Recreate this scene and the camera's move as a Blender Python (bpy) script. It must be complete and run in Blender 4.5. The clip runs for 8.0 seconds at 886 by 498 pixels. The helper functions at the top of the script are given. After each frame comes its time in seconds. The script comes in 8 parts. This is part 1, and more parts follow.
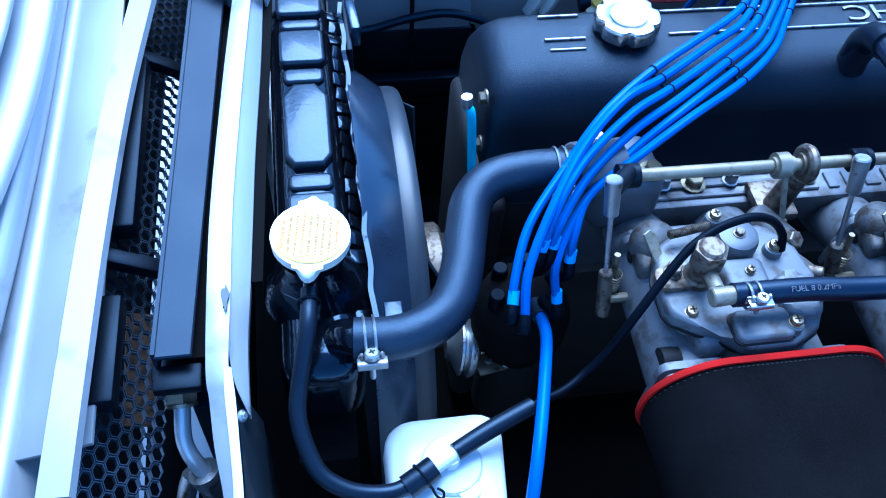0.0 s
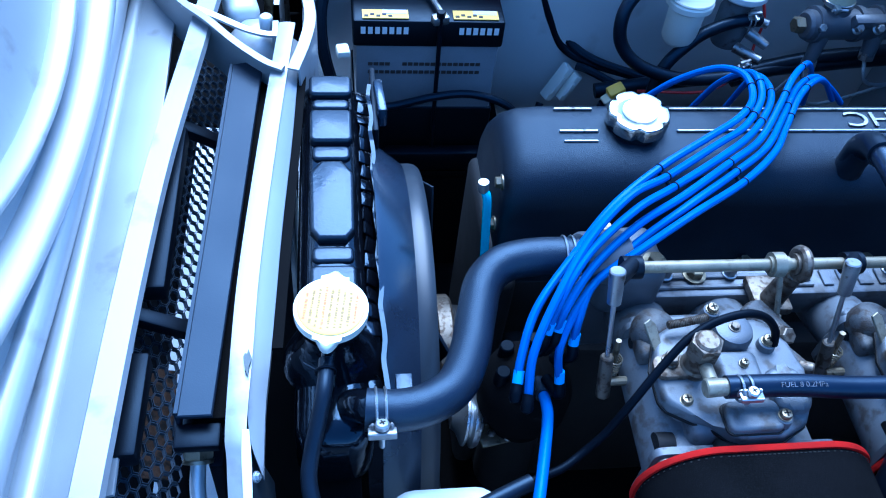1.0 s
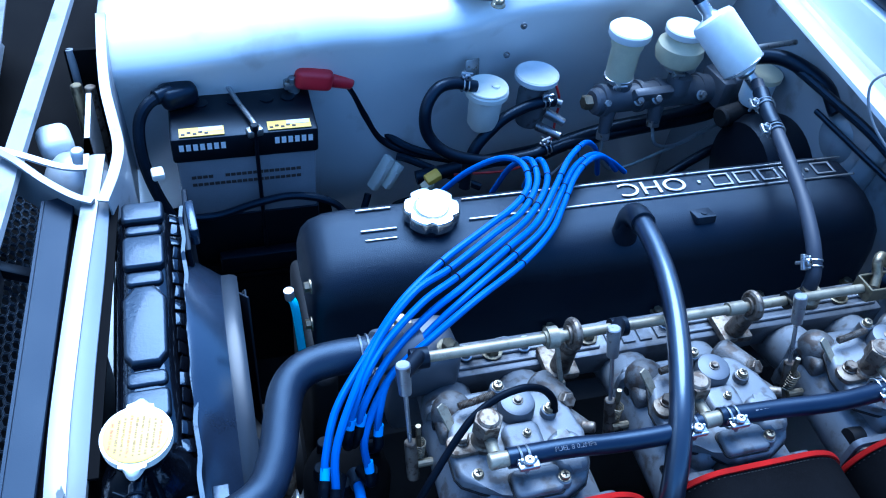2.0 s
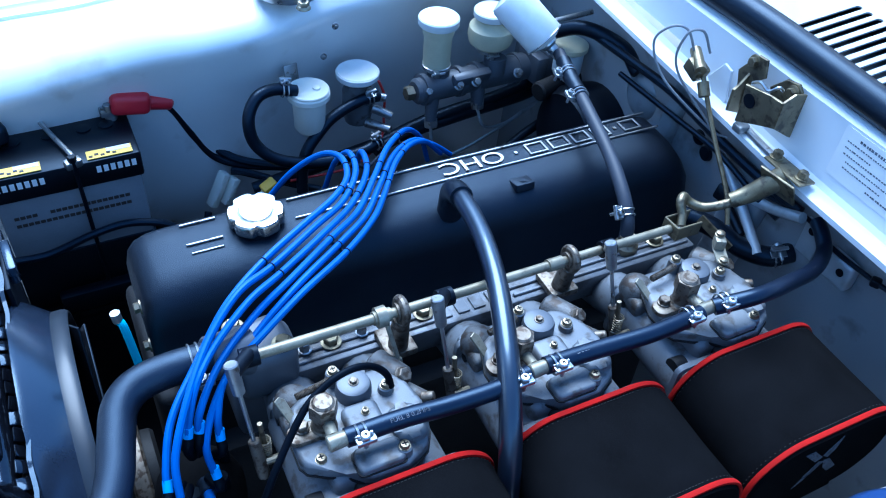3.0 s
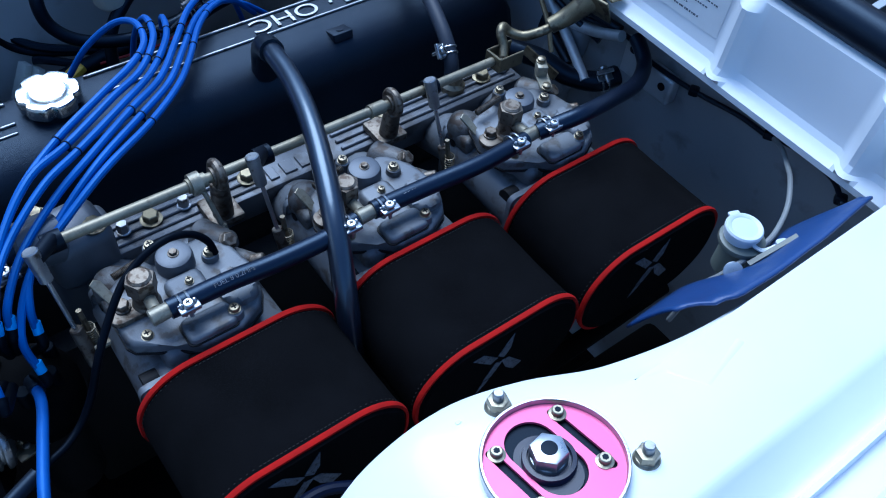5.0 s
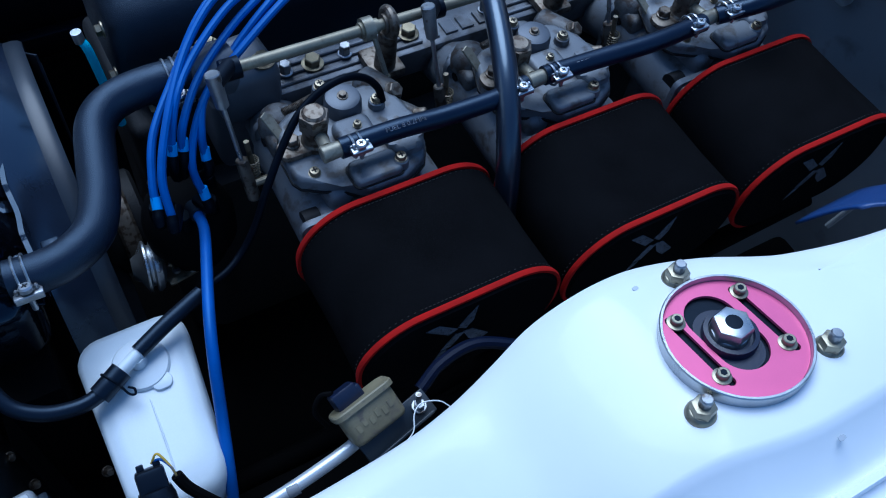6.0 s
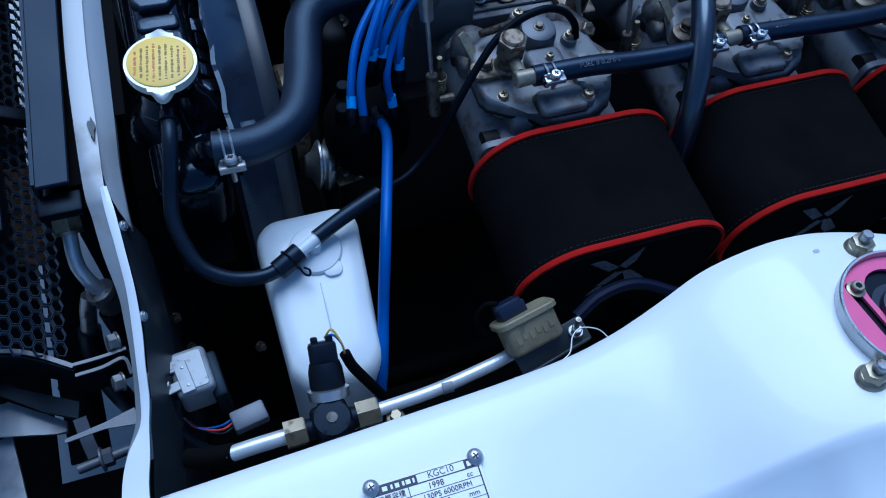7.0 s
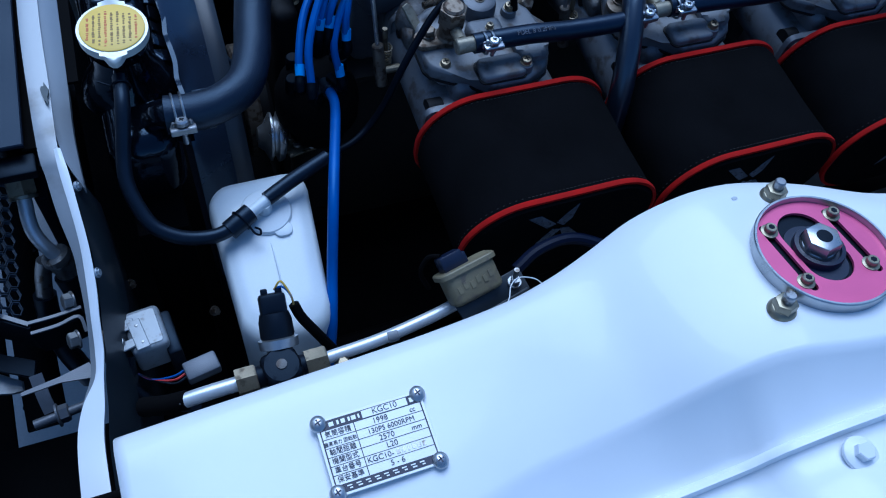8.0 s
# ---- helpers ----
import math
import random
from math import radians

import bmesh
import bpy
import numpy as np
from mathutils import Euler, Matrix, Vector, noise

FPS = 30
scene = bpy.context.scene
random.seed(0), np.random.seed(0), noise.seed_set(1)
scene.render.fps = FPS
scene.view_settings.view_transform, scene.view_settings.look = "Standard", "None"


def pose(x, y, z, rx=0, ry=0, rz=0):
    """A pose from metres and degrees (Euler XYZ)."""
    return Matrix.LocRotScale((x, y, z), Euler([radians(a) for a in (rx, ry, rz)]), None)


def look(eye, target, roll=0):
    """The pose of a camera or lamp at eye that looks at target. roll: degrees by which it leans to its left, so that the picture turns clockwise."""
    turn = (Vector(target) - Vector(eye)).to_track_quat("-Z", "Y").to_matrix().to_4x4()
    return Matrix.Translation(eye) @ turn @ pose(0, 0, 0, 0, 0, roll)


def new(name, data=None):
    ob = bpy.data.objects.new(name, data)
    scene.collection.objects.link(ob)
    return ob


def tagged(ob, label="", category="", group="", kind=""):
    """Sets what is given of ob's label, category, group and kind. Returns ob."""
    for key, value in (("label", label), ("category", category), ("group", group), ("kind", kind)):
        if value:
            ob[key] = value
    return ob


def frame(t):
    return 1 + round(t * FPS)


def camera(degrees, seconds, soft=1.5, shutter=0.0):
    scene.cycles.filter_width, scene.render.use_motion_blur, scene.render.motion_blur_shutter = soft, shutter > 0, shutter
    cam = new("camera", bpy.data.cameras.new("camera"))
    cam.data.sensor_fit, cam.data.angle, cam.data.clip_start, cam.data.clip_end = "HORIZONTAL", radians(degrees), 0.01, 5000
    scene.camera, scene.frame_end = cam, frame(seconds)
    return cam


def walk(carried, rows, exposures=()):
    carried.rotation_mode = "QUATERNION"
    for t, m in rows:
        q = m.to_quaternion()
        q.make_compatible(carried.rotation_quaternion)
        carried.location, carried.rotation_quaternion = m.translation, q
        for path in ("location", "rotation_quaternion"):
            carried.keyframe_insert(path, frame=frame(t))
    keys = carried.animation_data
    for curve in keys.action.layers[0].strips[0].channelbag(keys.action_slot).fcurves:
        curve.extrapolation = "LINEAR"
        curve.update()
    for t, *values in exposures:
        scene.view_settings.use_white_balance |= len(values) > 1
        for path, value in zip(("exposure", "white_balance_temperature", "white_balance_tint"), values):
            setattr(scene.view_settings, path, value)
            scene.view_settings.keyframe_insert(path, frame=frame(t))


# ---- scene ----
cam = camera(55.0, 8.0, 1.1)
PATH = [
    (0, (-0.267, -0.32, 1.266), (-0.002, 0.838, -0.343), 5.7),
    (0.5, (-0.282, -0.32, 1.29), (-0.016, 0.939, -0.242), 6.1),
    (1, (-0.275, -0.33, 1.309), (-0.024, 0.934, -0.22), 7.5),
    (1.5, (-0.238, -0.341, 1.352), (0.05, 0.961, -0.138), 7.1),
    (2, (-0.189, -0.361, 1.389), (0.292, 0.97, -0.024), 7.1),
    (2.2, (-0.179, -0.372, 1.398), (0.37, 0.97, 0.021), 6.7),
    (3.3, (-0.114, -0.428, 1.387), (0.654, 0.781, -0.009), 5.2),
    (3.5, (-0.1, -0.436, 1.386), (0.699, 0.722, -0.035), 5.4),
    (4, (-0.073, -0.454, 1.383), (0.805, 0.61, -0.065), 5.8),
    (4.2, (-0.07, -0.456, 1.38), (0.837, 0.577, -0.073), 6.0),
    (5.3, (-0.105, -0.45, 1.338), (0.715, 0.462, -0.242), 7.1),
    (5.5, (-0.121, -0.446, 1.328), (0.662, 0.456, -0.276), 7.9),
    (6, (-0.173, -0.43, 1.316), (0.485, 0.445, -0.358), 9.6),
    (6.5, (-0.213, -0.433, 1.307), (0.302, 0.462, -0.406), 8.8),
    (7, (-0.254, -0.439, 1.314), (0.202, 0.445, -0.421), 10.8),
    (7.5, (-0.279, -0.459, 1.322), (0.177, 0.418, -0.417), 13.6),
    (8, (-0.256, -0.492, 1.323), (0.283, 0.379, -0.395), 14.0),
]
EXPOSURES = [(0, 2.12, 4180, 5), (0.8, 2.04, 4180, 5), (1.5, 2.08, 4280, 4), (2.2, 2.08, 4400, 4), (3.3, 1.92, 4650, 2), (4.2, 1.64, 4700, 2), (5.3, 0.8, 4800, 6), (6.0, 0.52, 4700, 5), (7, 0.38, 4600, 5), (8, 0.27, 4550, 6)]
walk(cam, [(t, look(eye, target, roll)) for t, eye, target, roll in PATH], EXPOSURES)

# ---- light ----
world = bpy.data.worlds.new("world")
scene.world = world
world.use_nodes = True
sky = world.node_tree.nodes.new("ShaderNodeTexSky")
sky.sky_type, sky.sun_disc = "NISHITA", False
sky.sun_elevation, sky.sun_rotation = radians(58), radians(8)
sky.air_density, sky.dust_density, sky.ozone_density = 1.2, 0.6, 1.6
backg = world.node_tree.nodes["Background"]
world.node_tree.links.new(sky.outputs[0], backg.inputs[0])
backg.inputs[1].default_value = 0.09
sun = new("sun", bpy.data.lights.new("sun", "SUN"))
sun.data.energy, sun.data.angle, sun.data.color = 1.85, radians(46), (1.0, 0.96, 0.91)
sun.matrix_world = look((0.15, 1.0, 1.62), (0, 0, 0))


# ---- materials ----
def nodes_of(name):
    m = bpy.data.materials.new(name)
    m.use_nodes = True
    return m, m.node_tree.nodes, m.node_tree.links, m.node_tree.nodes["Principled BSDF"]


def mat(name, colour, rough=0.5, metal=0.0, vary=0.15, scale=18.0, grain=900.0, bump=0.05, coat=0.0, dirt=None, dirt_at=0.62, dirt_scale=2.7, transmit=0.0, sss=0.0, spec=0.5, rvary=0.12, stint=(1.0, 1.0, 1.0)):
    """A procedural surface: base colour with large and small variation, optional dirt patches, fine relief."""
    m, n, l, p = nodes_of(name)
    co = n.new("ShaderNodeTexCoord")
    big = n.new("ShaderNodeTexNoise")
    big.inputs["Scale"].default_value, big.inputs["Detail"].default_value = scale, 5.0
    fine = n.new("ShaderNodeTexNoise")
    fine.inputs["Scale"].default_value, fine.inputs["Detail"].default_value = grain, 3.0
    l.new(co.outputs["Object"], big.inputs["Vector"])
    l.new(co.outputs["Object"], fine.inputs["Vector"])
    ramp = n.new("ShaderNodeMapRange")
    ramp.inputs["From Min"].default_value, ramp.inputs["From Max"].default_value = 0.3, 0.7
    ramp.inputs["To Min"].default_value, ramp.inputs["To Max"].default_value = 1.0 - vary, 1.0 + vary
    l.new(big.outputs["Fac"], ramp.inputs["Value"])
    ramp2 = n.new("ShaderNodeMapRange")
    ramp2.inputs["To Min"].default_value, ramp2.inputs["To Max"].default_value = 1.0 - vary * 0.6, 1.0 + vary * 0.6
    l.new(fine.outputs["Fac"], ramp2.inputs["Value"])
    mul = n.new("ShaderNodeMath")
    mul.operation = "MULTIPLY"
    l.new(ramp.outputs[0], mul.inputs[0])
    l.new(ramp2.outputs[0], mul.inputs[1])
    tint = n.new("ShaderNodeVectorMath")
    tint.operation = "SCALE"
    tint.inputs[0].default_value = colour
    l.new(mul.outputs[0], tint.inputs["Scale"])
    last = tint.outputs[0]
    if dirt:
        spots = n.new("ShaderNodeTexNoise")
        spots.inputs["Scale"].default_value, spots.inputs["Detail"].default_value = scale * dirt_scale, 8.0
        l.new(co.outputs["Object"], spots.inputs["Vector"])
        edge = n.new("ShaderNodeMapRange")
        edge.inputs["From Min"].default_value, edge.inputs["From Max"].default_value = dirt_at - 0.07, dirt_at + 0.05
        l.new(spots.outputs["Fac"], edge.inputs["Value"])
        mix = n.new("ShaderNodeMix")
        mix.data_type = "RGBA"
        l.new(edge.outputs[0], mix.inputs["Factor"])
        l.new(last, mix.inputs["A"])
        mix.inputs["B"].default_value = (*dirt, 1)
        last = mix.outputs["Result"]
    l.new(last, p.inputs["Base Color"])
    rr = n.new("ShaderNodeMapRange")
    rr.inputs["To Min"].default_value, rr.inputs["To Max"].default_value = max(rough - rvary, 0.03), min(rough + rvary, 1.0)
    l.new(big.outputs["Fac"], rr.inputs["Value"])
    l.new(rr.outputs[0], p.inputs["Roughness"])
    p.inputs["Metallic"].default_value = metal
    p.inputs["Coat Weight"].default_value = coat
    p.inputs["Coat Roughness"].default_value = 0.08
    p.inputs["Specular IOR Level"].default_value = spec
    # tint colours the reflections; on the blacks it paints in blue sky sheen
    p.inputs["Specular Tint"].default_value = (*stint, 1)
    p.inputs["Transmission Weight"].default_value = transmit
    if sss:
        p.inputs["Subsurface Weight"].default_value = sss
        p.inputs["Subsurface Radius"].default_value = (0.01, 0.01, 0.01)
    if bump:
        bp = n.new("ShaderNodeBump")
        bp.inputs["Strength"].default_value, bp.inputs["Distance"].default_value = bump, 0.002
        l.new(fine.outputs["Fac"], bp.inputs["Height"])
        l.new(bp.outputs[0], p.inputs["Normal"])
    return m


PAINT = mat("silver_white_paint", (0.78, 0.81, 0.84), 0.42, 0.0, vary=0.03, scale=9, grain=2500, bump=0.006, coat=0.25, rvary=0.05)
PAINT_FAR = mat("dusty_silver_white_paint", (0.78, 0.80, 0.81), 0.36, 0.1, vary=0.06, scale=5, grain=900, bump=0.015, coat=0.4, dirt=(0.62, 0.62, 0.61), dirt_at=0.66)
# Darkened copy of the body silver; bay shade is mixed into the base.
PAINT_BAY_SHADED = mat("shaded_silver_bay", (0.46, 0.49, 0.52), 0.40, 0.35, vary=0.08, scale=7, grain=1500, bump=0.012, coat=0.2, dirt=(0.33, 0.33, 0.33), dirt_at=0.68)
# Hood silver is a darker copy, with the underside's shade in its colour.
PAINT_HOOD_SHADED = mat("shaded_silver_hood", (0.37, 0.395, 0.42), 0.44, 0.3, vary=0.08, scale=7, grain=1500, bump=0.012, coat=0.15, dirt=(0.28, 0.29, 0.30), dirt_at=0.68)
CAST_MID = mat("grey_zinc_cover", (0.105, 0.115, 0.135), 0.45, 0.4, vary=0.15, scale=30, grain=900, bump=0.1)
BLACK_WRINKLE = mat("black_wrinkle_paint", (0.0045, 0.0060, 0.0105), 0.40, vary=0.2, scale=12, grain=1300, bump=0.32, spec=0.42, stint=(0.50, 0.70, 1.0))
BLACK_GLOSS = mat("black_gloss_paint", (0.0025, 0.003, 0.005), 0.10, vary=0.2, scale=14, grain=140, bump=0.16, coat=0.0, rvary=0.05, spec=0.42, stint=(0.50, 0.70, 1.0))
# Darkest silver copy: the dimmer light on rails and firewall is in its colour.
PAINT_SHADED = mat("shaded_silver_paint", (0.27, 0.292, 0.32), 0.42, 0.25, vary=0.10, scale=7, grain=1500, bump=0.012, coat=0.2, dirt=(0.16, 0.165, 0.17), dirt_at=0.66)
# Lighter bluish black for the tank top; sky reflection is put into it.
TANK_BLACK = mat("sky_lit_black_enamel", (0.006, 0.008, 0.013), 0.30, 0.0, vary=0.2, scale=16, grain=260, bump=0.12, coat=0.15, spec=0.5, stint=(0.50, 0.70, 1.0))
# The raised blue base carries the sky's reflection on the shroud cone.
SHROUD = mat("satin_black_shroud", (0.013, 0.018, 0.032), 0.22, vary=0.3, scale=10, grain=500, bump=0.03, rvary=0.06, spec=0.85, stint=(0.6, 0.78, 1.0))
GUIDE_GREY = mat("dark_guide_plastic", (0.0095, 0.013, 0.023), 0.40, vary=0.15, scale=14, grain=900, bump=0.05, spec=0.30, stint=(0.5, 0.7, 1.0))
BLACK_SATIN = mat("black_satin_metal", (0.003, 0.0035, 0.006), 0.45, vary=0.25, scale=14, grain=700, bump=0.06, spec=0.22, stint=(0.50, 0.70, 1.0))
# Near black that paints the bay's deep shade onto parts and fillers.
SHADE_BLACK = mat("bay_shade_black", (0.0015, 0.0015, 0.002), 0.8, vary=0.3, scale=14, grain=500, bump=0.1, spec=0.08)
HOSE_SHEEN = mat("glossy_blue_black_rubber", (0.008, 0.010, 0.018), 0.31, vary=0.2, scale=25, grain=900, bump=0.02, coat=0.35, spec=1.0, rvary=0.04, stint=(0.6, 0.78, 1.0))
# Blacker copy of the rubber, carrying shade for the hose, boots and towers.
HOSE_SHADED = mat("shaded_black_rubber", (0.0015, 0.002, 0.004), 0.48, vary=0.2, scale=25, grain=900, bump=0.04, spec=0.10, stint=(0.50, 0.70, 1.0))
HOSE_FUEL = mat("blue_black_rubber", (0.0045, 0.007, 0.017), 0.34, vary=0.2, scale=25, grain=900, bump=0.04, spec=0.5, stint=(0.50, 0.70, 1.0))
NAVY_PLASTIC = mat("navy_plastic", (0.006, 0.010, 0.030), 0.35, vary=0.1, scale=20)
BLACK_PLASTIC = mat("black_plastic", (0.0035, 0.004, 0.006), 0.42, vary=0.15, scale=20, grain=1200, bump=0.03, spec=0.35, stint=(0.50, 0.70, 1.0))
SHROUD_RIM = mat("grey_black_plastic", (0.019, 0.024, 0.033), 0.36, vary=0.18, scale=16, grain=700, bump=0.03, spec=0.5)
NUT = mat("dull_plated_nut", (0.30, 0.275, 0.20), 0.36, 0.85, vary=0.12, scale=60, grain=900, bump=0.06, dirt=(0.19, 0.165, 0.12), dirt_at=0.62)
# Darkened bottle plastic: the neck's shadow is put into its base colour.
BOTTLE_SHADED = mat("greenish_shaded_plastic", (0.13, 0.145, 0.125), 0.4, vary=0.15, scale=30, grain=700, bump=0.03)
TUBE_GREY = mat("clouded_grey_tube", (0.24, 0.25, 0.25), 0.35, vary=0.1, scale=40)
RUBBER = mat("black_rubber", (0.004, 0.0055, 0.010), 0.38, vary=0.2, scale=25, grain=1500, bump=0.05, spec=0.4, stint=(0.50, 0.70, 1.0))
RUBBER_WOVEN = mat("ribbed_rubber", (0.007, 0.009, 0.016), 0.36, vary=0.2, scale=25, grain=1400, bump=0.26, spec=0.6, stint=(0.50, 0.70, 1.0))
FOAM = mat("black_foam", (0.0042, 0.0043, 0.0050), 0.95, vary=0.3, scale=22, grain=2600, bump=0.5, spec=0.04, dirt=(0.009, 0.009, 0.0105), dirt_at=0.62, dirt_scale=62)
# Dark base is shadow put into the paint; the random patches are dirt.
PANEL_DARK = mat("shaded_panel_paint", (0.017, 0.024, 0.033), 0.34, 0.1, vary=0.3, scale=9, grain=700, bump=0.05, dirt=(0.05, 0.055, 0.06), dirt_at=0.64)
RED = mat("red_fabric_trim", (0.34, 0.0035, 0.002), 0.85, spec=0.2, vary=0.15, scale=60, grain=2500, bump=0.3)
THREAD = mat("pale_thread", (0.026, 0.024, 0.021), 0.8, vary=0.2)
LOGO_GREY = mat("worn_grey_print", (0.12, 0.135, 0.17), 0.7, vary=0.35, scale=150, grain=2000, bump=0.1, dirt=(0.01, 0.01, 0.01), dirt_at=0.60)
CAST = mat("cast_aluminium", (0.148, 0.158, 0.174), 0.5, 0.35, vary=0.16, scale=26, grain=900, bump=0.14, dirt=(0.082, 0.076, 0.072), dirt_at=0.60)
CAST_STAIN = mat("stained_casting", (0.120, 0.120, 0.120), 0.55, 0.35, vary=0.30, scale=40, grain=700, bump=0.25, dirt=(0.065, 0.050, 0.040), dirt_at=0.56)
BRONZE = mat("brown_oxidised_metal", (0.17, 0.145, 0.115), 0.48, 0.7, vary=0.3, scale=60, grain=800, bump=0.1, dirt=(0.07, 0.05, 0.035), dirt_at=0.56)
PALE_BRASS = mat("pale_brass_casting", (0.27, 0.25, 0.19), 0.45, 0.5, vary=0.2, scale=60, grain=800, bump=0.1, dirt=(0.2, 0.17, 0.12), dirt_at=0.62)
GALV = mat("galvanised_case", (0.42, 0.46, 0.50), 0.42, 0.8, vary=0.15, scale=60, grain=900, bump=0.06, dirt=(0.2, 0.2, 0.2), dirt_at=0.66)
CAST_LIGHT = mat("manifold_aluminium", (0.118, 0.126, 0.142), 0.46, 0.6, vary=0.18, scale=20, grain=900, bump=0.16, dirt=(0.075, 0.075, 0.078), dirt_at=0.56)
# Near black casting; shade is put into the base colour.
CAST_DARK = mat("shade_black_casting", (0.006, 0.006, 0.007), 0.65, 0.2, vary=0.3, scale=22, grain=600, bump=0.2)
BRASS = mat("dull_brass_plating", (0.27, 0.232, 0.160), 0.38, 0.85, vary=0.22, scale=50, grain=900, bump=0.06, dirt=(0.12, 0.10, 0.07), dirt_at=0.64)
OLIVE = mat("yellow_zinc_plating", (0.225, 0.193, 0.122), 0.42, 0.8, vary=0.3, scale=35, grain=800, bump=0.06, dirt=(0.10, 0.085, 0.06), dirt_at=0.6)
ROD = mat("gold_tinted_rod", (0.29, 0.26, 0.185), 0.48, 0.55, vary=0.25, scale=40, grain=900, bump=0.06, dirt=(0.19, 0.16, 0.11), dirt_at=0.62)
ZINC = mat("bright_zinc", (0.46, 0.475, 0.49), 0.30, 0.9, vary=0.12, scale=60, grain=1200, bump=0.05)
RELAY_ZINC = mat("dulled_zinc_case", (0.36, 0.39, 0.42), 0.45, 0.25, vary=0.12, scale=60, grain=900, bump=0.05, dirt=(0.2, 0.2, 0.2), dirt_at=0.66)
STEEL = mat("grey_steel", (0.33, 0.34, 0.35), 0.36, 0.85, vary=0.2, scale=50, grain=900, bump=0.06, dirt=(0.13, 0.11, 0.09), dirt_at=0.63)
WHITE_CAPMETAL = mat("white_cap_enamel", (0.66, 0.68, 0.64), 0.3, 0.2, vary=0.06, scale=30, coat=0.3)
CHROME = mat("polished_aluminium", (0.80, 0.77, 0.70), 0.20, 1.0, vary=0.08, scale=25, grain=700, bump=0.03)
YELLOW = mat("yellow_label", (0.86, 0.60, 0.11), 0.5, vary=0.06, scale=40)
INK = mat("dark_ink", (0.05, 0.04, 0.035), 0.6)
INK_BROWN = mat("brown_ink", (0.30, 0.195, 0.06), 0.6)
HOSE_MATTE = mat("faded_grey_rubber", (0.030, 0.036, 0.052), 0.5, vary=0.15, scale=20, grain=900, bump=0.04, spec=0.35)
INK_RED = mat("red_ink", (0.62, 0.20, 0.06), 0.6)
INK_NAVY = mat("navy_ink", (0.02, 0.022, 0.05), 0.5)
PLATE = mat("white_enamel_plate", (0.72, 0.74, 0.74), 0.35, 0.1, vary=0.05, scale=60)
PAPER = mat("white_sticker", (0.82, 0.83, 0.83), 0.45, vary=0.04, scale=30)
BLUE_LEAD = mat("blue_silicone_lead", (0.024, 0.084, 0.35), 0.42, vary=0.12, scale=40, grain=900, bump=0.03, spec=0.55, stint=(0.25, 0.60, 1.0))
BLUE_TAG = mat("pale_blue_tag", (0.06, 0.30, 0.80), 0.45, vary=0.08)
CYAN = mat("cyan_tube", (0.0, 0.45, 0.62), 0.35, vary=0.1)
MILKY = mat("milky_plastic", (0.66, 0.71, 0.74), 0.38, vary=0.06, scale=14, grain=700, bump=0.02, sss=0.25)
CREAM = mat("cream_plastic", (0.74, 0.73, 0.64), 0.4, vary=0.06, scale=20, grain=700, bump=0.02, sss=0.15)
AMBER = mat("aged_reservoir_plastic", (0.55, 0.52, 0.36), 0.35, vary=0.12, scale=25, grain=500, bump=0.02, sss=0.2)
PINK = mat("pink_anodised_plate", (0.66, 0.12, 0.27), 0.38, 0.35, vary=0.05, scale=30, grain=1200, bump=0.02)
RED_PLASTIC = mat("red_rubber_boot", (0.42, 0.015, 0.03), 0.42, vary=0.1, scale=30)
BATTERY_GREY = mat("grey_battery_case", (0.20, 0.21, 0.23), 0.45, vary=0.12, scale=15, grain=500, bump=0.05)
BLUE_SHEET = mat("blue_plastic_sheet", (0.022, 0.055, 0.18), 0.4, vary=0.14, scale=10, grain=300, bump=0.03)
BROWN_BOX = mat("aged_plastic_cover", (0.195, 0.170, 0.100), 0.5, vary=0.18, scale=40, grain=600, bump=0.05, dirt=(0.13, 0.11, 0.08), dirt_at=0.62)
YELLOW_WIRE = mat("yellow_wire", (0.62, 0.42, 0.05), 0.4)
RED_WIRE = mat("red_wire", (0.45, 0.03, 0.03), 0.45)
RUST = mat("rusty_steel", (0.13, 0.07, 0.04), 0.75, 0.2, vary=0.4, scale=45, grain=700, bump=0.2, dirt=(0.03, 0.025, 0.02), dirt_at=0.55)
CHIP = mat("bare_grey_primer", (0.10, 0.115, 0.12), 0.7, vary=0.2, scale=120, grain=900, bump=0.1)
MESH_GREY = mat("grey_grille_plastic", (0.030, 0.040, 0.060), 0.32, 0.2, vary=0.35, scale=30, grain=900, bump=0.05, spec=0.7, stint=(0.6, 0.78, 1.0))
TREAD = mat("dusty_tread_rubber", (0.010, 0.013, 0.021), 0.6, vary=0.3, scale=20, grain=500, bump=0.1, spec=0.3)
ASPHALT = mat("pale_concrete_ground", (0.50, 0.51, 0.52), 0.85, vary=0.2, scale=3, grain=300, bump=0.2)
SKY_BLOCK = mat("sky_block_grey", (0.16, 0.165, 0.17), 0.9, vary=0.15, scale=2, grain=60, bump=0.1)
PIPE_WHITE = mat("pale_aluminium_pipe", (0.62, 0.65, 0.68), 0.34, 0.45, vary=0.08, scale=40, grain=700, bump=0.03)


# ---- mesh helpers ----
def spin_to(axis):
    """The turn that takes z to axis."""
    return Vector((0, 0, 1)).rotation_difference(Vector(axis).normalized()).to_matrix().to_4x4()


def on(p, axis=(0, 0, 1), turn=0.0):
    return Matrix.Translation(p) @ spin_to(axis) @ pose(0, 0, 0, 0, 0, turn)


def merge(bm, other):
    tmp = bpy.data.meshes.new("tmp")
    other.to_mesh(tmp)
    other.free()
    bm.from_mesh(tmp)
    bpy.data.meshes.remove(tmp)
    return bm


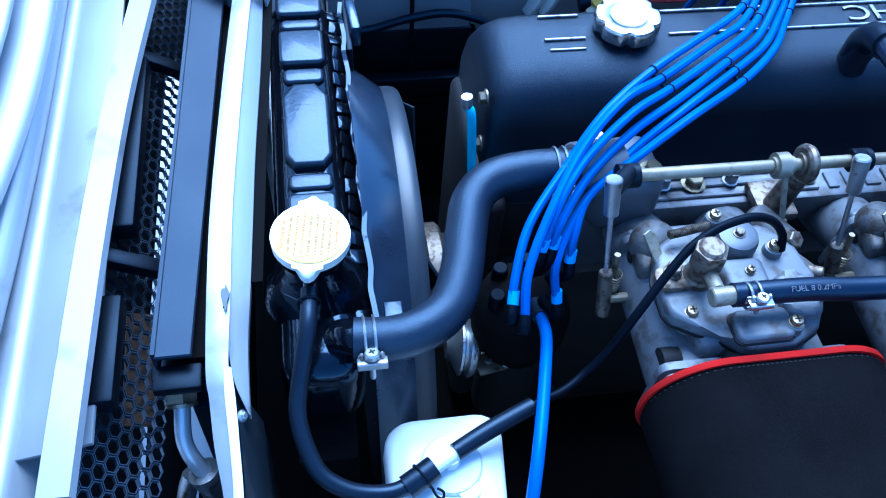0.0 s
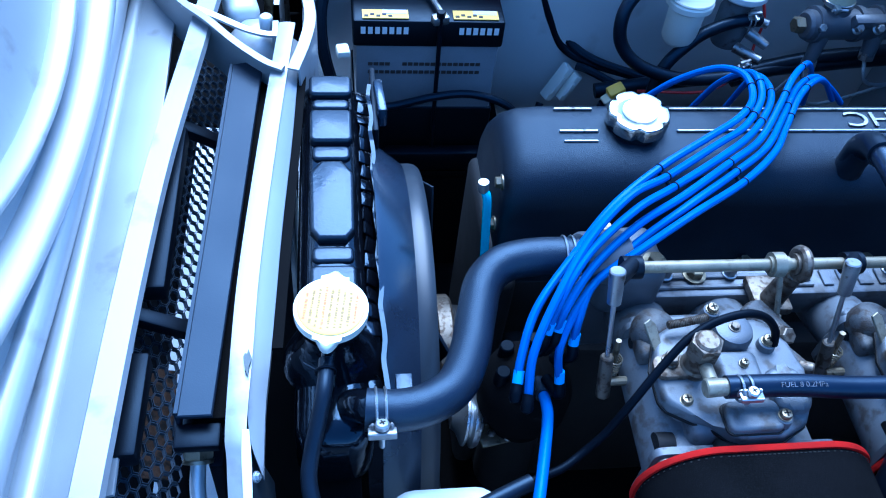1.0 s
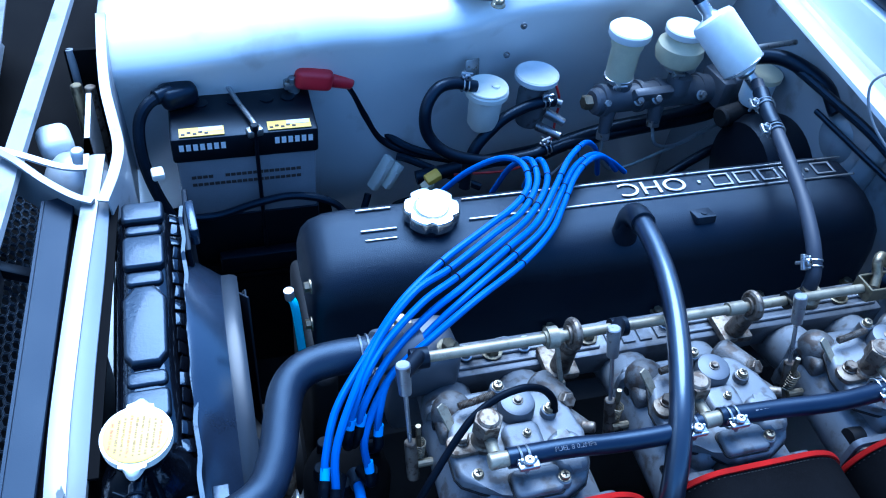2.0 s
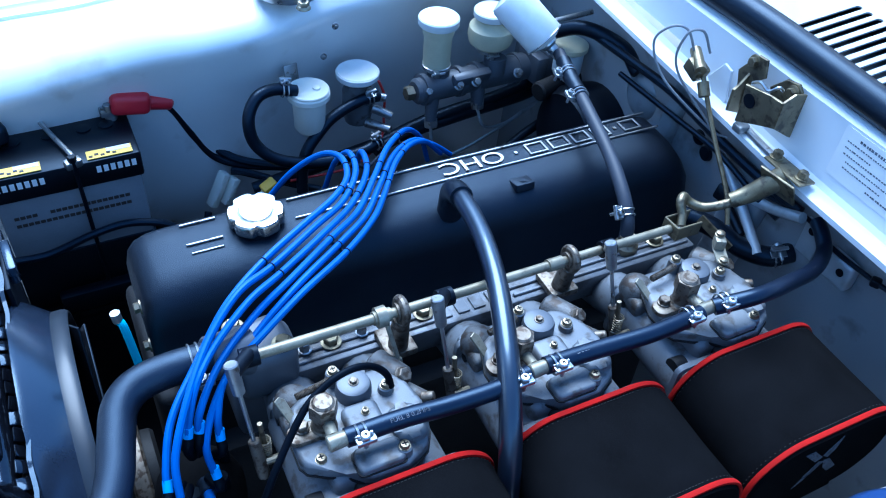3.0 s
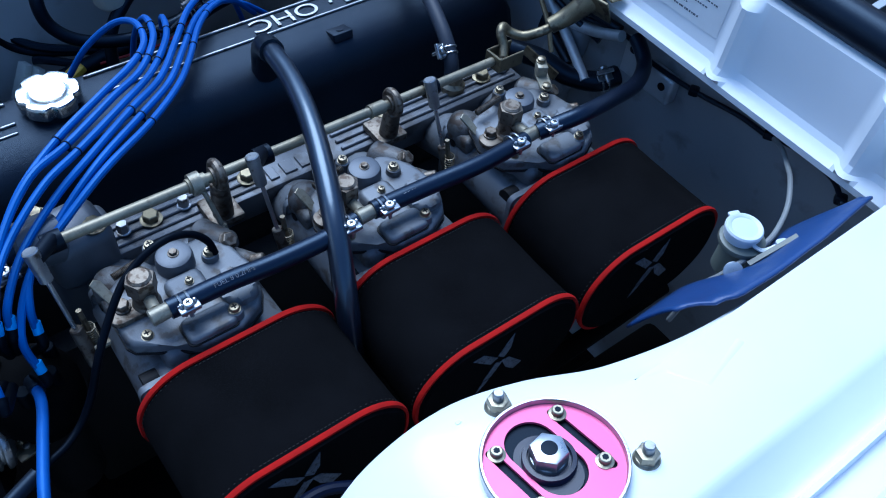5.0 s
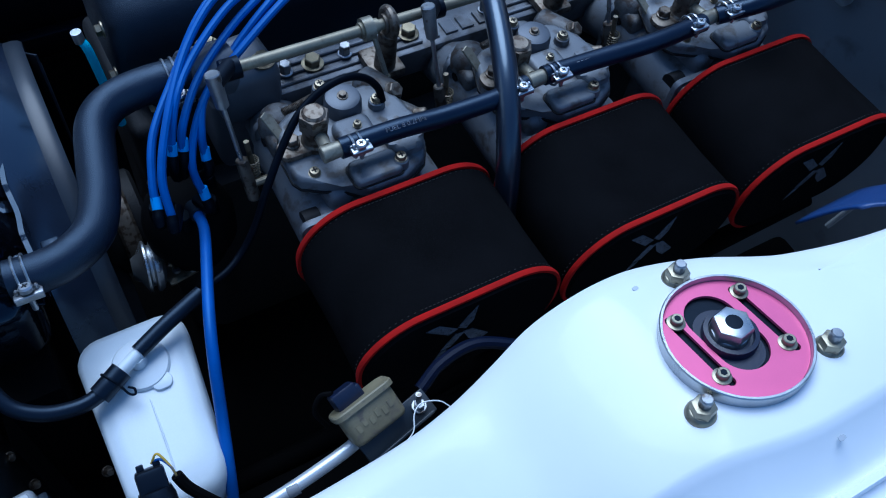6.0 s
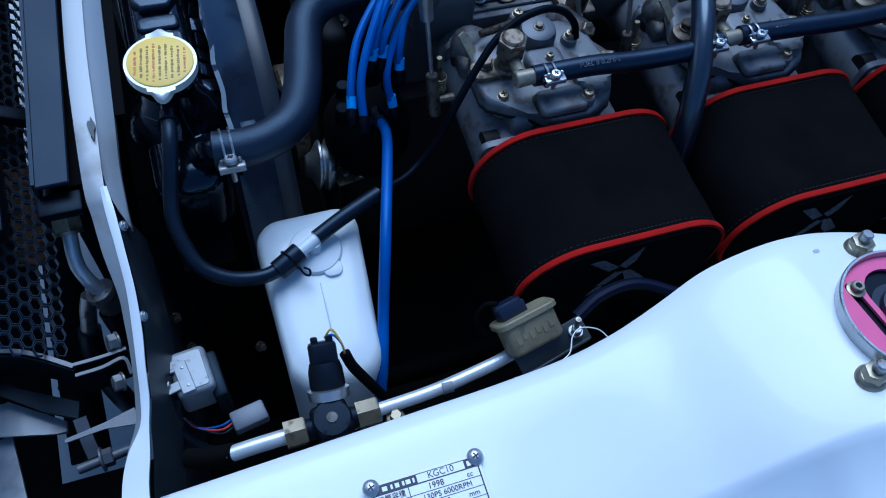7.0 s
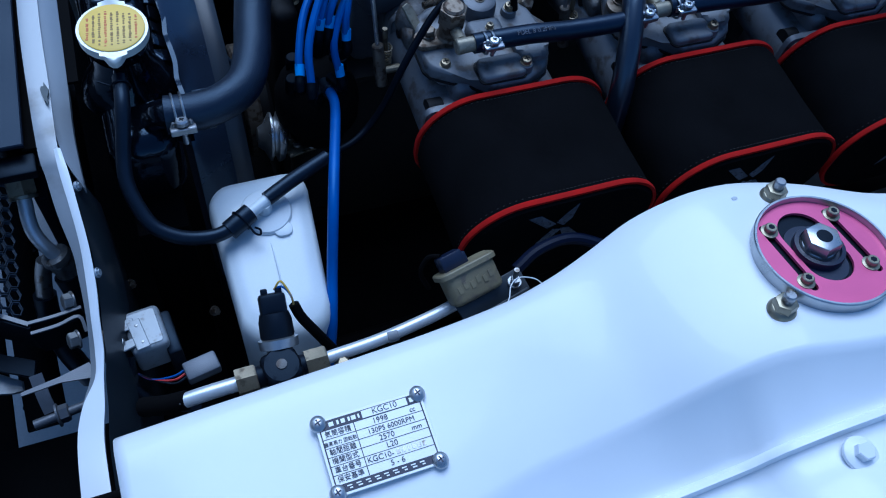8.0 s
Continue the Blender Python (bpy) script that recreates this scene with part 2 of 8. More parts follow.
def box(bm, m, size, bevel=0.0, seg=2, taper=1.0):
    b = bmesh.new()
    bmesh.ops.create_cube(b, size=1.0)
    for v in b.verts:
        k = taper if v.co.z > 0 else 1.0
        v.co = Vector((v.co.x * size[0] * k, v.co.y * size[1] * k, v.co.z * size[2]))
    if bevel:
        bmesh.ops.bevel(b, geom=b.edges[:], offset=bevel, segments=seg, affect="EDGES", profile=0.5)
    b.transform(m)
    return merge(bm, b)


def lathe(bm, m, prof, seg=24, close=True):
    """prof: (radius, height) from bottom to top, turned round z."""
    rings = []
    for r, h in prof:
        rings.append([bm.verts.new(m @ Vector((r * math.cos(2 * math.pi * i / seg), r * math.sin(2 * math.pi * i / seg), h))) for i in range(seg)])
    for a, b in zip(rings, rings[1:]):
        for i in range(seg):
            bm.faces.new((a[i], a[(i + 1) % seg], b[(i + 1) % seg], b[i]))
    if close:
        bm.faces.new(rings[0][::-1])
        bm.faces.new(rings[-1])
    return bm


def cyl(bm, p, q, r, r2=None, seg=20, bevel=0.0):
    p, q = Vector(p), Vector(q)
    h = (q - p).length
    r2 = r if r2 is None else r2
    prof = [(r, 0), (r2, h)] if not bevel else [(r - bevel, 0), (r, bevel), (r2, h - bevel), (r2 - bevel, h)]
    return lathe(bm, on(p, q - p), prof, seg)


def smooth_line(pts, per=8):
    pts = [Vector(p) for p in pts]
    out = []
    ext = [pts[0] * 2 - pts[1]] + pts + [pts[-1] * 2 - pts[-2]]
    for a, b, c, d in zip(ext, ext[1:], ext[2:], ext[3:]):
        for k in range(per):
            t = k / per
            out.append(0.5 * ((2 * b) + (c - a) * t + (2 * a - 5 * b + 4 * c - d) * t * t + (3 * b - a - 3 * c + d) * t ** 3))
    out.append(pts[-1])
    return out


def sweep(bm, line, section, up=(0, 0, 1), closed=True, caps=True):
    """Carries a section (x across, y up) along a line, with up as its upright."""
    rings = []
    for i, p in enumerate(line):
        d = (line[min(i + 1, len(line) - 1)] - line[max(i - 1, 0)]).normalized()
        u = Vector(up)
        x = d.cross(u).normalized()
        y = x.cross(d)
        rings.append([bm.verts.new(p + x * a + y * b) for a, b in section])
    k = len(section)
    for a, b in zip(rings, rings[1:]):
        for i in range(k if closed else k - 1):
            bm.faces.new((a[i], a[(i + 1) % k], b[(i + 1) % k], b[i]))
    if caps and closed:
        bm.faces.new(rings[0][::-1])
        bm.faces.new(rings[-1])
    return bm


def tube(bm, pts, r, seg=12, per=8, hollow=0.0, wave=None):
    line = smooth_line(pts, per) if per else [Vector(p) for p in pts]
    n = None
    rings = []
    for i, p in enumerate(line):
        d = (line[min(i + 1, len(line) - 1)] - line[max(i - 1, 0)]).normalized()
        if n is None:
            n = d.orthogonal().normalized()
        n = (n - d * n.dot(d)).normalized()
        b = d.cross(n)
        f = i / (len(line) - 1)
        rr = r(f) if callable(r) else r
        rings.append([bm.verts.new(p + (n * math.cos(2 * math.pi * k / seg) + b * math.sin(2 * math.pi * k / seg)) * rr) for k in range(seg)])
    for a, b in zip(rings, rings[1:]):
        for i in range(seg):
            bm.faces.new((a[i], a[(i + 1) % seg], b[(i + 1) % seg], b[i]))
    for ring, order in ((rings[0], -1), (rings[-1], 1)):
        if hollow:
            c = sum((v.co for v in ring), Vector()) / seg
            inner = [bm.verts.new(c + (v.co - c) * (1 - hollow)) for v in ring]
            for i in range(seg):
                f = (ring[i], ring[(i + 1) % seg], inner[(i + 1) % seg], inner[i])
                bm.faces.new(f[::-order])
            bm.faces.new(inner[::order])
        else:
            bm.faces.new(ring[::order])
    return bm


def prism(bm, m, outline, h, bevel=0.0, seg=2):
    b = bmesh.new()
    lo = [b.verts.new((x, y, 0)) for x, y in outline]
    hi = [b.verts.new((x, y, h)) for x, y in outline]
    n = len(outline)
    b.faces.new(lo[::-1])
    top = b.faces.new(hi)
    for i in range(n):
        b.faces.new((lo[i], lo[(i + 1) % n], hi[(i + 1) % n], hi[i]))
    if bevel:
        bmesh.ops.bevel(b, geom=list(top.edges), offset=bevel, segments=seg, affect="EDGES", profile=0.5)
    b.transform(m)
    return merge(bm, b)


def hexagon(af):
    r = af / math.sqrt(3)
    return [(r * math.cos(math.pi / 3 * i), r * math.sin(math.pi / 3 * i)) for i in range(6)]


def rounded(w, h, r, n=6):
    """A rounded rectangle's outline."""
    out = []
    for cx, cy, a0 in ((w / 2 - r, h / 2 - r, 0), (-w / 2 + r, h / 2 - r, 90), (-w / 2 + r, -h / 2 + r, 180), (w / 2 - r, -h / 2 + r, 270)):
        for i in range(n + 1):
            a = radians(a0 + 90 * i / n)
            out.append((cx + r * math.cos(a), cy + r * math.sin(a)))
    return out


def torus(bm, m, big, small, seg=32, sub=10):
    rings = []
    for i in range(seg):
        a = 2 * math.pi * i / seg
        rings.append([bm.verts.new(m @ Vector(((big + small * math.cos(2 * math.pi * k / sub)) * math.cos(a), (big + small * math.cos(2 * math.pi * k / sub)) * math.sin(a), small * math.sin(2 * math.pi * k / sub)))) for k in range(sub)])
    for i in range(seg):
        a, b = rings[i], rings[(i + 1) % seg]
        for k in range(sub):
            bm.faces.new((a[k], b[k], b[(k + 1) % sub], a[(k + 1) % sub]))
    return bm


def part(name, bm, material, parent=None, label="", sharp=35):
    me = bpy.data.meshes.new(name)
    bmesh.ops.recalc_face_normals(bm, faces=bm.faces[:])
    bm.to_mesh(me)
    bm.free()
    for p in me.polygons:
        p.use_smooth = True
    me.set_sharp_from_angle(angle=radians(sharp))
    me.materials.append(material)
    ob = new(name, me)
    if parent:
        ob.parent = parent
        ob.matrix_parent_inverse = parent.matrix_world.inverted()
    if label:
        tagged(ob, label)
    return ob


def thing(name, label, category, at=(0, 0, 0), group="", kind=""):
    ob = new(name)
    ob.location = at
    ob.empty_display_size = 0.02
    bpy.context.view_layer.update()
    return tagged(ob, label, category, group, kind)


def B():
    return bmesh.new()


def bolt_head(bm, m, af=0.010, h=0.006, washer=0.0, wh=0.0015):
    if washer:
        lathe(bm, m, [(washer, 0), (washer, wh), (washer * 0.9, wh * 1.3)], 20)
    prism(bm, m @ pose(0, 0, wh if washer else 0), hexagon(af), h, bevel=af * 0.07, seg=1)
    return bm


def cross_screw(bm, m, r=0.004, h=0.003):
    """A domed screw head; cross_cut lays its dark cross on top."""
    lathe(bm, m, [(r, 0), (r, h * 0.4), (r * 0.8, h * 0.85), (r * 0.45, h)], 16)
    return bm


def cross_cut(bm, m, r=0.004, h=0.003):
    # raised dark bars paint in the shade of the slots
    for a in (0, 90):
        box(bm, m @ pose(0, 0, h, 0, 0, a), (r * 1.1, r * 0.28, 0.0006))
    return bm


# ---- ground ----
b = B()
for x, y in ((-40, -40), (40, -40), (40, 40), (-40, 40)):
    b.verts.new((x, y, 0))
b.faces.new(b.verts[:])
tagged(part("ground", b, ASPHALT), "pale grey concrete yard under the car", "ground", kind="structure")

# Unseen walls, added to cut low sky light and darken the bay.
for name, x, y, w, d in (("sky_block_front", -9, 0, 0.3, 22), ("sky_block_rear", 13, 0, 0.3, 22), ("sky_block_far", 2, 9, 22, 0.3)):
    b = B()
    box(b, pose(x, y, 2.2), (w, d, 4.4))
    tagged(part(name, b, SKY_BLOCK), "unseen wall added to block low sky light", "wall", kind="structure")

# ---- car body ----
car = thing("car_body", "silver white painted car front with the engine bay open", "car body")


def table(rows, x):
    for (a, u), (c, v) in zip(rows, rows[1:]):
        if x <= c:
            t = min(max((x - a) / (c - a), 0), 1)
            t = t * t * (3 - 2 * t)
            return u + (v - u) * t
    return rows[-1][1]


def smooth_table(rows, x):
    """A smooth curve through the rows."""
    n = len(rows)
    for i in range(n - 1):
        (a, u), (c, v) = rows[i], rows[i + 1]
        if x <= c or i == n - 2:
            p, q = rows[max(i - 1, 0)], rows[min(i + 2, n - 1)]
            m0, m1 = (v - p[1]) / (c - p[0]), (q[1] - u) / (q[0] - a)
            t = (x - a) / (c - a)
            return (2 * t ** 3 - 3 * t * t + 1) * u + (t ** 3 - 2 * t * t + t) * m0 * (c - a) + (3 * t * t - 2 * t ** 3) * v + (t ** 3 - t * t) * m1 * (c - a)


TOP = [(-0.45, 0.742), (-0.30, 0.757), (-0.13, 0.766), (-0.01, 0.800), (0.045, 0.8275), (0.088, 0.8432), (0.115, 0.8448), (0.20, 0.8450), (0.30, 0.8455), (0.75, 0.85)]
EDGE = [(-0.45, -0.277), (-0.30, -0.274), (-0.16, -0.2685), (-0.10, -0.2678), (-0.05, -0.267), (-0.02, -0.263), (0.0, -0.2585), (0.02, -0.2535), (0.05, -0.2460), (0.09, -0.2440), (0.13, -0.2455), (0.18, -0.259), (0.24, -0.284), (0.34, -0.303), (0.75, -0.318)]

TOP_FAR = [(-0.45, 0.758), (-0.31, 0.769), (-0.18, 0.784), (-0.07, 0.798), (0.04, 0.815), (0.12, 0.821), (0.20, 0.821), (0.31, 0.818), (0.40, 0.821), (0.50, 0.823), (0.75, 0.824)]

LEAN = [(-0.06, 0.0), (0.055, 0.173), (0.235, 0.173), (0.36, 0.06), (0.75, 0.03)]


def fender_row(x, flip):
    """The wing's section: inner panel, rolled edge, top leaning with the strut tower, gutter, outer side."""
    z, e = smooth_table(TOP_FAR if flip else TOP, x), smooth_table(EDGE, x)
    lean = table(LEAN, x)
    k = lean / 0.173
    dip = table([(-0.20, 0.004), (-0.05, 0.016), (0.045, 0.028), (0.062, 0.017), (0.16, 0.013), (0.75, 0.010)], x)
    c = table([(-0.16, -0.400), (-0.06, -0.388), (0.06, -0.384), (0.16, -0.397), (0.75, -0.40)], x)

    def top(y):
        return z + 0.001 * k + lean * (-0.3262 - y)
    rows = [(e - 0.10, 0.30), (e - 0.088, 0.50)] if flip else [(e - 0.16, 0.30), (e - 0.13, 0.50)]
    if flip:
        rows += [(e - 0.076, z - 0.20), (e - 0.060, z - 0.130), (e - 0.044, z - 0.086), (e - 0.034, z - 0.060), (e - 0.0275, z - 0.047), (e - 0.0272, z - 0.040), (e - 0.0305, z - 0.032), (e - 0.046, z - 0.019), (-0.352, z)]
    else:
        rows += [(e - 0.075, z - 0.13), (e - 0.03, z - 0.062), (e - 0.006, z - 0.028 - 0.003 * k), (e, z - 0.016 - 0.004 * k), (e - 0.005, z - 0.006 - 0.0095 * k), (e - 0.014, z - 0.001 - 0.0110 * k), (e - 0.026, top(e - 0.026)), (-0.310, top(-0.310)), (-0.345, top(-0.345))]
    crest = z if flip else top(c)
    rows += [(c + 0.004, crest), (c, crest - 0.0005), (c - 0.005, crest - (crest - z + dip) * 0.16), (-0.426, z - dip), (-0.432, z - dip), (-0.434, z - dip + 0.005), (-0.4375, z - dip + 0.006), (-0.4395, z - dip - 0.002), (-0.446, z - dip - 0.002), (-0.461, z - dip * 0.8), (-0.464, z - dip * 0.8 + 0.004), (-0.50, z - 0.006), (-0.62, z - 0.014), (-0.70, z - 0.05), (-0.75, z - 0.16), (-0.77, 0.40), (-0.76, 0.22)]
    return rows


def fender(name, flip):
    b = B()
    xs = [-0.322 + 0.016 * i for i in range(69)] if flip else [-0.338 + 0.008 * i for i in range(139)]
    grid = [[b.verts.new((x, 0.34 - y if flip else y, z)) for y, z in fender_row(x, flip)] for x in xs]
    for p, q in zip(grid, grid[1:]):
        for i in range(len(p) - 1):
            b.faces.new((p[i], p[i + 1], q[i + 1], q[i]))
    ob = part(name, b, PAINT_FAR if flip else PAINT, car, "silver white painted inner wing and wing top", 50)
    sol = ob.modifiers.new("skin", "SOLIDIFY")
    sol.thickness, sol.offset = 0.0012, 0.0
    return ob


fender("wing", False)
fender("wing", True)

# small wear on the wing top
for x, y, w in ((0.178, -0.374, 0.0022), (0.160, -0.408, 0.0030), (0.214, -0.398, 0.0020), (0.118, -0.262, 0.0024)):
    b = B()
    prism(b, pose(x, y, smooth_table(TOP, x) + 0.001 + table(LEAN, x) * (-0.3262 - max(y, -0.40)) - (0.006 if y < -0.39 else 0.0)), [(w * math.cos(k * 0.785) * (1 + 0.3 * math.sin(3 * k)), 0.6 * w * math.sin(k * 0.785)) for k in range(8)], 0.0006)
    part("paint_chip", b, PAINT_BAY_SHADED, car, "tiny chip in the wing paint")
for line in ([(0.262, -0.318), (0.268, -0.330), (0.276, -0.344)], [(0.276, -0.344), (0.300, -0.338), (0.326, -0.332)]):
    b = B()
    sweep(b, smooth_line([(x, y, smooth_table(TOP, x) + table(LEAN, x) * (-0.3262 - y) + 0.0004) for x, y in line], 5), [(-0.004, 0.0), (0.0, 0.0013), (0.004, 0.0)])
    part("crease", b, PAINT, car, "small pressed crease in the wing top", 60)

# firewall, cowl front panel with its ledge, cowl top with slots, rubber seal
b = B()
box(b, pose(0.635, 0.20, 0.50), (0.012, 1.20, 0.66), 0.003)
# the firewall's shade comes from this darker silver copy
part("firewall", b, PAINT_SHADED, car, "silver firewall behind the engine, its shade put into the paint")
for name, y, dx, dz, w, h in (("firewall_rib", 0.33, 0.626, 0.60, 0.03, 0.4), ("firewall_rib", 0.15, 0.624, 0.66, 0.06, 0.25)):
    b = B()
    box(b, pose(dx, y, dz, 8, 0, 0), (0.02, w, h), 0.008, 3)
    part(name, b, PAINT_SHADED, car)
b = B()
cow = [(0.632, 0.786), (0.577, 0.790), (0.571, 0.794), (0.571, 0.801), (0.576, 0.805), (0.583, 0.807), (0.587, 0.813), (0.588, 0.86), (0.590, 0.899), (0.594, 0.909), (0.604, 0.913), (0.66, 0.914)]
ys, push = [-0.36], [0.004]
for mid in (-0.257, -0.095):
    for d, w in ((-0.020, 0.004), (-0.014, 0.001), (-0.009, -0.005), (-0.003, -0.009), (0.003, -0.009), (0.009, -0.005), (0.014, 0.001), (0.020, 0.004)):
        ys.append(mid + d)
        push.append(w)
ys += [0.05, 0.30, 0.72]
push += [0.005, 0.005, 0.005]
grid = [[b.verts.new((x + (d if 3 < i < 9 else 0), y, z + (0.019 + (0.064 if y > 0.05 else 0.010) * (y - 0.05) if i < 7 else 0.0))) for i, (x, z) in enumerate(cow)] for y, d in zip(ys, push)]
for p, q in zip(grid, grid[1:]):
    for i in range(len(p) - 1):
        b.faces.new((p[i], p[i + 1], q[i + 1], q[i]))
ob = part("cowl_panel", b, PAINT, car, "silver cowl front panel with a folded ledge", 28)
sol = ob.modifiers.new("skin", "SOLIDIFY")
sol.thickness = 0.0015
b = B()
tube(b, [(0.614, y, 0.930 + 0.003 * math.sin(y * 9)) for y in (-0.40, -0.2, 0.0, 0.2, 0.4, 0.72)], 0.0188, 14)
part("hood_seal", b, RUBBER, car, "fat black rubber seal along the cowl")
# cowl top: strips between the slots
b = B()


def cowl_z(x):
    return 0.922 + 0.10 * (x - 0.64)


def slab(x0, x1, y0, y1):
    b2 = B()
    v = [b2.verts.new((x, y, cowl_z(x) + d)) for d in (-0.002, 0.0) for x, y in ((x0, y0), (x1, y0), (x1, y1), (x0, y1))]
    for f in ((3, 2, 1, 0), (4, 5, 6, 7), (0, 1, 5, 4), (1, 2, 6, 5), (2, 3, 7, 6), (3, 0, 4, 7)):
        b2.faces.new([v[i] for i in f])
    merge(b, b2)


SLOT0, SLOT1, PITCH, WIDE = 0.650, 0.757, 0.0164, 0.0088
slab(0.622, SLOT0, -0.55, 0.75)
slab(SLOT1, 1.15, -0.55, 0.75)
slot_y = [0.016 + PITCH * i for i in range(12)] + [-0.053 - PITCH * i for i in range(12)]
edges = sorted(slot_y)
last = -0.55
for y in edges:
    slab(SLOT0, SLOT1, last, y - WIDE / 2)
    last = y + WIDE / 2
slab(SLOT0, SLOT1, last, 0.75)
# rounded slot ends
for y in edges:
    r = WIDE / 2
    for x0, dx in ((SLOT0, 1), (SLOT1, -1)):
        for dy in (-1, 1):
            arc = [(x0 + dx * r * (1 - math.sin(a)), y + dy * r * math.cos(a)) for a in [math.pi / 2 * k / 4 for k in range(5)]]
            top = [b.verts.new((px, py, cowl_z(px) + 0.0001)) for px, py in arc + [(x0, y + dy * r)]]
            low = [b.verts.new((px, py, cowl_z(px) - 0.0020)) for px, py in arc]
            for k in range(4):
                b.faces.new((top[5], top[k], top[k + 1]))
                b.faces.new((top[k], low[k], low[k + 1], top[k + 1]))
part("cowl_top", b, PAINT_BAY_SHADED, car, "silver scuttle panel with rows of air slots")
# Dark tray and back wall, added so the slots read as shaded.
b = B()
box(b, pose(0.71, 0.10, 0.88), (0.20, 1.2, 0.01))
box(b, pose(0.808, 0.10, 0.90), (0.006, 1.2, 0.06))
part("slot_shade_tray", b, PANEL_DARK, car, "added dark tray that shades the air slots")
b = B()
cross_screw(b, pose(0.738, -0.022, cowl_z(0.738)), 0.0055, 0.002)
part("cowl_screw", b, GALV, car)
b = B()
box(b, pose(1.10, 0.1, 1.16, 0, -58, 0), (0.62, 1.25, 0.006), 0.002)
part("windscreen", b, mat("dark_glass", (0.02, 0.025, 0.03), 0.05, vary=0.02, bump=0), car, "dark reflecting windscreen")

b = B()
lathe(b, on((0.6285, 0.384, 0.718), (-1, 0, 0)), [(0.034, 0), (0.031, 0.003), (0.022, 0.008), (0.010, 0.011), (0.001, 0.012)], 32)
part("firewall_boss", b, PAINT_SHADED, car, "pressed round boss in the firewall")

# radiator support: rail, side panels


def strip(b, pairs, thick=0.002, per=5, crown=0.001):
    """A pressed steel strip between two edges, slightly crowned, with a thickness."""
    left, right = [smooth_line([q[k] for q in pairs], per) for k in (0, 1)]
    rows = []
    for l, r in zip(left, right):
        mid = (l + r) / 2 + Vector((0, 0, crown))
        down = Vector((0, 0, thick))
        rows.append([b.verts.new(q) for q in (l, mid, r, r - down, mid - down, l - down)])
    for p, q in zip(rows, rows[1:]):
        for k in range(6):
            n = (k + 1) % 6
            b.faces.new((p[k], p[n], q[n], q[k]))
    b.faces.new(rows[0])
    b.faces.new(rows[-1][::-1])


def flat(x, y, z, half=0.0085):
    return ((x - half, y, z), (x + half, y, z))


b = B()
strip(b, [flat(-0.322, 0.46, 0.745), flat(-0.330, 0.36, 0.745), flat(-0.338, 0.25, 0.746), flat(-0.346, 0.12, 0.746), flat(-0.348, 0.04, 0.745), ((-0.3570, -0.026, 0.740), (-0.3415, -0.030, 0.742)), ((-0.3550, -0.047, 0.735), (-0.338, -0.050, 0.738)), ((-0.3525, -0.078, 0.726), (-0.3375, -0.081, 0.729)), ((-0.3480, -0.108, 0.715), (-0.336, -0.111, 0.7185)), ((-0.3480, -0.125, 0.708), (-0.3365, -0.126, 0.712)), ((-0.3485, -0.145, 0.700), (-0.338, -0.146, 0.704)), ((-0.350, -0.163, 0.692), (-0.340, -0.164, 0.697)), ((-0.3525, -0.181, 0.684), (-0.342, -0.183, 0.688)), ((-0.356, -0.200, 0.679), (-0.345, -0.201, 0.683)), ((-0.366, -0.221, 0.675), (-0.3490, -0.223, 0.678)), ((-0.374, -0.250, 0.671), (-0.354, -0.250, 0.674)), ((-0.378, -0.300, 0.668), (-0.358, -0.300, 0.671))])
part("support_rail", b, PAINT_SHADED, car, "chipped silver radiator support flange")
b = B()
strip(b, [((-0.3445, -0.028, 0.7435), (-0.3395, -0.028, 0.7435)), ((-0.3440, -0.049, 0.7395), (-0.3370, -0.050, 0.7405)), ((-0.3420, -0.078, 0.7315), (-0.3355, -0.080, 0.7325)), ((-0.3410, -0.108, 0.7205), (-0.3345, -0.110, 0.7220)), ((-0.3430, -0.137, 0.7090), (-0.3360, -0.139, 0.7100)), ((-0.3455, -0.162, 0.6990), (-0.3392, -0.163, 0.7000)), ((-0.3480, -0.184, 0.6895), (-0.3415, -0.185, 0.6905)), ((-0.3520, -0.203, 0.6840), (-0.3455, -0.204, 0.6850)), ((-0.3650, -0.223, 0.6800), (-0.3490, -0.226, 0.6810)), ((-0.3730, -0.250, 0.6765), (-0.3540, -0.252, 0.6775)), ((-0.3770, -0.300, 0.6735), (-0.3560, -0.300, 0.6745))], 0.0025)
# paler wing silver puts the light on this edge into its colour
part("weld_lip", b, PAINT, car, "welded lip on the flange, its light put in as paler silver")
b = B()
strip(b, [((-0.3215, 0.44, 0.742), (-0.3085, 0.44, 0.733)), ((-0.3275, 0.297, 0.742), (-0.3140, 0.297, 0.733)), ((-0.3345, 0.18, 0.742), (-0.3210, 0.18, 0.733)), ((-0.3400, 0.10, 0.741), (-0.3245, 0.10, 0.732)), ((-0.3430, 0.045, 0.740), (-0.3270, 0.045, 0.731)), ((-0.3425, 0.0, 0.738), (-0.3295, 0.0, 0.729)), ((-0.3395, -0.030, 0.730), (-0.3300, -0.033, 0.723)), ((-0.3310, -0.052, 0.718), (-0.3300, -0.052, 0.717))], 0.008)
part("support_rail", b, PAINT_SHADED, car, "silver inner lip of the radiator support")
for y, z in ((-0.060, 0.7325), (-0.128, 0.7095)):
    b = B()
    bolt_head(b, on((-0.3342, y, z), (0.9, -0.2, 0.4)), 0.005, 0.002, 0.0042)
    part("rivet", b, GALV, car)
b = B()
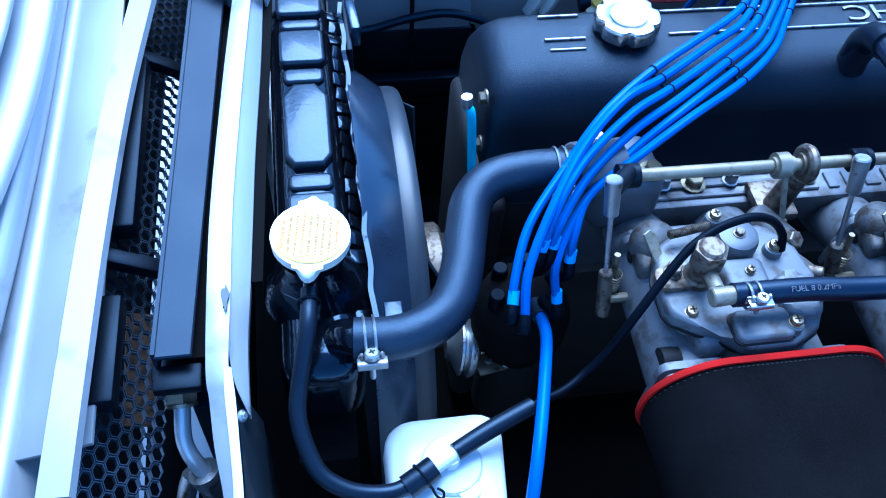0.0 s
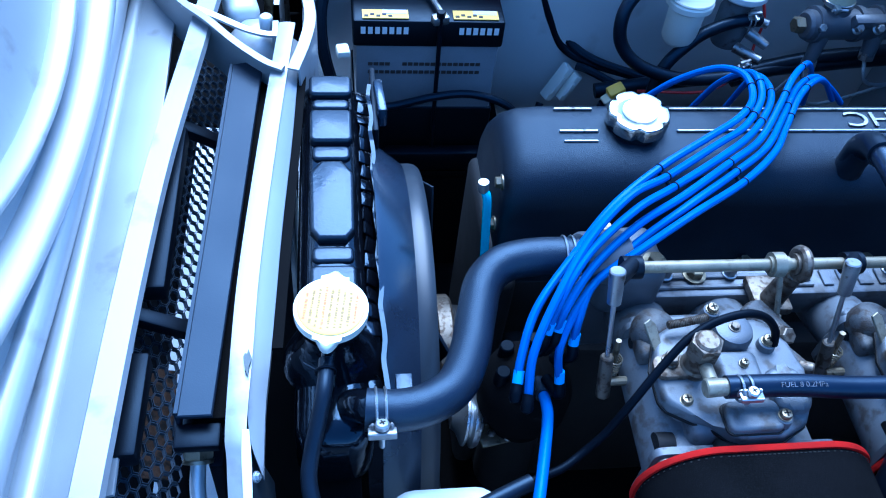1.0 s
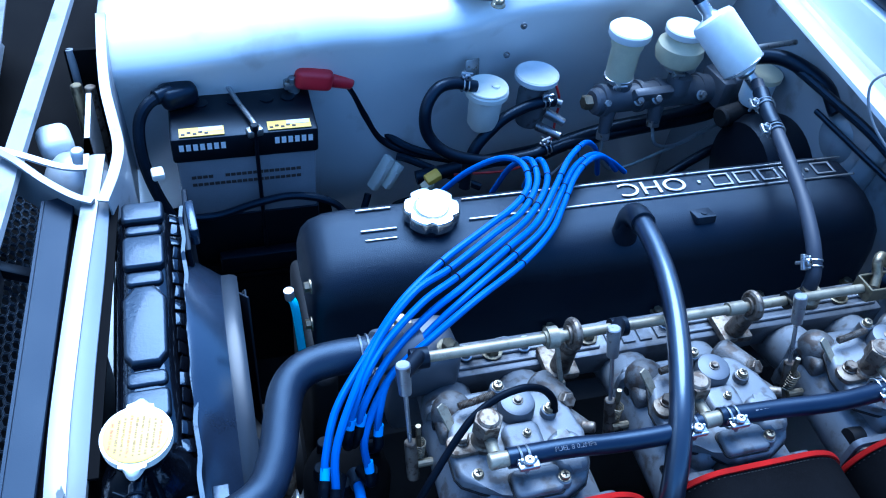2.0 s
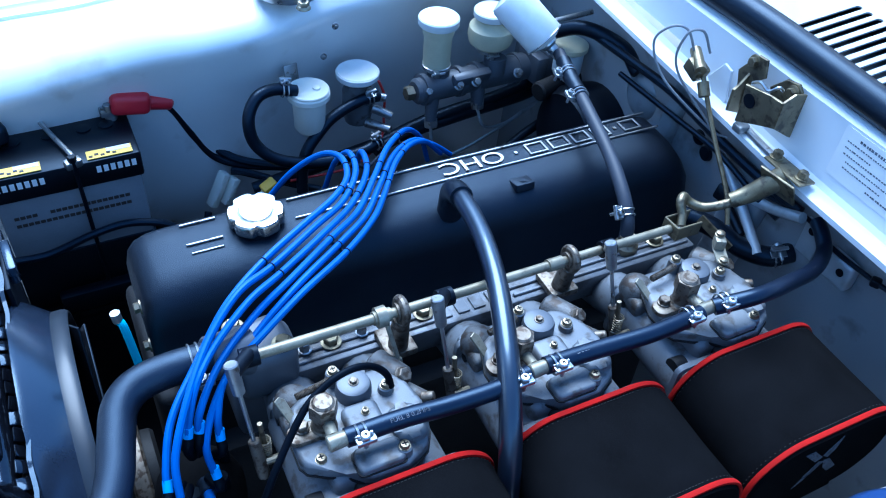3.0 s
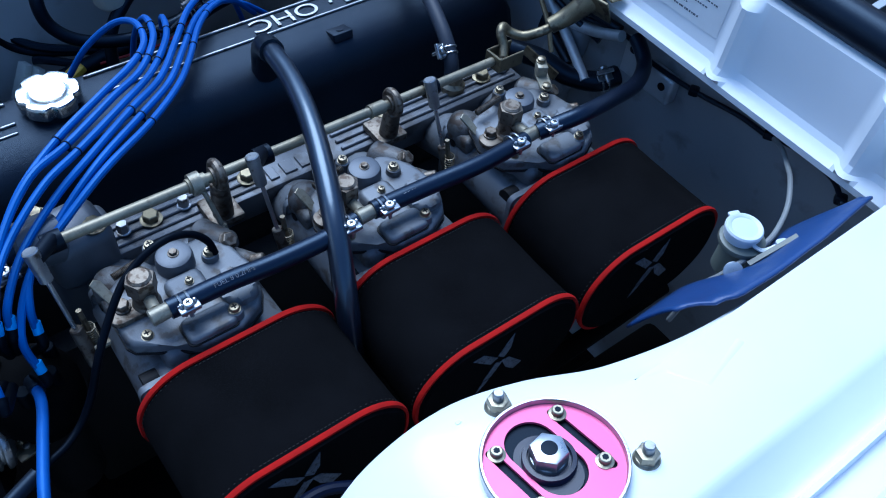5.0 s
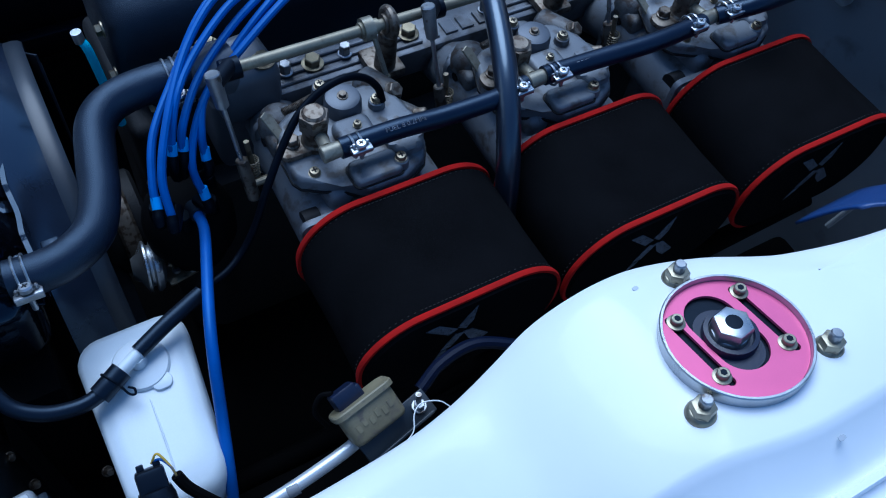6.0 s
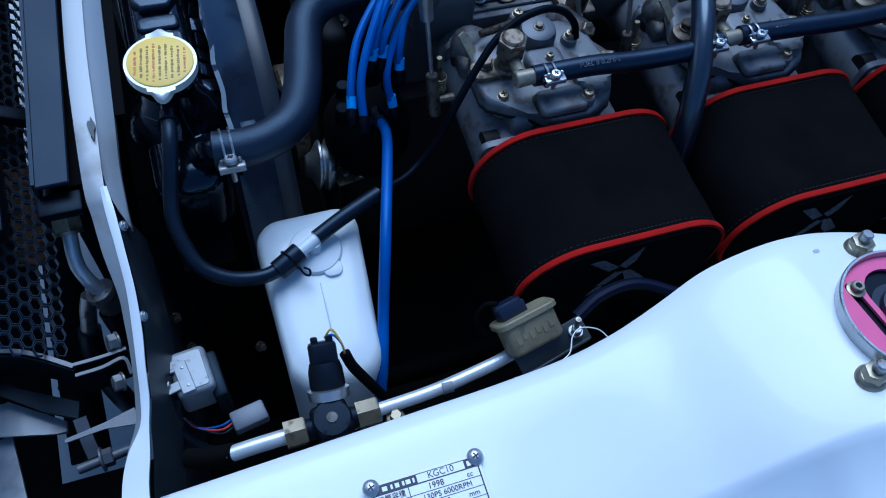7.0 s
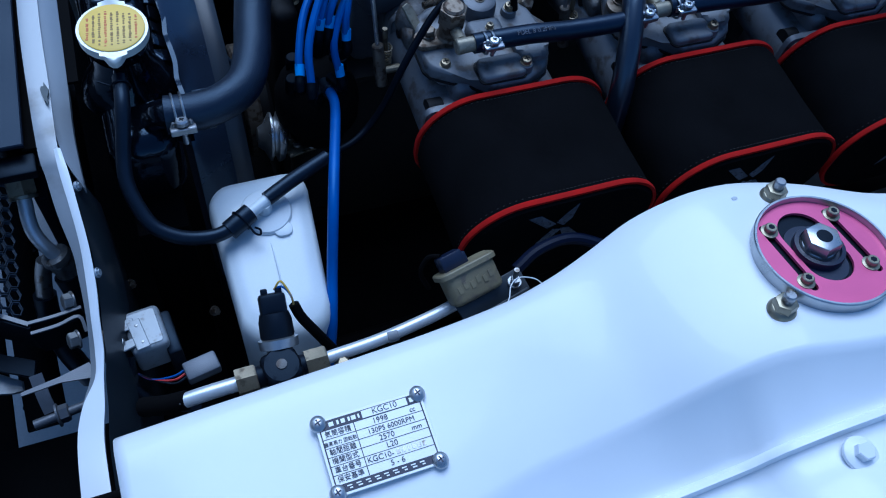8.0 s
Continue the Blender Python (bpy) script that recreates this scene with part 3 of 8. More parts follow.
edge = [(-0.3395, -0.030, 0.722), (-0.3360, -0.080, 0.715), (-0.3350, -0.110, 0.706), (-0.3365, -0.139, 0.697), (-0.3395, -0.163, 0.689), (-0.3415, -0.184, 0.681), (-0.3455, -0.203, 0.676), (-0.3480, -0.225, 0.671), (-0.3520, -0.252, 0.668), (-0.3540, -0.300, 0.665)]
strip(b, [(p, (p[0] + 0.013, p[1] - 0.002, p[2] - 0.060)) for p in edge], 0.003, 4)
strip(b, [((p[0] + 0.0125, p[1] - 0.002, p[2] - 0.0605), (p[0] + 0.010, p[1] - 0.002, 0.30)) for p in edge], 0.003, 4, 0.0)
part("side_panel", b, PANEL_DARK, car, "panel beside the radiator, painted dark for its shade")
b = B()
box(b, pose(-0.335, 0.47, 0.50), (0.006, 0.06, 0.48))
box(b, pose(-0.335, 0.53, 0.50), (0.006, 0.12, 0.48))
part("side_panel", b, PAINT_BAY_SHADED, car)
for y, z in ((0.026, 0.7475),):
    b = B()
    prism(b, pose(-0.343, y, z - 0.001), [(0.0026 * math.cos(a) * (1 + 0.4 * math.sin(3 * a)), 0.010 * math.sin(a) * (1 + 0.25 * math.cos(5 * a))) for a in [i * 0.4488 for i in range(14)]], 0.0022)
    part("paint_chip", b, CHIP, car, "bare grey paint chip on the flange")

b = B()
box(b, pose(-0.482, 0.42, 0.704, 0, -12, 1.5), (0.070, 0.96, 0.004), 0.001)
part("nose_panel", b, PAINT_SHADED, car, "silver nose panel under the hood edge")

# ---- hood, raised on its front hinges ----
hood = thing("hood", "raised silver hood seen from its ribbed underside", "car hood", (-0.56, 0.17, 0.78))
HM = pose(-0.505, 0.17, 0.74, 0, -112, 0)


def hood_box(name, x, y, z, sx, sy, sz, bev=0.012, material=PAINT_HOOD_SHADED):
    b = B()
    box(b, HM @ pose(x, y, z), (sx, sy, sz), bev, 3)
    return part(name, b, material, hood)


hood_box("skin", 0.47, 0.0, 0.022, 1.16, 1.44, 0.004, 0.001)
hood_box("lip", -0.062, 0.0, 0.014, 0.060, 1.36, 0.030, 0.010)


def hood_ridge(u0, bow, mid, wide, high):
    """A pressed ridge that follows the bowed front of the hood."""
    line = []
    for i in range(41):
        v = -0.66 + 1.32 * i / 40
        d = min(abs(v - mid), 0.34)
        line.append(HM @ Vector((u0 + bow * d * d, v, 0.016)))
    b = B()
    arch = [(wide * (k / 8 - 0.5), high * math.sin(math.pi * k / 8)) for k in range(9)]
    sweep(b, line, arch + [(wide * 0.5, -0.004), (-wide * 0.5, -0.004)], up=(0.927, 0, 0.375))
    return part("rib", b, PAINT_HOOD_SHADED, hood, "", 60)


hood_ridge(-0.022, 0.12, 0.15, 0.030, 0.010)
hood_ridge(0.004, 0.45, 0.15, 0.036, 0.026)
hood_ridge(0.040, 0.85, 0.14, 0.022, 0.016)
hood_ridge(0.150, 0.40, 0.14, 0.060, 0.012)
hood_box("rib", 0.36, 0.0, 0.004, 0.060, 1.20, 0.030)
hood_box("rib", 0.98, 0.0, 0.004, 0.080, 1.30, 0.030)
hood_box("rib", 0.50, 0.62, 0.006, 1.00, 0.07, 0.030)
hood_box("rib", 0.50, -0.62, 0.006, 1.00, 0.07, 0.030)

# ---- front end: bar, air guide, honeycomb, brackets ----
b = B()
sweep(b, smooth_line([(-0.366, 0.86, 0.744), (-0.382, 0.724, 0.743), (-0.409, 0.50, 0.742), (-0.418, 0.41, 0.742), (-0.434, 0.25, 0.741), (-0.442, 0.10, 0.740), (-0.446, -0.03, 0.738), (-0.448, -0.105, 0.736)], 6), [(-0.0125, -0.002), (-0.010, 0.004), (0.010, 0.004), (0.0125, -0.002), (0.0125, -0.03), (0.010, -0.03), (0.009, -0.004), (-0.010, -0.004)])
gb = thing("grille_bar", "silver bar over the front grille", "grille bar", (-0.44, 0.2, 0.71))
part("bar", b, PAINT_SHADED, gb)
b = B()
sweep(b, smooth_line([(-0.416, 0.41, 0.722), (-0.432, 0.25, 0.721), (-0.440, 0.10, 0.720), (-0.445, -0.03, 0.718)], 6), [(0.010, -0.004), (0.022, -0.010), (0.022, -0.012), (0.010, -0.006)])
part("rear_flange", b, PAINT_SHADED, gb)
b = B()
prism(b, pose(0, 0, 0.730), [(-0.346, 0.410), (-0.378, 0.402), (-0.394, -0.010), (-0.368, -0.010)], 0.004, 0.001, 1)
ag = thing("air_guide", "flat black air guide panel in front of the radiator", "panel", (-0.37, 0.2, 0.72))
part("panel", b, GUIDE_GREY, ag)
b = B()
sweep(b, [Vector((-0.3785, 0.400, 0.7345)), Vector((-0.3945, -0.008, 0.7345))], [(-0.0015, -0.022), (0.0015, -0.022), (0.0015, 0.0012), (-0.0015, 0.0012)])
part("folded_edge", b, GUIDE_GREY, ag)
b = B()
CELL = 0.0052
hex_out = [(CELL * math.cos(math.pi / 3 * i + math.pi / 6), CELL * math.sin(math.pi / 3 * i + math.pi / 6)) for i in range(6)]
for j in range(8):
    for i in range(48):
        y = -0.16 + (i * CELL * 1.86 + (j % 2) * CELL * 0.93) * 1.38
        u0 = j * CELL * 1.61
        if y < -0.115:
            continue
        o, q = [[Vector((-0.448 + 0.02 * (y - 0.2) + (u0 + w * k) * 0.80, y + u * k * 1.38, 0.690 - (u0 + w * k) * 0.60)) for u, w in hex_out] for k in (0.99, 0.88)]
        d = Vector((0.002, 0, 0.003))
        vo, vi, wo, wi = [[b.verts.new(p) for p in ring] for ring in (o, q, [p + d for p in o], [p + d for p in q])]
        for k in range(6):
            n = (k + 1) % 6
            b.faces.new((vo[k], vo[n], vi[n], vi[k]))
            b.faces.new((wo[k], wi[k], wi[n], wo[n]))
            b.faces.new((vi[k], vi[n], wi[n], wi[k]))
tagged(part("grille_mesh", b, MESH_GREY), "grey honeycomb mesh of the front grille", "grille mesh", kind="stuff")
brk = thing("steel_bracket", "black steel bracketry behind the grille mesh", "bracket", (-0.40, 0.2, 0.6))
for y0, y1, x, z in ((0.12, 0.32, -0.428, 0.712), (-0.03, 0.06, -0.434, 0.706)):
    b = B()
    box(b, pose(x, (y0 + y1) / 2, z), (0.02, y1 - y0, 0.02), 0.003)
    part("frame_bar", b, BLACK_SATIN, brk)
for y in (0.10, 0.34):
    b = B()
    box(b, pose(-0.418, y, 0.695, 0, 30, 0), (0.055, 0.014, 0.012), 0.002)
    part("tab", b, BLACK_SATIN, brk)
b = B()
box(b, pose(-0.380, -0.018, 0.715), (0.034, 0.020, 0.010), 0.002)
box(b, pose(-0.380, 0.004, 0.700), (0.044, 0.030, 0.008), 0.002)
part("guide_foot", b, BLACK_SATIN, brk)
# black filler strips, added as shade over gaps that show bright ground
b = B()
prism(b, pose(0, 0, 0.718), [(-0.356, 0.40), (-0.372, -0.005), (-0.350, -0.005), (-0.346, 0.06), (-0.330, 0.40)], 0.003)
part("gap_shade", b, SHADE_BLACK, brk)
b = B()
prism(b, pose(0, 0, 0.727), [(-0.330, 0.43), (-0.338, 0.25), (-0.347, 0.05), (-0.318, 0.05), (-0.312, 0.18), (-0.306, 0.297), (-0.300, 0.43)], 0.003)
part("gap_shade", b, SHADE_BLACK, brk)
b = B()
box(b, pose(-0.436, 0.06, 0.60, 0, 20, 2), (0.026, 0.11, 0.003), 0.001)
part("rusty_plate", b, RUST, brk, "rusty plate behind the mesh")
b = B()
box(b, pose(-0.372, 0.2, 0.50), (0.012, 0.44, 0.34), 0.003)
tagged(part("oil_cooler", b, BLACK_SATIN), "dark finned cooler core in front of the radiator", "oil cooler")

# ---- radiator ----
rad = thing("radiator", "gloss black radiator with a ribbed top tank", "radiator", (-0.28, 0.17, 0.25))
b = B()
box(b, pose(-0.278, 0.178, 0.686), (0.062, 0.425, 0.085), 0.022, 5)
part("tank", b, BLACK_GLOSS, rad, "gloss black top tank")
for y0, y1, w, h in ((0.354, 0.384, 0.044, 0.0085), (0.335, 0.350, 0.038, 0.0055), (0.285, 0.331, 0.042, 0.0085), (0.262, 0.281, 0.037, 0.0055), (0.136, 0.154, 0.037, 0.0050), (0.098, 0.131, 0.040, 0.0075)):
    b = B()
    prism(b, pose(-0.277, (y0 + y1) / 2, 0.7265), rounded(w, y1 - y0, 0.006, 4), h, 0.0035, 3)
    part("tank_fold", b, TANK_BLACK, rad)
b = B()
prism(b, pose(-0.277, 0, 0.7265), [(-0.013, 0.159), (0.013, 0.159), (0.020, 0.170), (0.021, 0.240), (0.010, 0.257), (-0.010, 0.257), (-0.021, 0.240), (-0.020, 0.170)], 0.0095, 0.004, 3)
part("tank_pad", b, TANK_BLACK, rad)
b = B()
lathe(b, pose(-0.279, 0.047, 0.722), [(0.040, -0.006), (0.036, 0.004), (0.0285, 0.016), (0.0235, 0.028), (0.0215, 0.040), (0.0250, 0.047), (0.0255, 0.055)], 32)
part("neck", b, BLACK_GLOSS, rad)
b = B()
cyl(b, (-0.280, 0.04, 0.763), (-0.2836, 0.002, 0.763), 0.0055)
part("overflow_spout", b, BLACK_GLOSS, rad)
b = B()
tube(b, [(-0.242, -0.018, 0.747), (-0.254, -0.015, 0.745), (-0.262, -0.006, 0.733), (-0.266, 0.004, 0.712)], 0.0128, 20, 6)
part("outlet", b, BLACK_GLOSS, rad)
b = B()
box(b, pose(-0.280, 0.165, 0.45), (0.046, 0.45, 0.38), 0.002)
part("core", b, SHADE_BLACK, rad)
b = B()
sweep(b, smooth_line([(-0.238 + 0.0010 * ((i * 5) % 3), -0.014 + 0.018 * i, 0.712 + 0.0012 * ((i * 7) % 3)) for i in range(23)], 3), [(-0.0020, 0.012), (0.0020, 0.012), (0.002, -0.012), (-0.002, -0.012)])
part("side_flange", b, BLACK_GLOSS, rad, "wavy gloss black mounting flange")
random.seed(21)
for i in range(22):
    b = B()
    box(b, pose(-0.2440 + random.uniform(-0.001, 0.001), -0.020 + 0.0185 * i, 0.7175 + random.uniform(-0.002, 0.002), random.uniform(-12, 12), random.uniform(15, 50), random.uniform(-9, 9)), (0.013, 0.0150, 0.0025), 0.0010, 2)
    part("crimp_tab", b, BLACK_GLOSS, rad)
b = B()
box(b, pose(-0.222, 0.010, 0.712), (0.014, 0.045, 0.003), 0.001)
part("tab", b, TANK_BLACK, rad)

b = B()
out = []
for i in range(72):
    a = 2 * math.pi * i / 72
    r = 0.0280
    d = min(abs((a - math.pi / 2 + 0.12 + math.pi) % (2 * math.pi) - math.pi), abs((a - 3 * math.pi / 2 + 0.12 + math.pi) % (2 * math.pi) - math.pi))
    if d < 0.30:
        r += 0.0085 * (0.5 + 0.5 * math.cos(math.pi * min(d / 0.30, 1))) ** 0.6
    out.append((r * math.cos(a), r * math.sin(a)))
prism(b, pose(-0.279, 0.047, 0.7795), out, 0.0075, 0.003, 3)
cap = part("cap", b, WHITE_CAPMETAL, rad, "round white rimmed cap with a yellow caution label")
b = B()
lathe(b, pose(-0.279, 0.047, 0.7872), [(0.0256, 0), (0.0256, 0.0006), (0.0245, 0.0012)], 40)
part("cap_label", b, YELLOW, cap, "yellow caution label with small print")
b, b2, b3 = B(), B(), B()
random.seed(5)
for i in range(9):
    x = -0.0190 + i * 0.0047
    half = math.sqrt(max(0.0238 ** 2 - x * x, 0)) * random.uniform(0.78, 0.93)
    y = -half
    while y < half * random.uniform(0.8, 1.0):
        w = random.uniform(0.0008, 0.0020)
        box(b2 if i == 0 else b3 if i in (3, 8) else b, pose(-0.279, 0.047, 0.7885, 0, 0, 82) @ pose(y, -x + random.uniform(-0.0002, 0.0002), 0), (w, random.uniform(0.0013, 0.0022), 0.0003))
        y += w + random.choice((0.0005, 0.0006, 0.0009, 0.0020))
part("label_print", b, INK_BROWN, cap)
part("label_heading", b2, INK_RED, cap)
part("label_footer", b3, INK_RED, cap)

# fan shroud and fan
shroud = thing("fan_shroud", "black fan shroud ring behind the radiator", "fan shroud", (-0.2, 0.19, 0.27))
b = B()
ring = on((-0.236, 0.185, 0.50), (1, 0, 0))
lathe(b, ring, [(0.238, -0.002), (0.236, 0.004), (0.216, 0.030), (0.213, 0.034), (0.209, 0.032), (0.228, 0.004), (0.230, -0.002), (0.238, -0.002)], 72, close=False)
part("cone", b, SHROUD, shroud)
b = B()
lathe(b, ring, [(0.2128, 0.0300), (0.2140, 0.0325), (0.2142, 0.042), (0.2130, 0.047), (0.2108, 0.050), (0.2085, 0.050), (0.2080, 0.0325), (0.2128, 0.0300)], 72, close=False)
part("rim", b, SHROUD_RIM, shroud, "grey rim of the shroud")
b = B()
box(b, pose(-0.232, 0.36, 0.66), (0.006, 0.10, 0.13), 0.002)
part("plate", b, BLACK_SATIN, shroud)
b = B()
box(b, pose(-0.226, 0.355, 0.722, 0, 0, 4), (0.010, 0.050, 0.024), 0.003)
part("tab", b, SHROUD, shroud)
fan = thing("cooling_fan", "dark engine cooling fan", "fan", (-0.18, 0.185, 0.50))
b = B()
cyl(b, (-0.20, 0.185, 0.50), (-0.135, 0.185, 0.50), 0.06, 0.055, 28, 0.004)
part("hub", b, CAST_DARK, fan)
for k in range(7):
    b = B()
    box(b, on((-0.19, 0.185, 0.50), (1, 0, 0)) @ pose(0, 0, 0, 0, 0, 51.4 * k) @ pose(0.13, 0, 0, 28, 0, 0), (0.16, 0.055, 0.003), 0.001)
    part("blade", b, BLACK_PLASTIC, fan)
b = B()
cyl(b, (-0.170, 0.185, 0.50), (-0.150, 0.185, 0.50), 0.068, seg=36, bevel=0.003)
part("pulley", b, BRONZE, fan, "dull worn pulley rim")

# ---- engine ----
eng = thing("engine", "straight six engine with a black wrinkle painted rocker cover", "engine", (0.25, 0.28, 0.2))
VX0, VX1, VY = -0.105, 0.590, 0.300


def cover_rows(n=14):
    """Half outlines of the cover's cross section, from near flange over the top."""
    return [(-0.098, 0.605), (-0.096, 0.625), (-0.086, 0.632), (-0.084, 0.70), (-0.078, 0.722), (-0.062, 0.738), (-0.040, 0.745), (0.0, 0.7465), (0.019, 0.7458), (0.029, 0.740), (0.041, 0.727), (0.053, 0.710), (0.060, 0.690), (0.064, 0.632), (0.074, 0.625), (0.076, 0.605)]


b = B()
xs = [(VX0 - 0.008, 0.72), (VX0 - 0.004, 0.86), (VX0 + 0.004, 0.94), (VX0 + 0.018, 0.985), (VX0 + 0.04, 1.0), (VX1 - 0.06, 1.0), (VX1 - 0.03, 0.985), (VX1 - 0.010, 0.93), (VX1, 0.84), (VX1 + 0.005, 0.70)]
grid = []
for x, k in xs:
    grid.append([b.verts.new((x, VY + y * (0.90 + 0.10 * k) , 0.605 + (z - 0.605) * k)) for y, z in cover_rows()])
for p, q in zip(grid, grid[1:]):
    for i in range(len(p) - 1):
        b.faces.new((p[i], p[i + 1], q[i + 1], q[i]))
b.faces.new(grid[0])
b.faces.new(grid[-1][::-1])
part("rocker_cover", b, BLACK_WRINKLE, eng, "black wrinkle painted rocker cover", 60)
for y in (-0.0165, 0.0165):
    for x0, x1 in ((-0.052, -0.012), (0.070, VX1 - 0.015)):
        b = B()
        box(b, pose((x0 + x1) / 2, VY + y, 0.7470), (x1 - x0, 0.0026, 0.0028), 0.0006, 1)
        part("stripe", b, STEEL, eng, "bare metal stripe")
b = B()
box(b, pose(-0.032, VY - 0.030, 0.7462), (0.035, 0.0022, 0.0022), 0.0005, 1)
part("stripe", b, STEEL, eng)


def lettering(name, text, size, m, material, parent, depth=0.0006, align="LEFT", squeeze=1.0):
    cu = bpy.data.curves.new("lettering", "FONT")
    cu.body, cu.size, cu.extrude, cu.align_x = text, size, depth, align
    tmp = bpy.data.objects.new("lettering", cu)
    scene.collection.objects.link(tmp)
    dg = bpy.context.evaluated_depsgraph_get()
    me = bpy.data.meshes.new_from_object(tmp.evaluated_get(dg))
    bpy.data.objects.remove(tmp)
    me.transform(m @ Matrix.Diagonal((squeeze, 1, 1, 1)))
    me.materials.clear()
    me.materials.append(material)
    me.name = name
    ob = new(name, me)
    ob.parent = parent
    ob.matrix_parent_inverse = parent.matrix_world.inverted()
    return ob


# raised letters on the cover, upright for the far side
lettering("raised_letters", "OHC", 0.031, pose(0.348, VY + 0.0108, 0.7475, 0, 0, 180), STEEL, eng, 0.0008, squeeze=1.28)
x = 0.362
for w in (0.006, 0.027, 0.028, 0.025, 0.025, 0.007, 0.027):
    b = B()
    if w < 0.01:
        box(b, pose(x + w / 2, VY, 0.7478), (w * 0.7, 0.005, 0.0014), 0.0004, 1)
    else:
        for dy in (-0.0092, 0.0092):
            box(b, pose(x + w / 2, VY + dy, 0.7478), (w, 0.0024, 0.0014), 0.0004, 1)
        for dx in (0.0014, w - 0.0014):
            box(b, pose(x + dx, VY, 0.7477), (0.0028, 0.0166, 0.0014), 0.0004, 1)
    part("raised_bar", b, STEEL, eng, "raised bare metal mark")
    x += w + (0.013 if w == 0.006 else 0.0065)
for x in (-0.095, 0.02, 0.16, 0.30, 0.44, 0.57):
    b = B()
    bolt_head(b, pose(x, VY - 0.094, 0.628), 0.010, 0.006, 0.009)
    part("cover_bolt", b, OLIVE, eng)
for y, z in ((0.235, 0.665), (0.235, 0.725)):
    b = B()
    bolt_head(b, on((-0.113, y, z), (-1, 0, 0)), 0.010, 0.006, 0.008)
    part("cover_bolt", b, BRASS, eng)
b = B()
prism(b, pose(0.345, VY - 0.052, 0.738, -14, 0, 0), rounded(0.026, 0.022, 0.003, 3), 0.009, 0.0015)
lathe(b, pose(0.345, VY - 0.052, 0.747, -14, 0, 0), [(0.004, 0), (0.004, 0.0012), (0.002, 0.0012)], 12)
part("cover_boss", b, BLACK_WRINKLE, eng)
b = B()
lathe(b, on((0.243, VY - 0.058, 0.735), (0, -0.25, 1)), [(0.016, 0), (0.013, 0.012), (0.012, 0.03)], 20)
part("breather_port", b, BLACK_WRINKLE, eng)
# oil filler cap
b = B()
rings = []
for z, k in ((0.7510, 0.955), (0.7520, 0.985), (0.7615, 1.0), (0.7645, 0.975), (0.7660, 0.935), (0.7664, 0.86)):
    ring = []
    for i in range(96):
        a = 2 * math.pi * i / 96
        f = abs((a * 6 / (2 * math.pi) + 0.2) % 1.0 - 0.5)
        notch = 0.5 + 0.5 * math.cos(math.pi * min(f / 0.21, 1.0))
        rad = 0.0318 * k - 0.0040 * notch
        ring.append(b.verts.new((0.028 + rad * math.cos(a), 0.292 + rad * math.sin(a), z)))
    rings.append(ring)
for rad, z in ((0.0190, 0.7664), (0.0178, 0.7656), (0.0165, 0.7654)):
    rings.append([b.verts.new((0.028 + rad * math.cos(2 * math.pi * i / 96), 0.292 + rad * math.sin(2 * math.pi * i / 96), z)) for i in range(96)])
for p, q in zip(rings, rings[1:]):
    for i in range(96):
        b.faces.new((p[i], p[(i + 1) % 96], q[(i + 1) % 96], q[i]))
b.faces.new(rings[0][::-1])
b.faces.new(rings[-1])
oil = part("oil_filler_cap", b, CHROME, eng, "scalloped polished oil filler cap")
b = B()
cyl(b, (0.028, 0.292, 0.742), (0.028, 0.292, 0.757), 0.027, seg=32)
part("filler_neck", b, BLACK_WRINKLE, eng)
# head, block, front cover, all near black in place of the bay's shade
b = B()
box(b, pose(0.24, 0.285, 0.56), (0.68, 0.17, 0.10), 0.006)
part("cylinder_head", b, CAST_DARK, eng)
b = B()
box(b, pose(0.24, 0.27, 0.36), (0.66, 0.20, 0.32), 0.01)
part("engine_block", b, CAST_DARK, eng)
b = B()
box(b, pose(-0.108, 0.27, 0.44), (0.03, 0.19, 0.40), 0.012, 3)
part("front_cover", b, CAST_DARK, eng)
# thermostat housing
b = B()
cyl(b, (-0.075, 0.103, 0.772), (-0.035, 0.110, 0.760), 0.021, 0.024, 24, 0.002)
box(b, pose(-0.020, 0.125, 0.725, 0, 0, 5), (0.062, 0.062, 0.06), 0.014, 3)
box(b, pose(-0.015, 0.150, 0.66, 0, 0, 0), (0.075, 0.07, 0.10), 0.012, 3)
part("thermostat_housing", b, CAST_MID, eng, "grey cast thermostat housing")
for x, y in ((-0.002, 0.108), (-0.040, 0.145)):
    b = B()
    bolt_head(b, pose(x, y, 0.755), 0.012, 0.007, 0.011)
    part("housing_bolt", b, OLIVE, eng)
# intake manifold
man = thing("intake_manifold", "ribbed cast aluminium intake manifold", "intake manifold", (0.25, 0.13, 0.68))
MY, MZ = 0.123, 0.712
b = B()
box(b, pose(0.255, MY, MZ - 0.016), (0.505, 0.042, 0.032), 0.003)
part("rail", b, CAST_LIGHT, man, "ribbed aluminium top rail")
for k in (-1, 0, 1):
    for x0, x1 in ((0.008, 0.165), (0.26, 0.502)):
        b = B()
        box(b, pose((x0 + x1) / 2, MY + k * 0.0115, MZ + 0.0008), (x1 - x0, 0.0045, 0.004), 0.001, 1)
        part("rib", b, CAST_LIGHT, man)
for i, w in enumerate((0.010, 0.014, 0.014, 0.012)):
    b = B()
    box(b, pose(0.180 + i * 0.019, MY - 0.004, MZ + 0.001), (w, 0.018, 0.0024), 0.0006, 1)
    part("raised_bar", b, CAST_LIGHT, man)
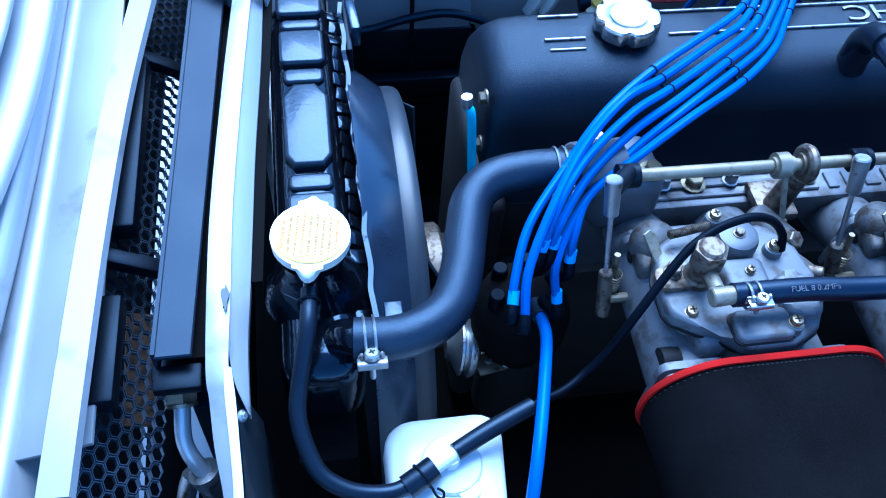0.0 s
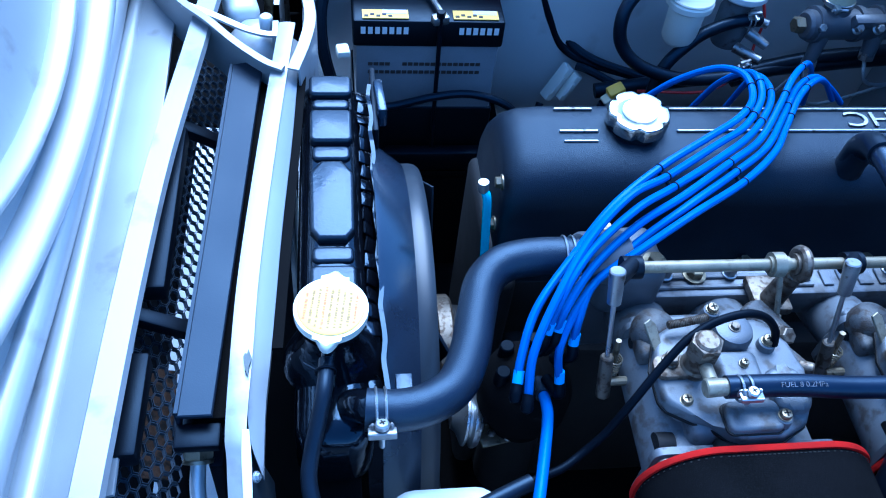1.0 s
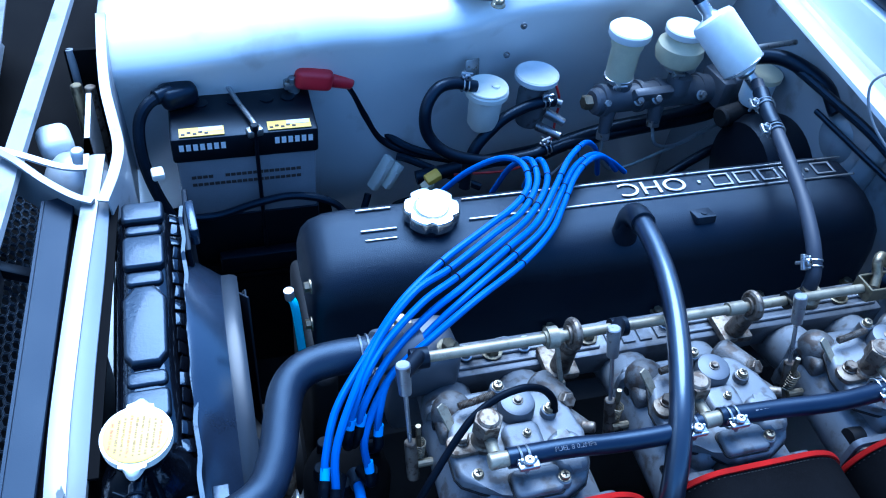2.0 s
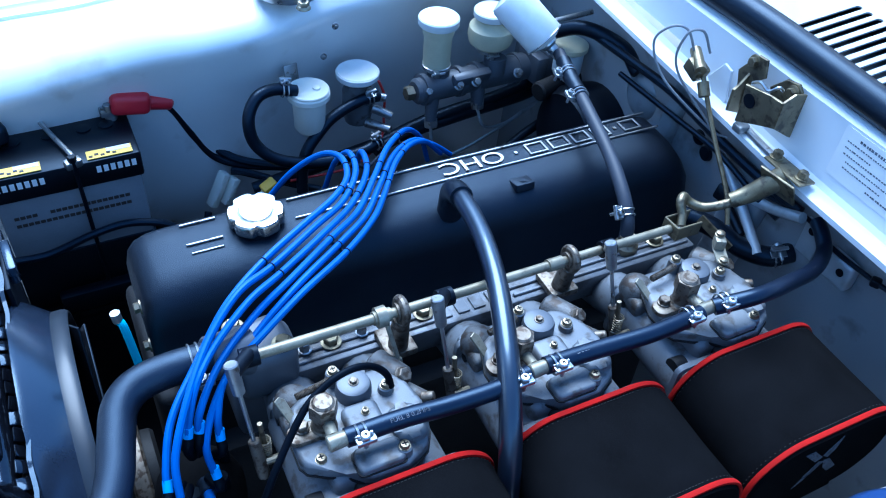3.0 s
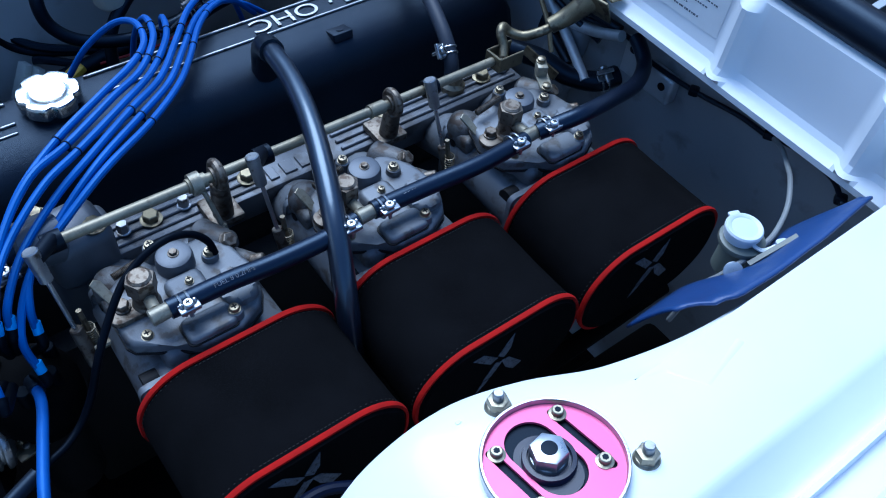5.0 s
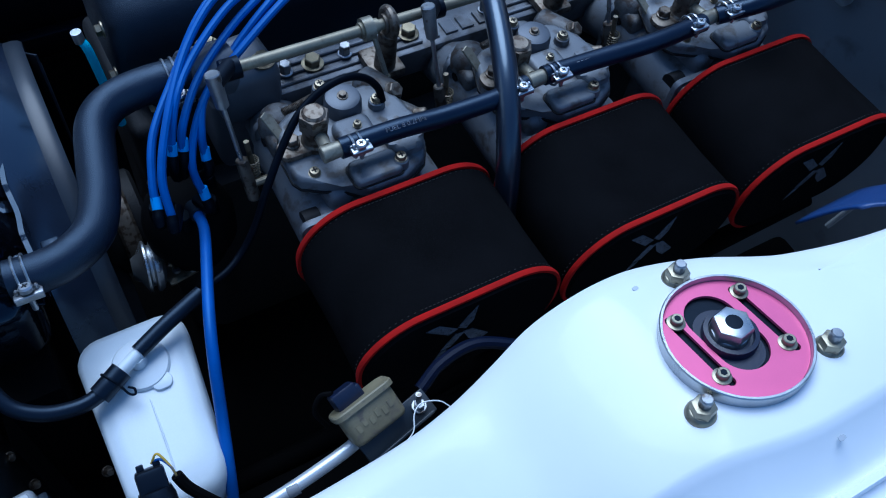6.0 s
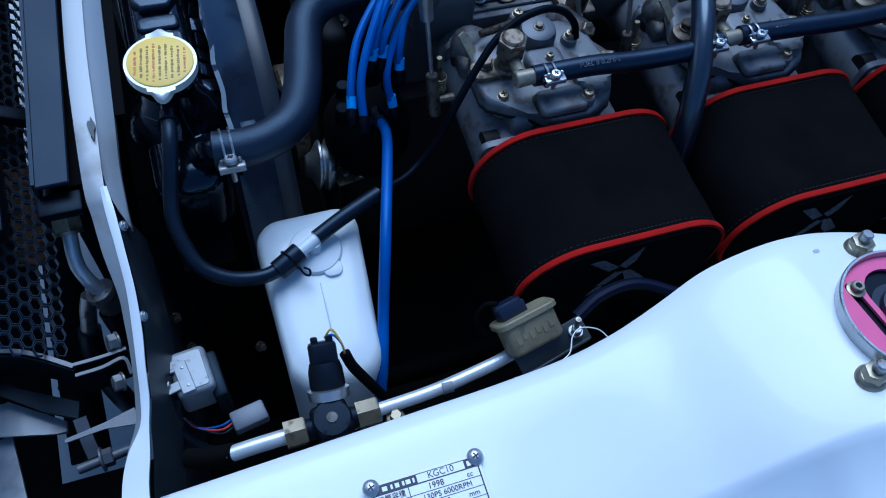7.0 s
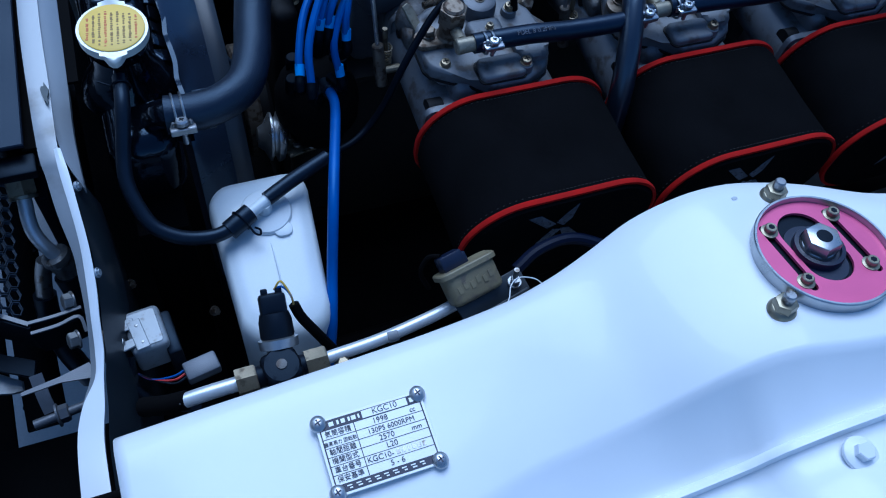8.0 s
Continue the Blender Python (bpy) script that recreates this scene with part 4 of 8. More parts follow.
for i, x in enumerate((0.024, 0.052, 0.086, 0.156, 0.245, 0.322, 0.42, 0.462, 0.492)):
    b = B()
    big = i in (1, 3, 5, 7)
    bolt_head(b, pose(x, MY + 0.002, MZ + 0.002), 0.014 if big else 0.010, 0.008 if big else 0.011, 0.011 if big else 0.007)
    part("rail_bolt", b, OLIVE if big else STEEL, man)
for i in range(3):
    for dx in (-0.005, 0.072):
        b = B()
        tube(b, [(0.195 * i + dx + 0.008, 0.155, 0.66), (0.195 * i + dx + 0.006, 0.11, 0.675), (0.195 * i + dx, 0.07, 0.695), (0.195 * i + dx, 0.055, 0.70)], 0.027, 18)
        part("runner", b, CAST, man)
    b = B()
    box(b, pose(0.195 * i + 0.035, 0.066, 0.700), (0.125, 0.010, 0.062), 0.004, 3)
    part("flange", b, CAST, man)


# ---- carburettors ----
def carburettor(i):
    X = 0.195 * i
    t = thing("carburettor", "grey cast twin choke carburettor with brass fuel union", "carburettor", (X + 0.035, 0, 0.66), "carburettors")

    def at(x, y, z):
        return pose(X + x, y, z)
    for dx in (-0.008, 0.075):
        b = B()
        cyl(b, (X + dx, 0.062, 0.700), (X + dx, -0.062, 0.700), 0.028, 0.030, 26, 0.002)
        part("barrel", b, CAST, t)
    b = B()
    box(b, at(0.034, 0.0, 0.705), (0.088, 0.105, 0.085), 0.010, 3)
    part("body", b, CAST, t, "dusty grey cast body")
    for y, w, h in ((0.060, 0.135, 0.068), (-0.058, 0.148, 0.075)):
        b = B()
        box(b, at(0.034, y, 0.699), (w, 0.010, h), 0.008, 3)
        part("mounting_flange", b, CAST, t)
    # cover: gasket, plate, bowl lid, shoulder and plateau
    OUT = [(-0.030, -0.022), (-0.026, -0.030), (-0.010, -0.040), (0.004, -0.046), (0.016, -0.058), (0.022, -0.061), (0.055, -0.061), (0.078, -0.049), (0.087, -0.034), (0.093, -0.004), (0.088, 0.022), (0.074, 0.042), (0.066, 0.046), (0.0, 0.046), (-0.020, 0.034), (-0.030, 0.006)]
    b = B()
    prism(b, at(0, 0, 0.7435), [(x * 1.0 + (0.0012 if x > 0.03 else -0.0012), y * 1.015) for x, y in OUT], 0.0025)
    part("gasket", b, CAST_DARK, t)
    b = B()
    prism(b, at(0, 0, 0.7460), OUT, 0.0115, 0.0045, 3)
    part("top_cover", b, CAST, t)
    b = B()
    prism(b, at(0.033, -0.046, 0.7572), rounded(0.046, 0.027, 0.006, 4), 0.0016)
    part("gasket", b, CAST_DARK, t)
    b = B()
    prism(b, at(0.033, -0.046, 0.7588), rounded(0.043, 0.025, 0.006, 4), 0.0062, 0.003, 3)
    part("bowl_lid", b, CAST, t)
    b = B()
    prism(b, at(0.069, -0.024, 0.756), rounded(0.032, 0.040, 0.012, 5), 0.0085, 0.006, 4)
    part("shoulder", b, CAST, t)
    b = B()
    prism(b, at(0.034, -0.004, 0.756, ), rounded(0.034, 0.028, 0.007, 4), 0.0115, 0.0055, 4)
    part("plateau", b, CAST, t)
    b = B()
    lathe(b, at(0.038, 0.027, 0.752), [(0.0178, 0), (0.0178, 0.0015), (0.0168, 0.0025), (0.0164, 0.016), (0.0150, 0.0195), (0.012, 0.0205), (0.001, 0.0208)], 32)
    jet = part("jet_cover", b, CAST_MID, t, "round grey jet cover")
    b = B()
    bolt_head(b, at(0.038, 0.027, 0.7725), 0.0065, 0.003, 0.005, 0.0008)
    part("jet_screw", b, BRONZE, jet)
    for x, y, z, r in ((0.066, 0.018, 0.764, 0.0048), (0.082, -0.024, 0.762, 0.0048), (0.055, -0.049, 0.766, 0.0046), (-0.013, -0.028, 0.757, 0.0046), (0.037, -0.004, 0.7675, 0.0034), (0.025, 0.045, 0.772, 0.0046)):
        b = B()
        lathe(b, at(x, y, z - 0.018), [(r * 1.75, 0), (r * 1.55, 0.014), (r * 1.45, 0.0172), (r * 1.2, 0.018)], 18)
        part("screw_boss", b, CAST, t)
        b = B()
        lathe(b, at(x, y, z), [(r * 1.15, 0), (r * 1.15, 0.0009), (r, 0.001), (r, 0.0032), (r * 0.85, 0.0046), (r * 0.4, 0.0050)], 16)
        s = part("cover_screw", b, BRASS, t)
        b = B()
        cross_cut(b, at(x, y, z), r, 0.0050)
        part("slot", b, CAST_DARK, s)
    # fuel union: hex bolt on a banjo with a spigot
    b = B()
    lathe(b, at(0, 0, 0.757), [(0.012, 0), (0.012, 0.006), (0.0105, 0.008), (0.0105, 0.024)], 22)
    prism(b, at(0, 0, 0.780), hexagon(0.0225), 0.016, 0.002, 2)
    lathe(b, at(0, 0, 0.7955), [(0.0100, 0), (0.0100, 0.001), (0.008, 0.0025)], 22)
    u = part("fuel_union", b, BRONZE, t, "tarnished brass hex fuel union")
    b = B()
    cyl(b, (X + 0.001, -0.004, 0.776), (X - 0.001, -0.027, 0.782), 0.0052, seg=16)
    cyl(b, (X - 0.008, -0.032, 0.782), (X + 0.012, -0.032, 0.783), 0.0072, 0.0066, 18, 0.001)
    part("spigot", b, PALE_BRASS, u)
    b = B()
    prism(b, at(-0.017, 0.000, 0.758), rounded(0.032, 0.020, 0.008, 4), 0.005, 0.001)
    n = part("bracket_plate", b, BRONZE, t)
    b = B()
    bolt_head(b, at(-0.019, 0.004, 0.763), 0.0105, 0.006, 0.007)
    part("nut", b, BRONZE, n)
    # stained bosses beside the throttle spindle
    b = B()
    lathe(b, at(-0.012, 0.052, 0.728), [(0.019, 0), (0.0185, 0.008), (0.016, 0.016), (0.010, 0.021), (0.001, 0.023)], 24)
    box(b, at(-0.012, 0.040, 0.728), (0.034, 0.030, 0.020), 0.006, 3)
    part("boss", b, CAST_STAIN, t)
    b = B()
    cyl(b, (X + 0.074, 0.066, 0.736), (X + 0.092, 0.030, 0.744), 0.0165, 0.013, 22, 0.004)
    cyl(b, (X + 0.088, 0.026, 0.735), (X + 0.104, 0.008, 0.735), 0.010, 0.008, 16, 0.002)
    part("boss", b, CAST_STAIN, t)
    b = B()
    bolt_head(b, on((X + 0.088, 0.030, 0.753), (0.3, -0.5, 0.8)), 0.0125, 0.006, 0.0085)
    part("hex_plug", b, BRONZE, t)
    b = B()
    cyl(b, (X + 0.100, 0.010, 0.738), (X + 0.110, 0.004, 0.742), 0.0058, 0.0050, 14, 0.001)
    part("cap_nut", b, BRONZE, t)
    b = B()
    cyl(b, (X - 0.030, 0.048, 0.722), (X + 0.105, 0.048, 0.722), 0.0045, seg=12)
    part("spindle", b, CAST_DARK, t)
    b = B()
    prism(b, on((X - 0.026, 0.030, 0.760), (0.15, -0.6, 0.8), 25), [(-0.004, -0.012), (0.004, -0.012), (0.006, 0.008), (0.003, 0.013), (-0.003, 0.012)], 0.0022, 0.0005, 1)
    part("lever", b, PALE_BRASS, t)
    b = B()
    tube(b, [(X - 0.014, 0.034, 0.768), (X + 0.002, 0.036, 0.769), (X + 0.020, 0.039, 0.770)], lambda f: 0.0030 + 0.0007 * (int(f * 48) % 2), 10, 24)
    part("spring", b, BRONZE, t)
    # vertical return spring and idle screw near the drop link
    b = B()
    cyl(b, (X - 0.046, 0.030, 0.700), (X - 0.048, 0.036, 0.745), 0.0025, seg=10)
    cyl(b, (X - 0.052, 0.022, 0.705), (X - 0.030, 0.022, 0.705), 0.004, seg=10)
    line = [Vector((X - 0.0465 + 0.0052 * math.cos(k * 0.8), 0.031 + 0.0052 * math.sin(k * 0.8), 0.702 + 0.00042 * k)) for k in range(60)]
    tube(b, line, 0.0009, 5, 0)
    part("idle_screw", b, BRASS, t)
    # round plugs on the near face and accelerator pump boss
    b = B()
    cyl(b, (X + 0.020, -0.052, 0.732), (X + 0.020, -0.066, 0.734), 0.014, seg=20, bevel=0.002)
    part("plug", b, CAST_DARK, t)
    b = B()
    cyl(b, (X - 0.032, -0.045, 0.720), (X - 0.018, -0.045, 0.720), 0.010, seg=18)
    part("plug", b, CAST_DARK, t)
    for x in (-0.030, 0.100):
        b = B()
        bolt_head(b, on((X + x, -0.063, 0.726), (0, -1, 0)), 0.009, 0.006, 0.008)
        part("flange_nut", b, BRONZE, t)
    return t


for i in range(3):
    last_carb = carburettor(i)
b = B()
prism(b, pose(0.470, 0.036, 0.768, 0, 0, 62), rounded(0.034, 0.014, 0.006, 4), 0.0025, 0.0006, 1)
box(b, pose(0.474, 0.046, 0.776, 0, 0, 62), (0.014, 0.012, 0.014), 0.002)
br = part("choke_bracket", b, PALE_BRASS, last_carb, "brass clip with two screws")
for x, y, z in ((0.4635, 0.024, 0.7705), (0.476, 0.050, 0.783)):
    b = B()
    lathe(b, pose(x, y, z), [(0.0055, 0), (0.0055, 0.001), (0.0046, 0.0012), (0.0046, 0.004), (0.003, 0.005)], 16)
    part("screw", b, BRASS, br)


# ---- air filters ----
def air_filter(i):
    X = 0.195 * i + 0.044
    t = thing("air_filter", "black foam sock air filter with red piping", "air filter", (X, -0.12, 0.65), "air filters")
    W, Hh, R = 0.184, 0.112, 0.052
    CZ = 0.7005
    M = Matrix(((1, 0, 0, X), (0, 0, -1, -0.066), (0, 1, 0, CZ), (0, 0, 0, 1)))
    b = B()
    rings = []
    random.seed(40 + i)
    for d, k in ((0.0, 0.955), (0.003, 0.985), (0.010, 1.0), (0.035, 0.995), (0.070, 0.992), (0.100, 0.998), (0.114, 1.0), (0.120, 0.985), (0.1235, 0.955)):
        rings.append([b.verts.new(M @ Vector((x * k + 0.0005 * noise.noise(Vector((x * 40, y * 40, d * 40 + i * 7))), y * k + 0.0007 * noise.noise(Vector((x * 30, y * 30, d * 30 + 50 + i * 9))), d))) for x, y in rounded(W, Hh, R, 10)])
    for p, q in zip(rings, rings[1:]):
        for k in range(len(p)):
            b.faces.new((p[k], p[(k + 1) % len(p)], q[(k + 1) % len(p)], q[k]))
    b.faces.new(rings[0][::-1])
    b.faces.new(rings[-1])
    part("foam_body", b, FOAM, t, "", 50)
    for d in (0.0035, 0.1185):
        b = B()
        line = [M @ Vector((x * 1.003, y * 1.003, d)) for x, y in rounded(W, Hh, R, 14)]
        line.append(line[0])
        sec = [(-0.0012, -0.0024), (0.0016, -0.0024), (0.0022, 0.0), (0.0016, 0.0024), (-0.0012, 0.0024)]
        rr = []
        for k in range(len(line) - 1):
            p, dv = line[k], (line[(k + 1) % (len(line) - 1)] - line[k - 1 if k else len(line) - 2]).normalized()
            n = dv.cross(Vector((0, 1, 0))).normalized()
            c = M @ Vector((0, 0, d))
            if n.dot(p - c) < 0:
                n = -n
            rr.append([b.verts.new(p + n * u + Vector((0, 1, 0)) * v) for u, v in sec])
        for k in range(len(rr)):
            p, q = rr[k], rr[(k + 1) % len(rr)]
            for j in range(5):
                b.faces.new((p[j], p[(j + 1) % 5], q[(j + 1) % 5], q[j]))
        part("red_piping", b, RED, t)
    # stitching
    for d in (0.0085, 0.1125):
        b = B()
        line = [M @ Vector((x * 1.0045, y * 1.0045, d)) for x, y in rounded(W, Hh, R, 30)]
        for k in range(0, len(line), 2):
            p, q = line[k], line[(k + 1) % len(line)]
            s = (q - p).length
            parts = max(1, int(s / 0.0034))
            for j in range(parts):
                u, v = p.lerp(q, j / parts), p.lerp(q, (j + 0.55) / parts)
                cyl(b, u, v, 0.0004, seg=4)
        part("stitching", b, THREAD, t)
    # printed mark on the end face: four blades of an X
    b = B()
    for blade in ([(-0.039, 0.0405), (-0.027, 0.0405), (-0.009, 0.0215), (-0.017, 0.0175)], [(-0.003, 0.012), (0.004, -0.005), (0.015, -0.0175), (0.024, -0.0125), (0.006, 0.010)], [(0.006, 0.0475), (-0.002, 0.036), (-0.009, 0.0235), (-0.001, 0.0165), (0.005, 0.0265)], [(-0.010, 0.0135), (-0.002, 0.010), (-0.013, -0.0065), (-0.022, -0.0065)], [(-0.015, -0.0085), (-0.022, -0.0095), (-0.028, -0.0225), (-0.018, -0.0135)]):
        prism(b, M @ pose(0, 0, 0.1238), blade, 0.0006)
    part("printed_mark", b, LOGO_GREY, t, "worn grey cross shaped print")
    return t


for i in range(3):
    air_filter(i)

# ---- throttle linkage ----
link = thing("throttle_linkage", "gold tinted throttle rod with brackets and drop links", "throttle linkage", (0.2, 0.09, 0.72))


def rod_at(x):
    f = (x + 0.05) / 0.50
    return Vector((x, 0.072 + 0.022 * f, 0.795 - 0.030 * f))


b = B()
cyl(b, rod_at(-0.045), rod_at(0.452), 0.0050, seg=16)
part("rod", b, ROD, link)
for x in (0.108, 0.308):
    p = rod_at(x)
    b = B()
    torus(b, on(p, (1, 0, -0.06)), 0.0115, 0.0045, 28, 10)
    cyl(b, p - Vector((0.006, 0, 0)), p + Vector((0.006, 0, 0)), 0.009, seg=20)
    part("bearing", b, BRONZE, link)
    b = B()
    cyl(b, p - Vector((0, 0, 0.010)), (x + 0.003, p.y + 0.010, 0.722), 0.0088, 0.0105, 18, 0.001)
    box(b, pose(x + 0.004, p.y + 0.018, 0.718), (0.034, 0.040, 0.010), 0.003, 2)
    part("bearing_post", b, BRONZE, link)
    b = B()
    cyl(b, rod_at(x - 0.030), rod_at(x - 0.012), 0.0070, seg=18)
    part("collar", b, ROD, link)
b = B()
p = rod_at(0.086)
cyl(b, p + Vector((-0.005, 0, 0)), p + Vector((0.005, 0, 0)), 0.0105, seg=18)
cyl(b, p + Vector((0.004, -0.006, -0.006)), p + Vector((0.010, -0.020, -0.042)), 0.0024, seg=12)
bolt_head(b, on(p + Vector((0.010, -0.020, -0.044)), (0.1, -0.4, -0.9)), 0.008, 0.006)
part("stop_lever", b, PALE_BRASS, link)
for i, x in enumerate((-0.062, 0.135, 0.336)):
    top = Vector((x, 0.054 + 0.006 * i, 0.815 - 0.004 * i))
    low = Vector((x + 0.008, 0.020 + 0.006 * i, 0.700))
    d = (low - top).normalized()
    b = B()
    cyl(b, top, top + d * 0.032, 0.0066, 0.0056, 18, 0.001)
    part("ball_socket", b, STEEL, link, "dull metal ball socket")
    b = B()
    cyl(b, top + d * 0.030, low - d * 0.030, 0.0021, seg=10)
    part("drop_rod", b, ZINC, link)
    b = B()
    cyl(b, low - d * 0.034, low + d * 0.010, 0.0056, 0.0060, 16, 0.001)
    part("ball_socket", b, BRONZE, link)
    b = B()
    q = rod_at(x + 0.014)
    cyl(b, top + d * 0.010, q + Vector((0.006, 0, 0.004)), 0.0068, seg=12)
    cyl(b, q - Vector((0.002, 0, 0)), q + Vector((0.014, 0, 0)), 0.0095, seg=14)
    part("rod_lever", b, BLACK_SATIN, link)
b = B()
q = rod_at(0.452)
box(b, Matrix.Translation(q) @ pose(0.012, 0.011, 0, 0, 4, 3), (0.036, 0.0025, 0.018), 0.0008, 1)
box(b, Matrix.Translation(q) @ pose(0.012, -0.011, 0, 0, 4, 3), (0.036, 0.0025, 0.018), 0.0008, 1)
box(b, Matrix.Translation(q) @ pose(-0.005, 0, 0, 0, 4, 3), (0.0025, 0.024, 0.018), 0.0008, 1)
part("fork", b, OLIVE, link)


# ---- hose clamps ----
def wire_clamp(parent, p, axis, r, screw, name="hose_clamp", lift=0.0):
    """Twin wire hose clamp with a saddle, its screw pointing along screw."""
    b = B()
    a = Vector(axis).normalized()
    for d in (-0.0035, 0.0035):
        torus(b, on(Vector(p) + a * d, a), r + 0.0006, 0.0011, 28, 6)
    c = part(name, b, ZINC, parent, "bright wire hose clamp")
    s = Vector(screw)
    s = (s - a * s.dot(a)).normalized()
    n = a.cross(s)
    if n.z < 0:
        a, n = -a, -n
    k = 1.0 if r < 0.013 else 1.2
    at = Vector(p) + s * (r + 0.0042 * k - 0.4 * lift) + Vector((0, 0, lift))
    m = Matrix(((a.x, s.x, n.x, at.x), (a.y, s.y, n.y, at.y), (a.z, s.z, n.z, at.z), (0, 0, 0, 1)))
    b = B()
    box(b, m @ pose(0, 0.001 * k, -0.001), (0.0175 * k, 0.0060 * k, 0.0022), 0.0008, 2)
    box(b, m @ pose(0, 0.0042 * k, -0.0022 * k), (0.0175 * k, 0.0018, 0.0046 * k), 0.0007, 1)
    box(b, m @ pose(0, -0.0040 * k, -0.0040 * k), (0.0160 * k, 0.0016, 0.0080 * k), 0.0006, 1)
    for x in (-0.0058 * k, 0.0058 * k):
        lathe(b, m @ pose(x, -0.0010, 0.0005), [(0.0017, 0), (0.0017, 0.0030), (0.0008, 0.0040)], 10)
    part("saddle", b, ZINC if r < 0.013 else STEEL, c)
    b = B()
    lathe(b, m @ pose(0, 0.0005, -0.0135 * k), [(0.0016 * k, 0), (0.0019 * k, 0.001), (0.0019 * k, 0.0150 * k), (0.0044 * k, 0.0152 * k), (0.0046 * k, 0.0178 * k), (0.0036 * k, 0.0190 * k), (0.001, 0.0192 * k)], 16)
    part("clamp_screw", b, ZINC, c)
    b = B()
    cross_cut(b, m @ pose(0, 0.0005, -0.0135 * k, 0, 0, 25), 0.0036 * k, 0.0192 * k)
    part("slot", b, CAST_DARK, c)
    return c


# ---- fuel hose over the carburettors ----
fuel = thing("fuel_hose", "black rubber fuel hose clamped along the carburettors", "hose", (0.2, -0.032, 0.78))
segs = [[(0.008, -0.032, 0.7825), (0.06, -0.033, 0.783), (0.10, -0.036, 0.782), (0.150, -0.038, 0.783), (0.184, -0.034, 0.783)],
        [(0.203, -0.032, 0.7835), (0.26, -0.035, 0.784), (0.32, -0.040, 0.786), (0.380, -0.036, 0.784)],
        [(0.398, -0.034, 0.784), (0.440, -0.046, 0.795), (0.497, -0.036, 0.782), (0.556, -0.020, 0.765), (0.592, 0.0, 0.762), (0.605, 0.020, 0.768), (0.612, 0.035, 0.770)]]
for s in segs:
    b = B()
    tube(b, s, 0.0088, 14, 8, hollow=0.35)
    part("hose", b, HOSE_FUEL, fuel)
b = B()
random.seed(9)
lettering("print", "FUEL 8 0.2MPa", 0.0054, pose(0.046, -0.0385, 0.7906, 25, 0, -1.5), LOGO_GREY, fuel, 0.0001, squeeze=1.1)
for x0, x1 in ((0.235, 0.285), (0.45, 0.55)):
    x = x0
    b = B()
    while x < x1:
        w = random.uniform(0.0015, 0.004)
        f = (x - 0.44) / 0.116
        y, z = (-0.034, 0.7915) if x < 0.4 else (-0.046 + 0.026 * f, 0.8035 - 0.030 * f)
        box(b, pose(x, y - 0.002, z, -12, 14 if x > 0.4 else 0, 12 if x > 0.4 else 0), (w, 0.0018, 0.0006))
        x += w + 0.0014
    part("print", b, BATTERY_GREY, fuel, "small white print along the hose")
for x, z in ((0.021, 0.783), (0.173, 0.783), (0.213, 0.784), (0.366, 0.784), (0.408, 0.787)):
    wire_clamp(fuel, (x, -0.034, z), (1, 0, 0.02), 0.0088, (0.0, -0.98, 0.06), lift=0.008)

# ---- vacuum hose from the overflow bottle to the front carburettor ----
vac = thing("vacuum_hose", "thin black rubber hose", "hose", (-0.05, 0, 0.75))
b = B()
tube(b, [(-0.178, -0.083, 0.702), (-0.150, -0.071, 0.704), (-0.125, -0.061, 0.706), (-0.104, -0.053, 0.705), (-0.086, -0.043, 0.710), (-0.070, -0.036, 0.729), (-0.053, -0.025, 0.757), (-0.033, -0.009, 0.776), (-0.014, 0.005, 0.789), (0.003, 0.013, 0.796), (0.019, 0.017, 0.801), (0.038, 0.020, 0.801), (0.056, 0.022, 0.791), (0.067, 0.019, 0.778), (0.070, 0.015, 0.764)], 0.0034, 12)
part("hose", b, HOSE_SHADED, vac)
b = B()
tube(b, [(-0.191, -0.0895, 0.7010), (-0.168, -0.0785, 0.703), (-0.148, -0.070, 0.704), (-0.130, -0.063, 0.7055)], 0.0066, 14, hollow=0.2)
part("sleeve", b, RUBBER, vac)

# ---- overflow hose from the radiator neck to the bottle ----
ov = thing("overflow_hose", "black rubber overflow hose from the radiator neck", "hose", (-0.28, -0.06, 0.70))
b = B()
tube(b, [(-0.283, 0.016, 0.763), (-0.285, -0.009, 0.7625), (-0.290, -0.029, 0.751), (-0.2945, -0.045, 0.7395), (-0.297, -0.062, 0.729), (-0.293, -0.081, 0.718), (-0.285, -0.097, 0.709), (-0.270, -0.107, 0.703), (-0.254, -0.111, 0.699), (-0.236, -0.111, 0.697), (-0.218, -0.104, 0.697), (-0.208, -0.098, 0.699)], 0.0061, 14)
part("hose", b, RUBBER, ov)
b = B()
for d, r in ((0.0, 0.0074),):
    torus(b, on((-0.2838, 0.006, 0.763), (0, -1, 0)), r, 0.0010, 24, 6)
cyl(b, (-0.291, 0.006, 0.766), (-0.300, 0.011, 0.768), 0.0009, seg=6)
part("spring_clip", b, BLACK_SATIN, ov)
b = B()
tube(b, [(-0.228, -0.109, 0.696), (-0.218, -0.104, 0.698), (-0.207, -0.098, 0.6995)], 0.0088, 14, hollow=0.2)
part("sleeve", b, RUBBER, ov)
b = B()
torus(b, on((-0.216, -0.103, 0.698), (0.8, 0.5, 0.15)), 0.0094, 0.0011, 24, 6)
tube(b, [(-0.211, -0.111, 0.699), (-0.208, -0.118, 0.698), (-0.204, -0.120, 0.697), (-0.203, -0.116, 0.698), (-0.207, -0.113, 0.699)], 0.0010, 5)
part("spring_clip", b, BLACK_SATIN, ov)

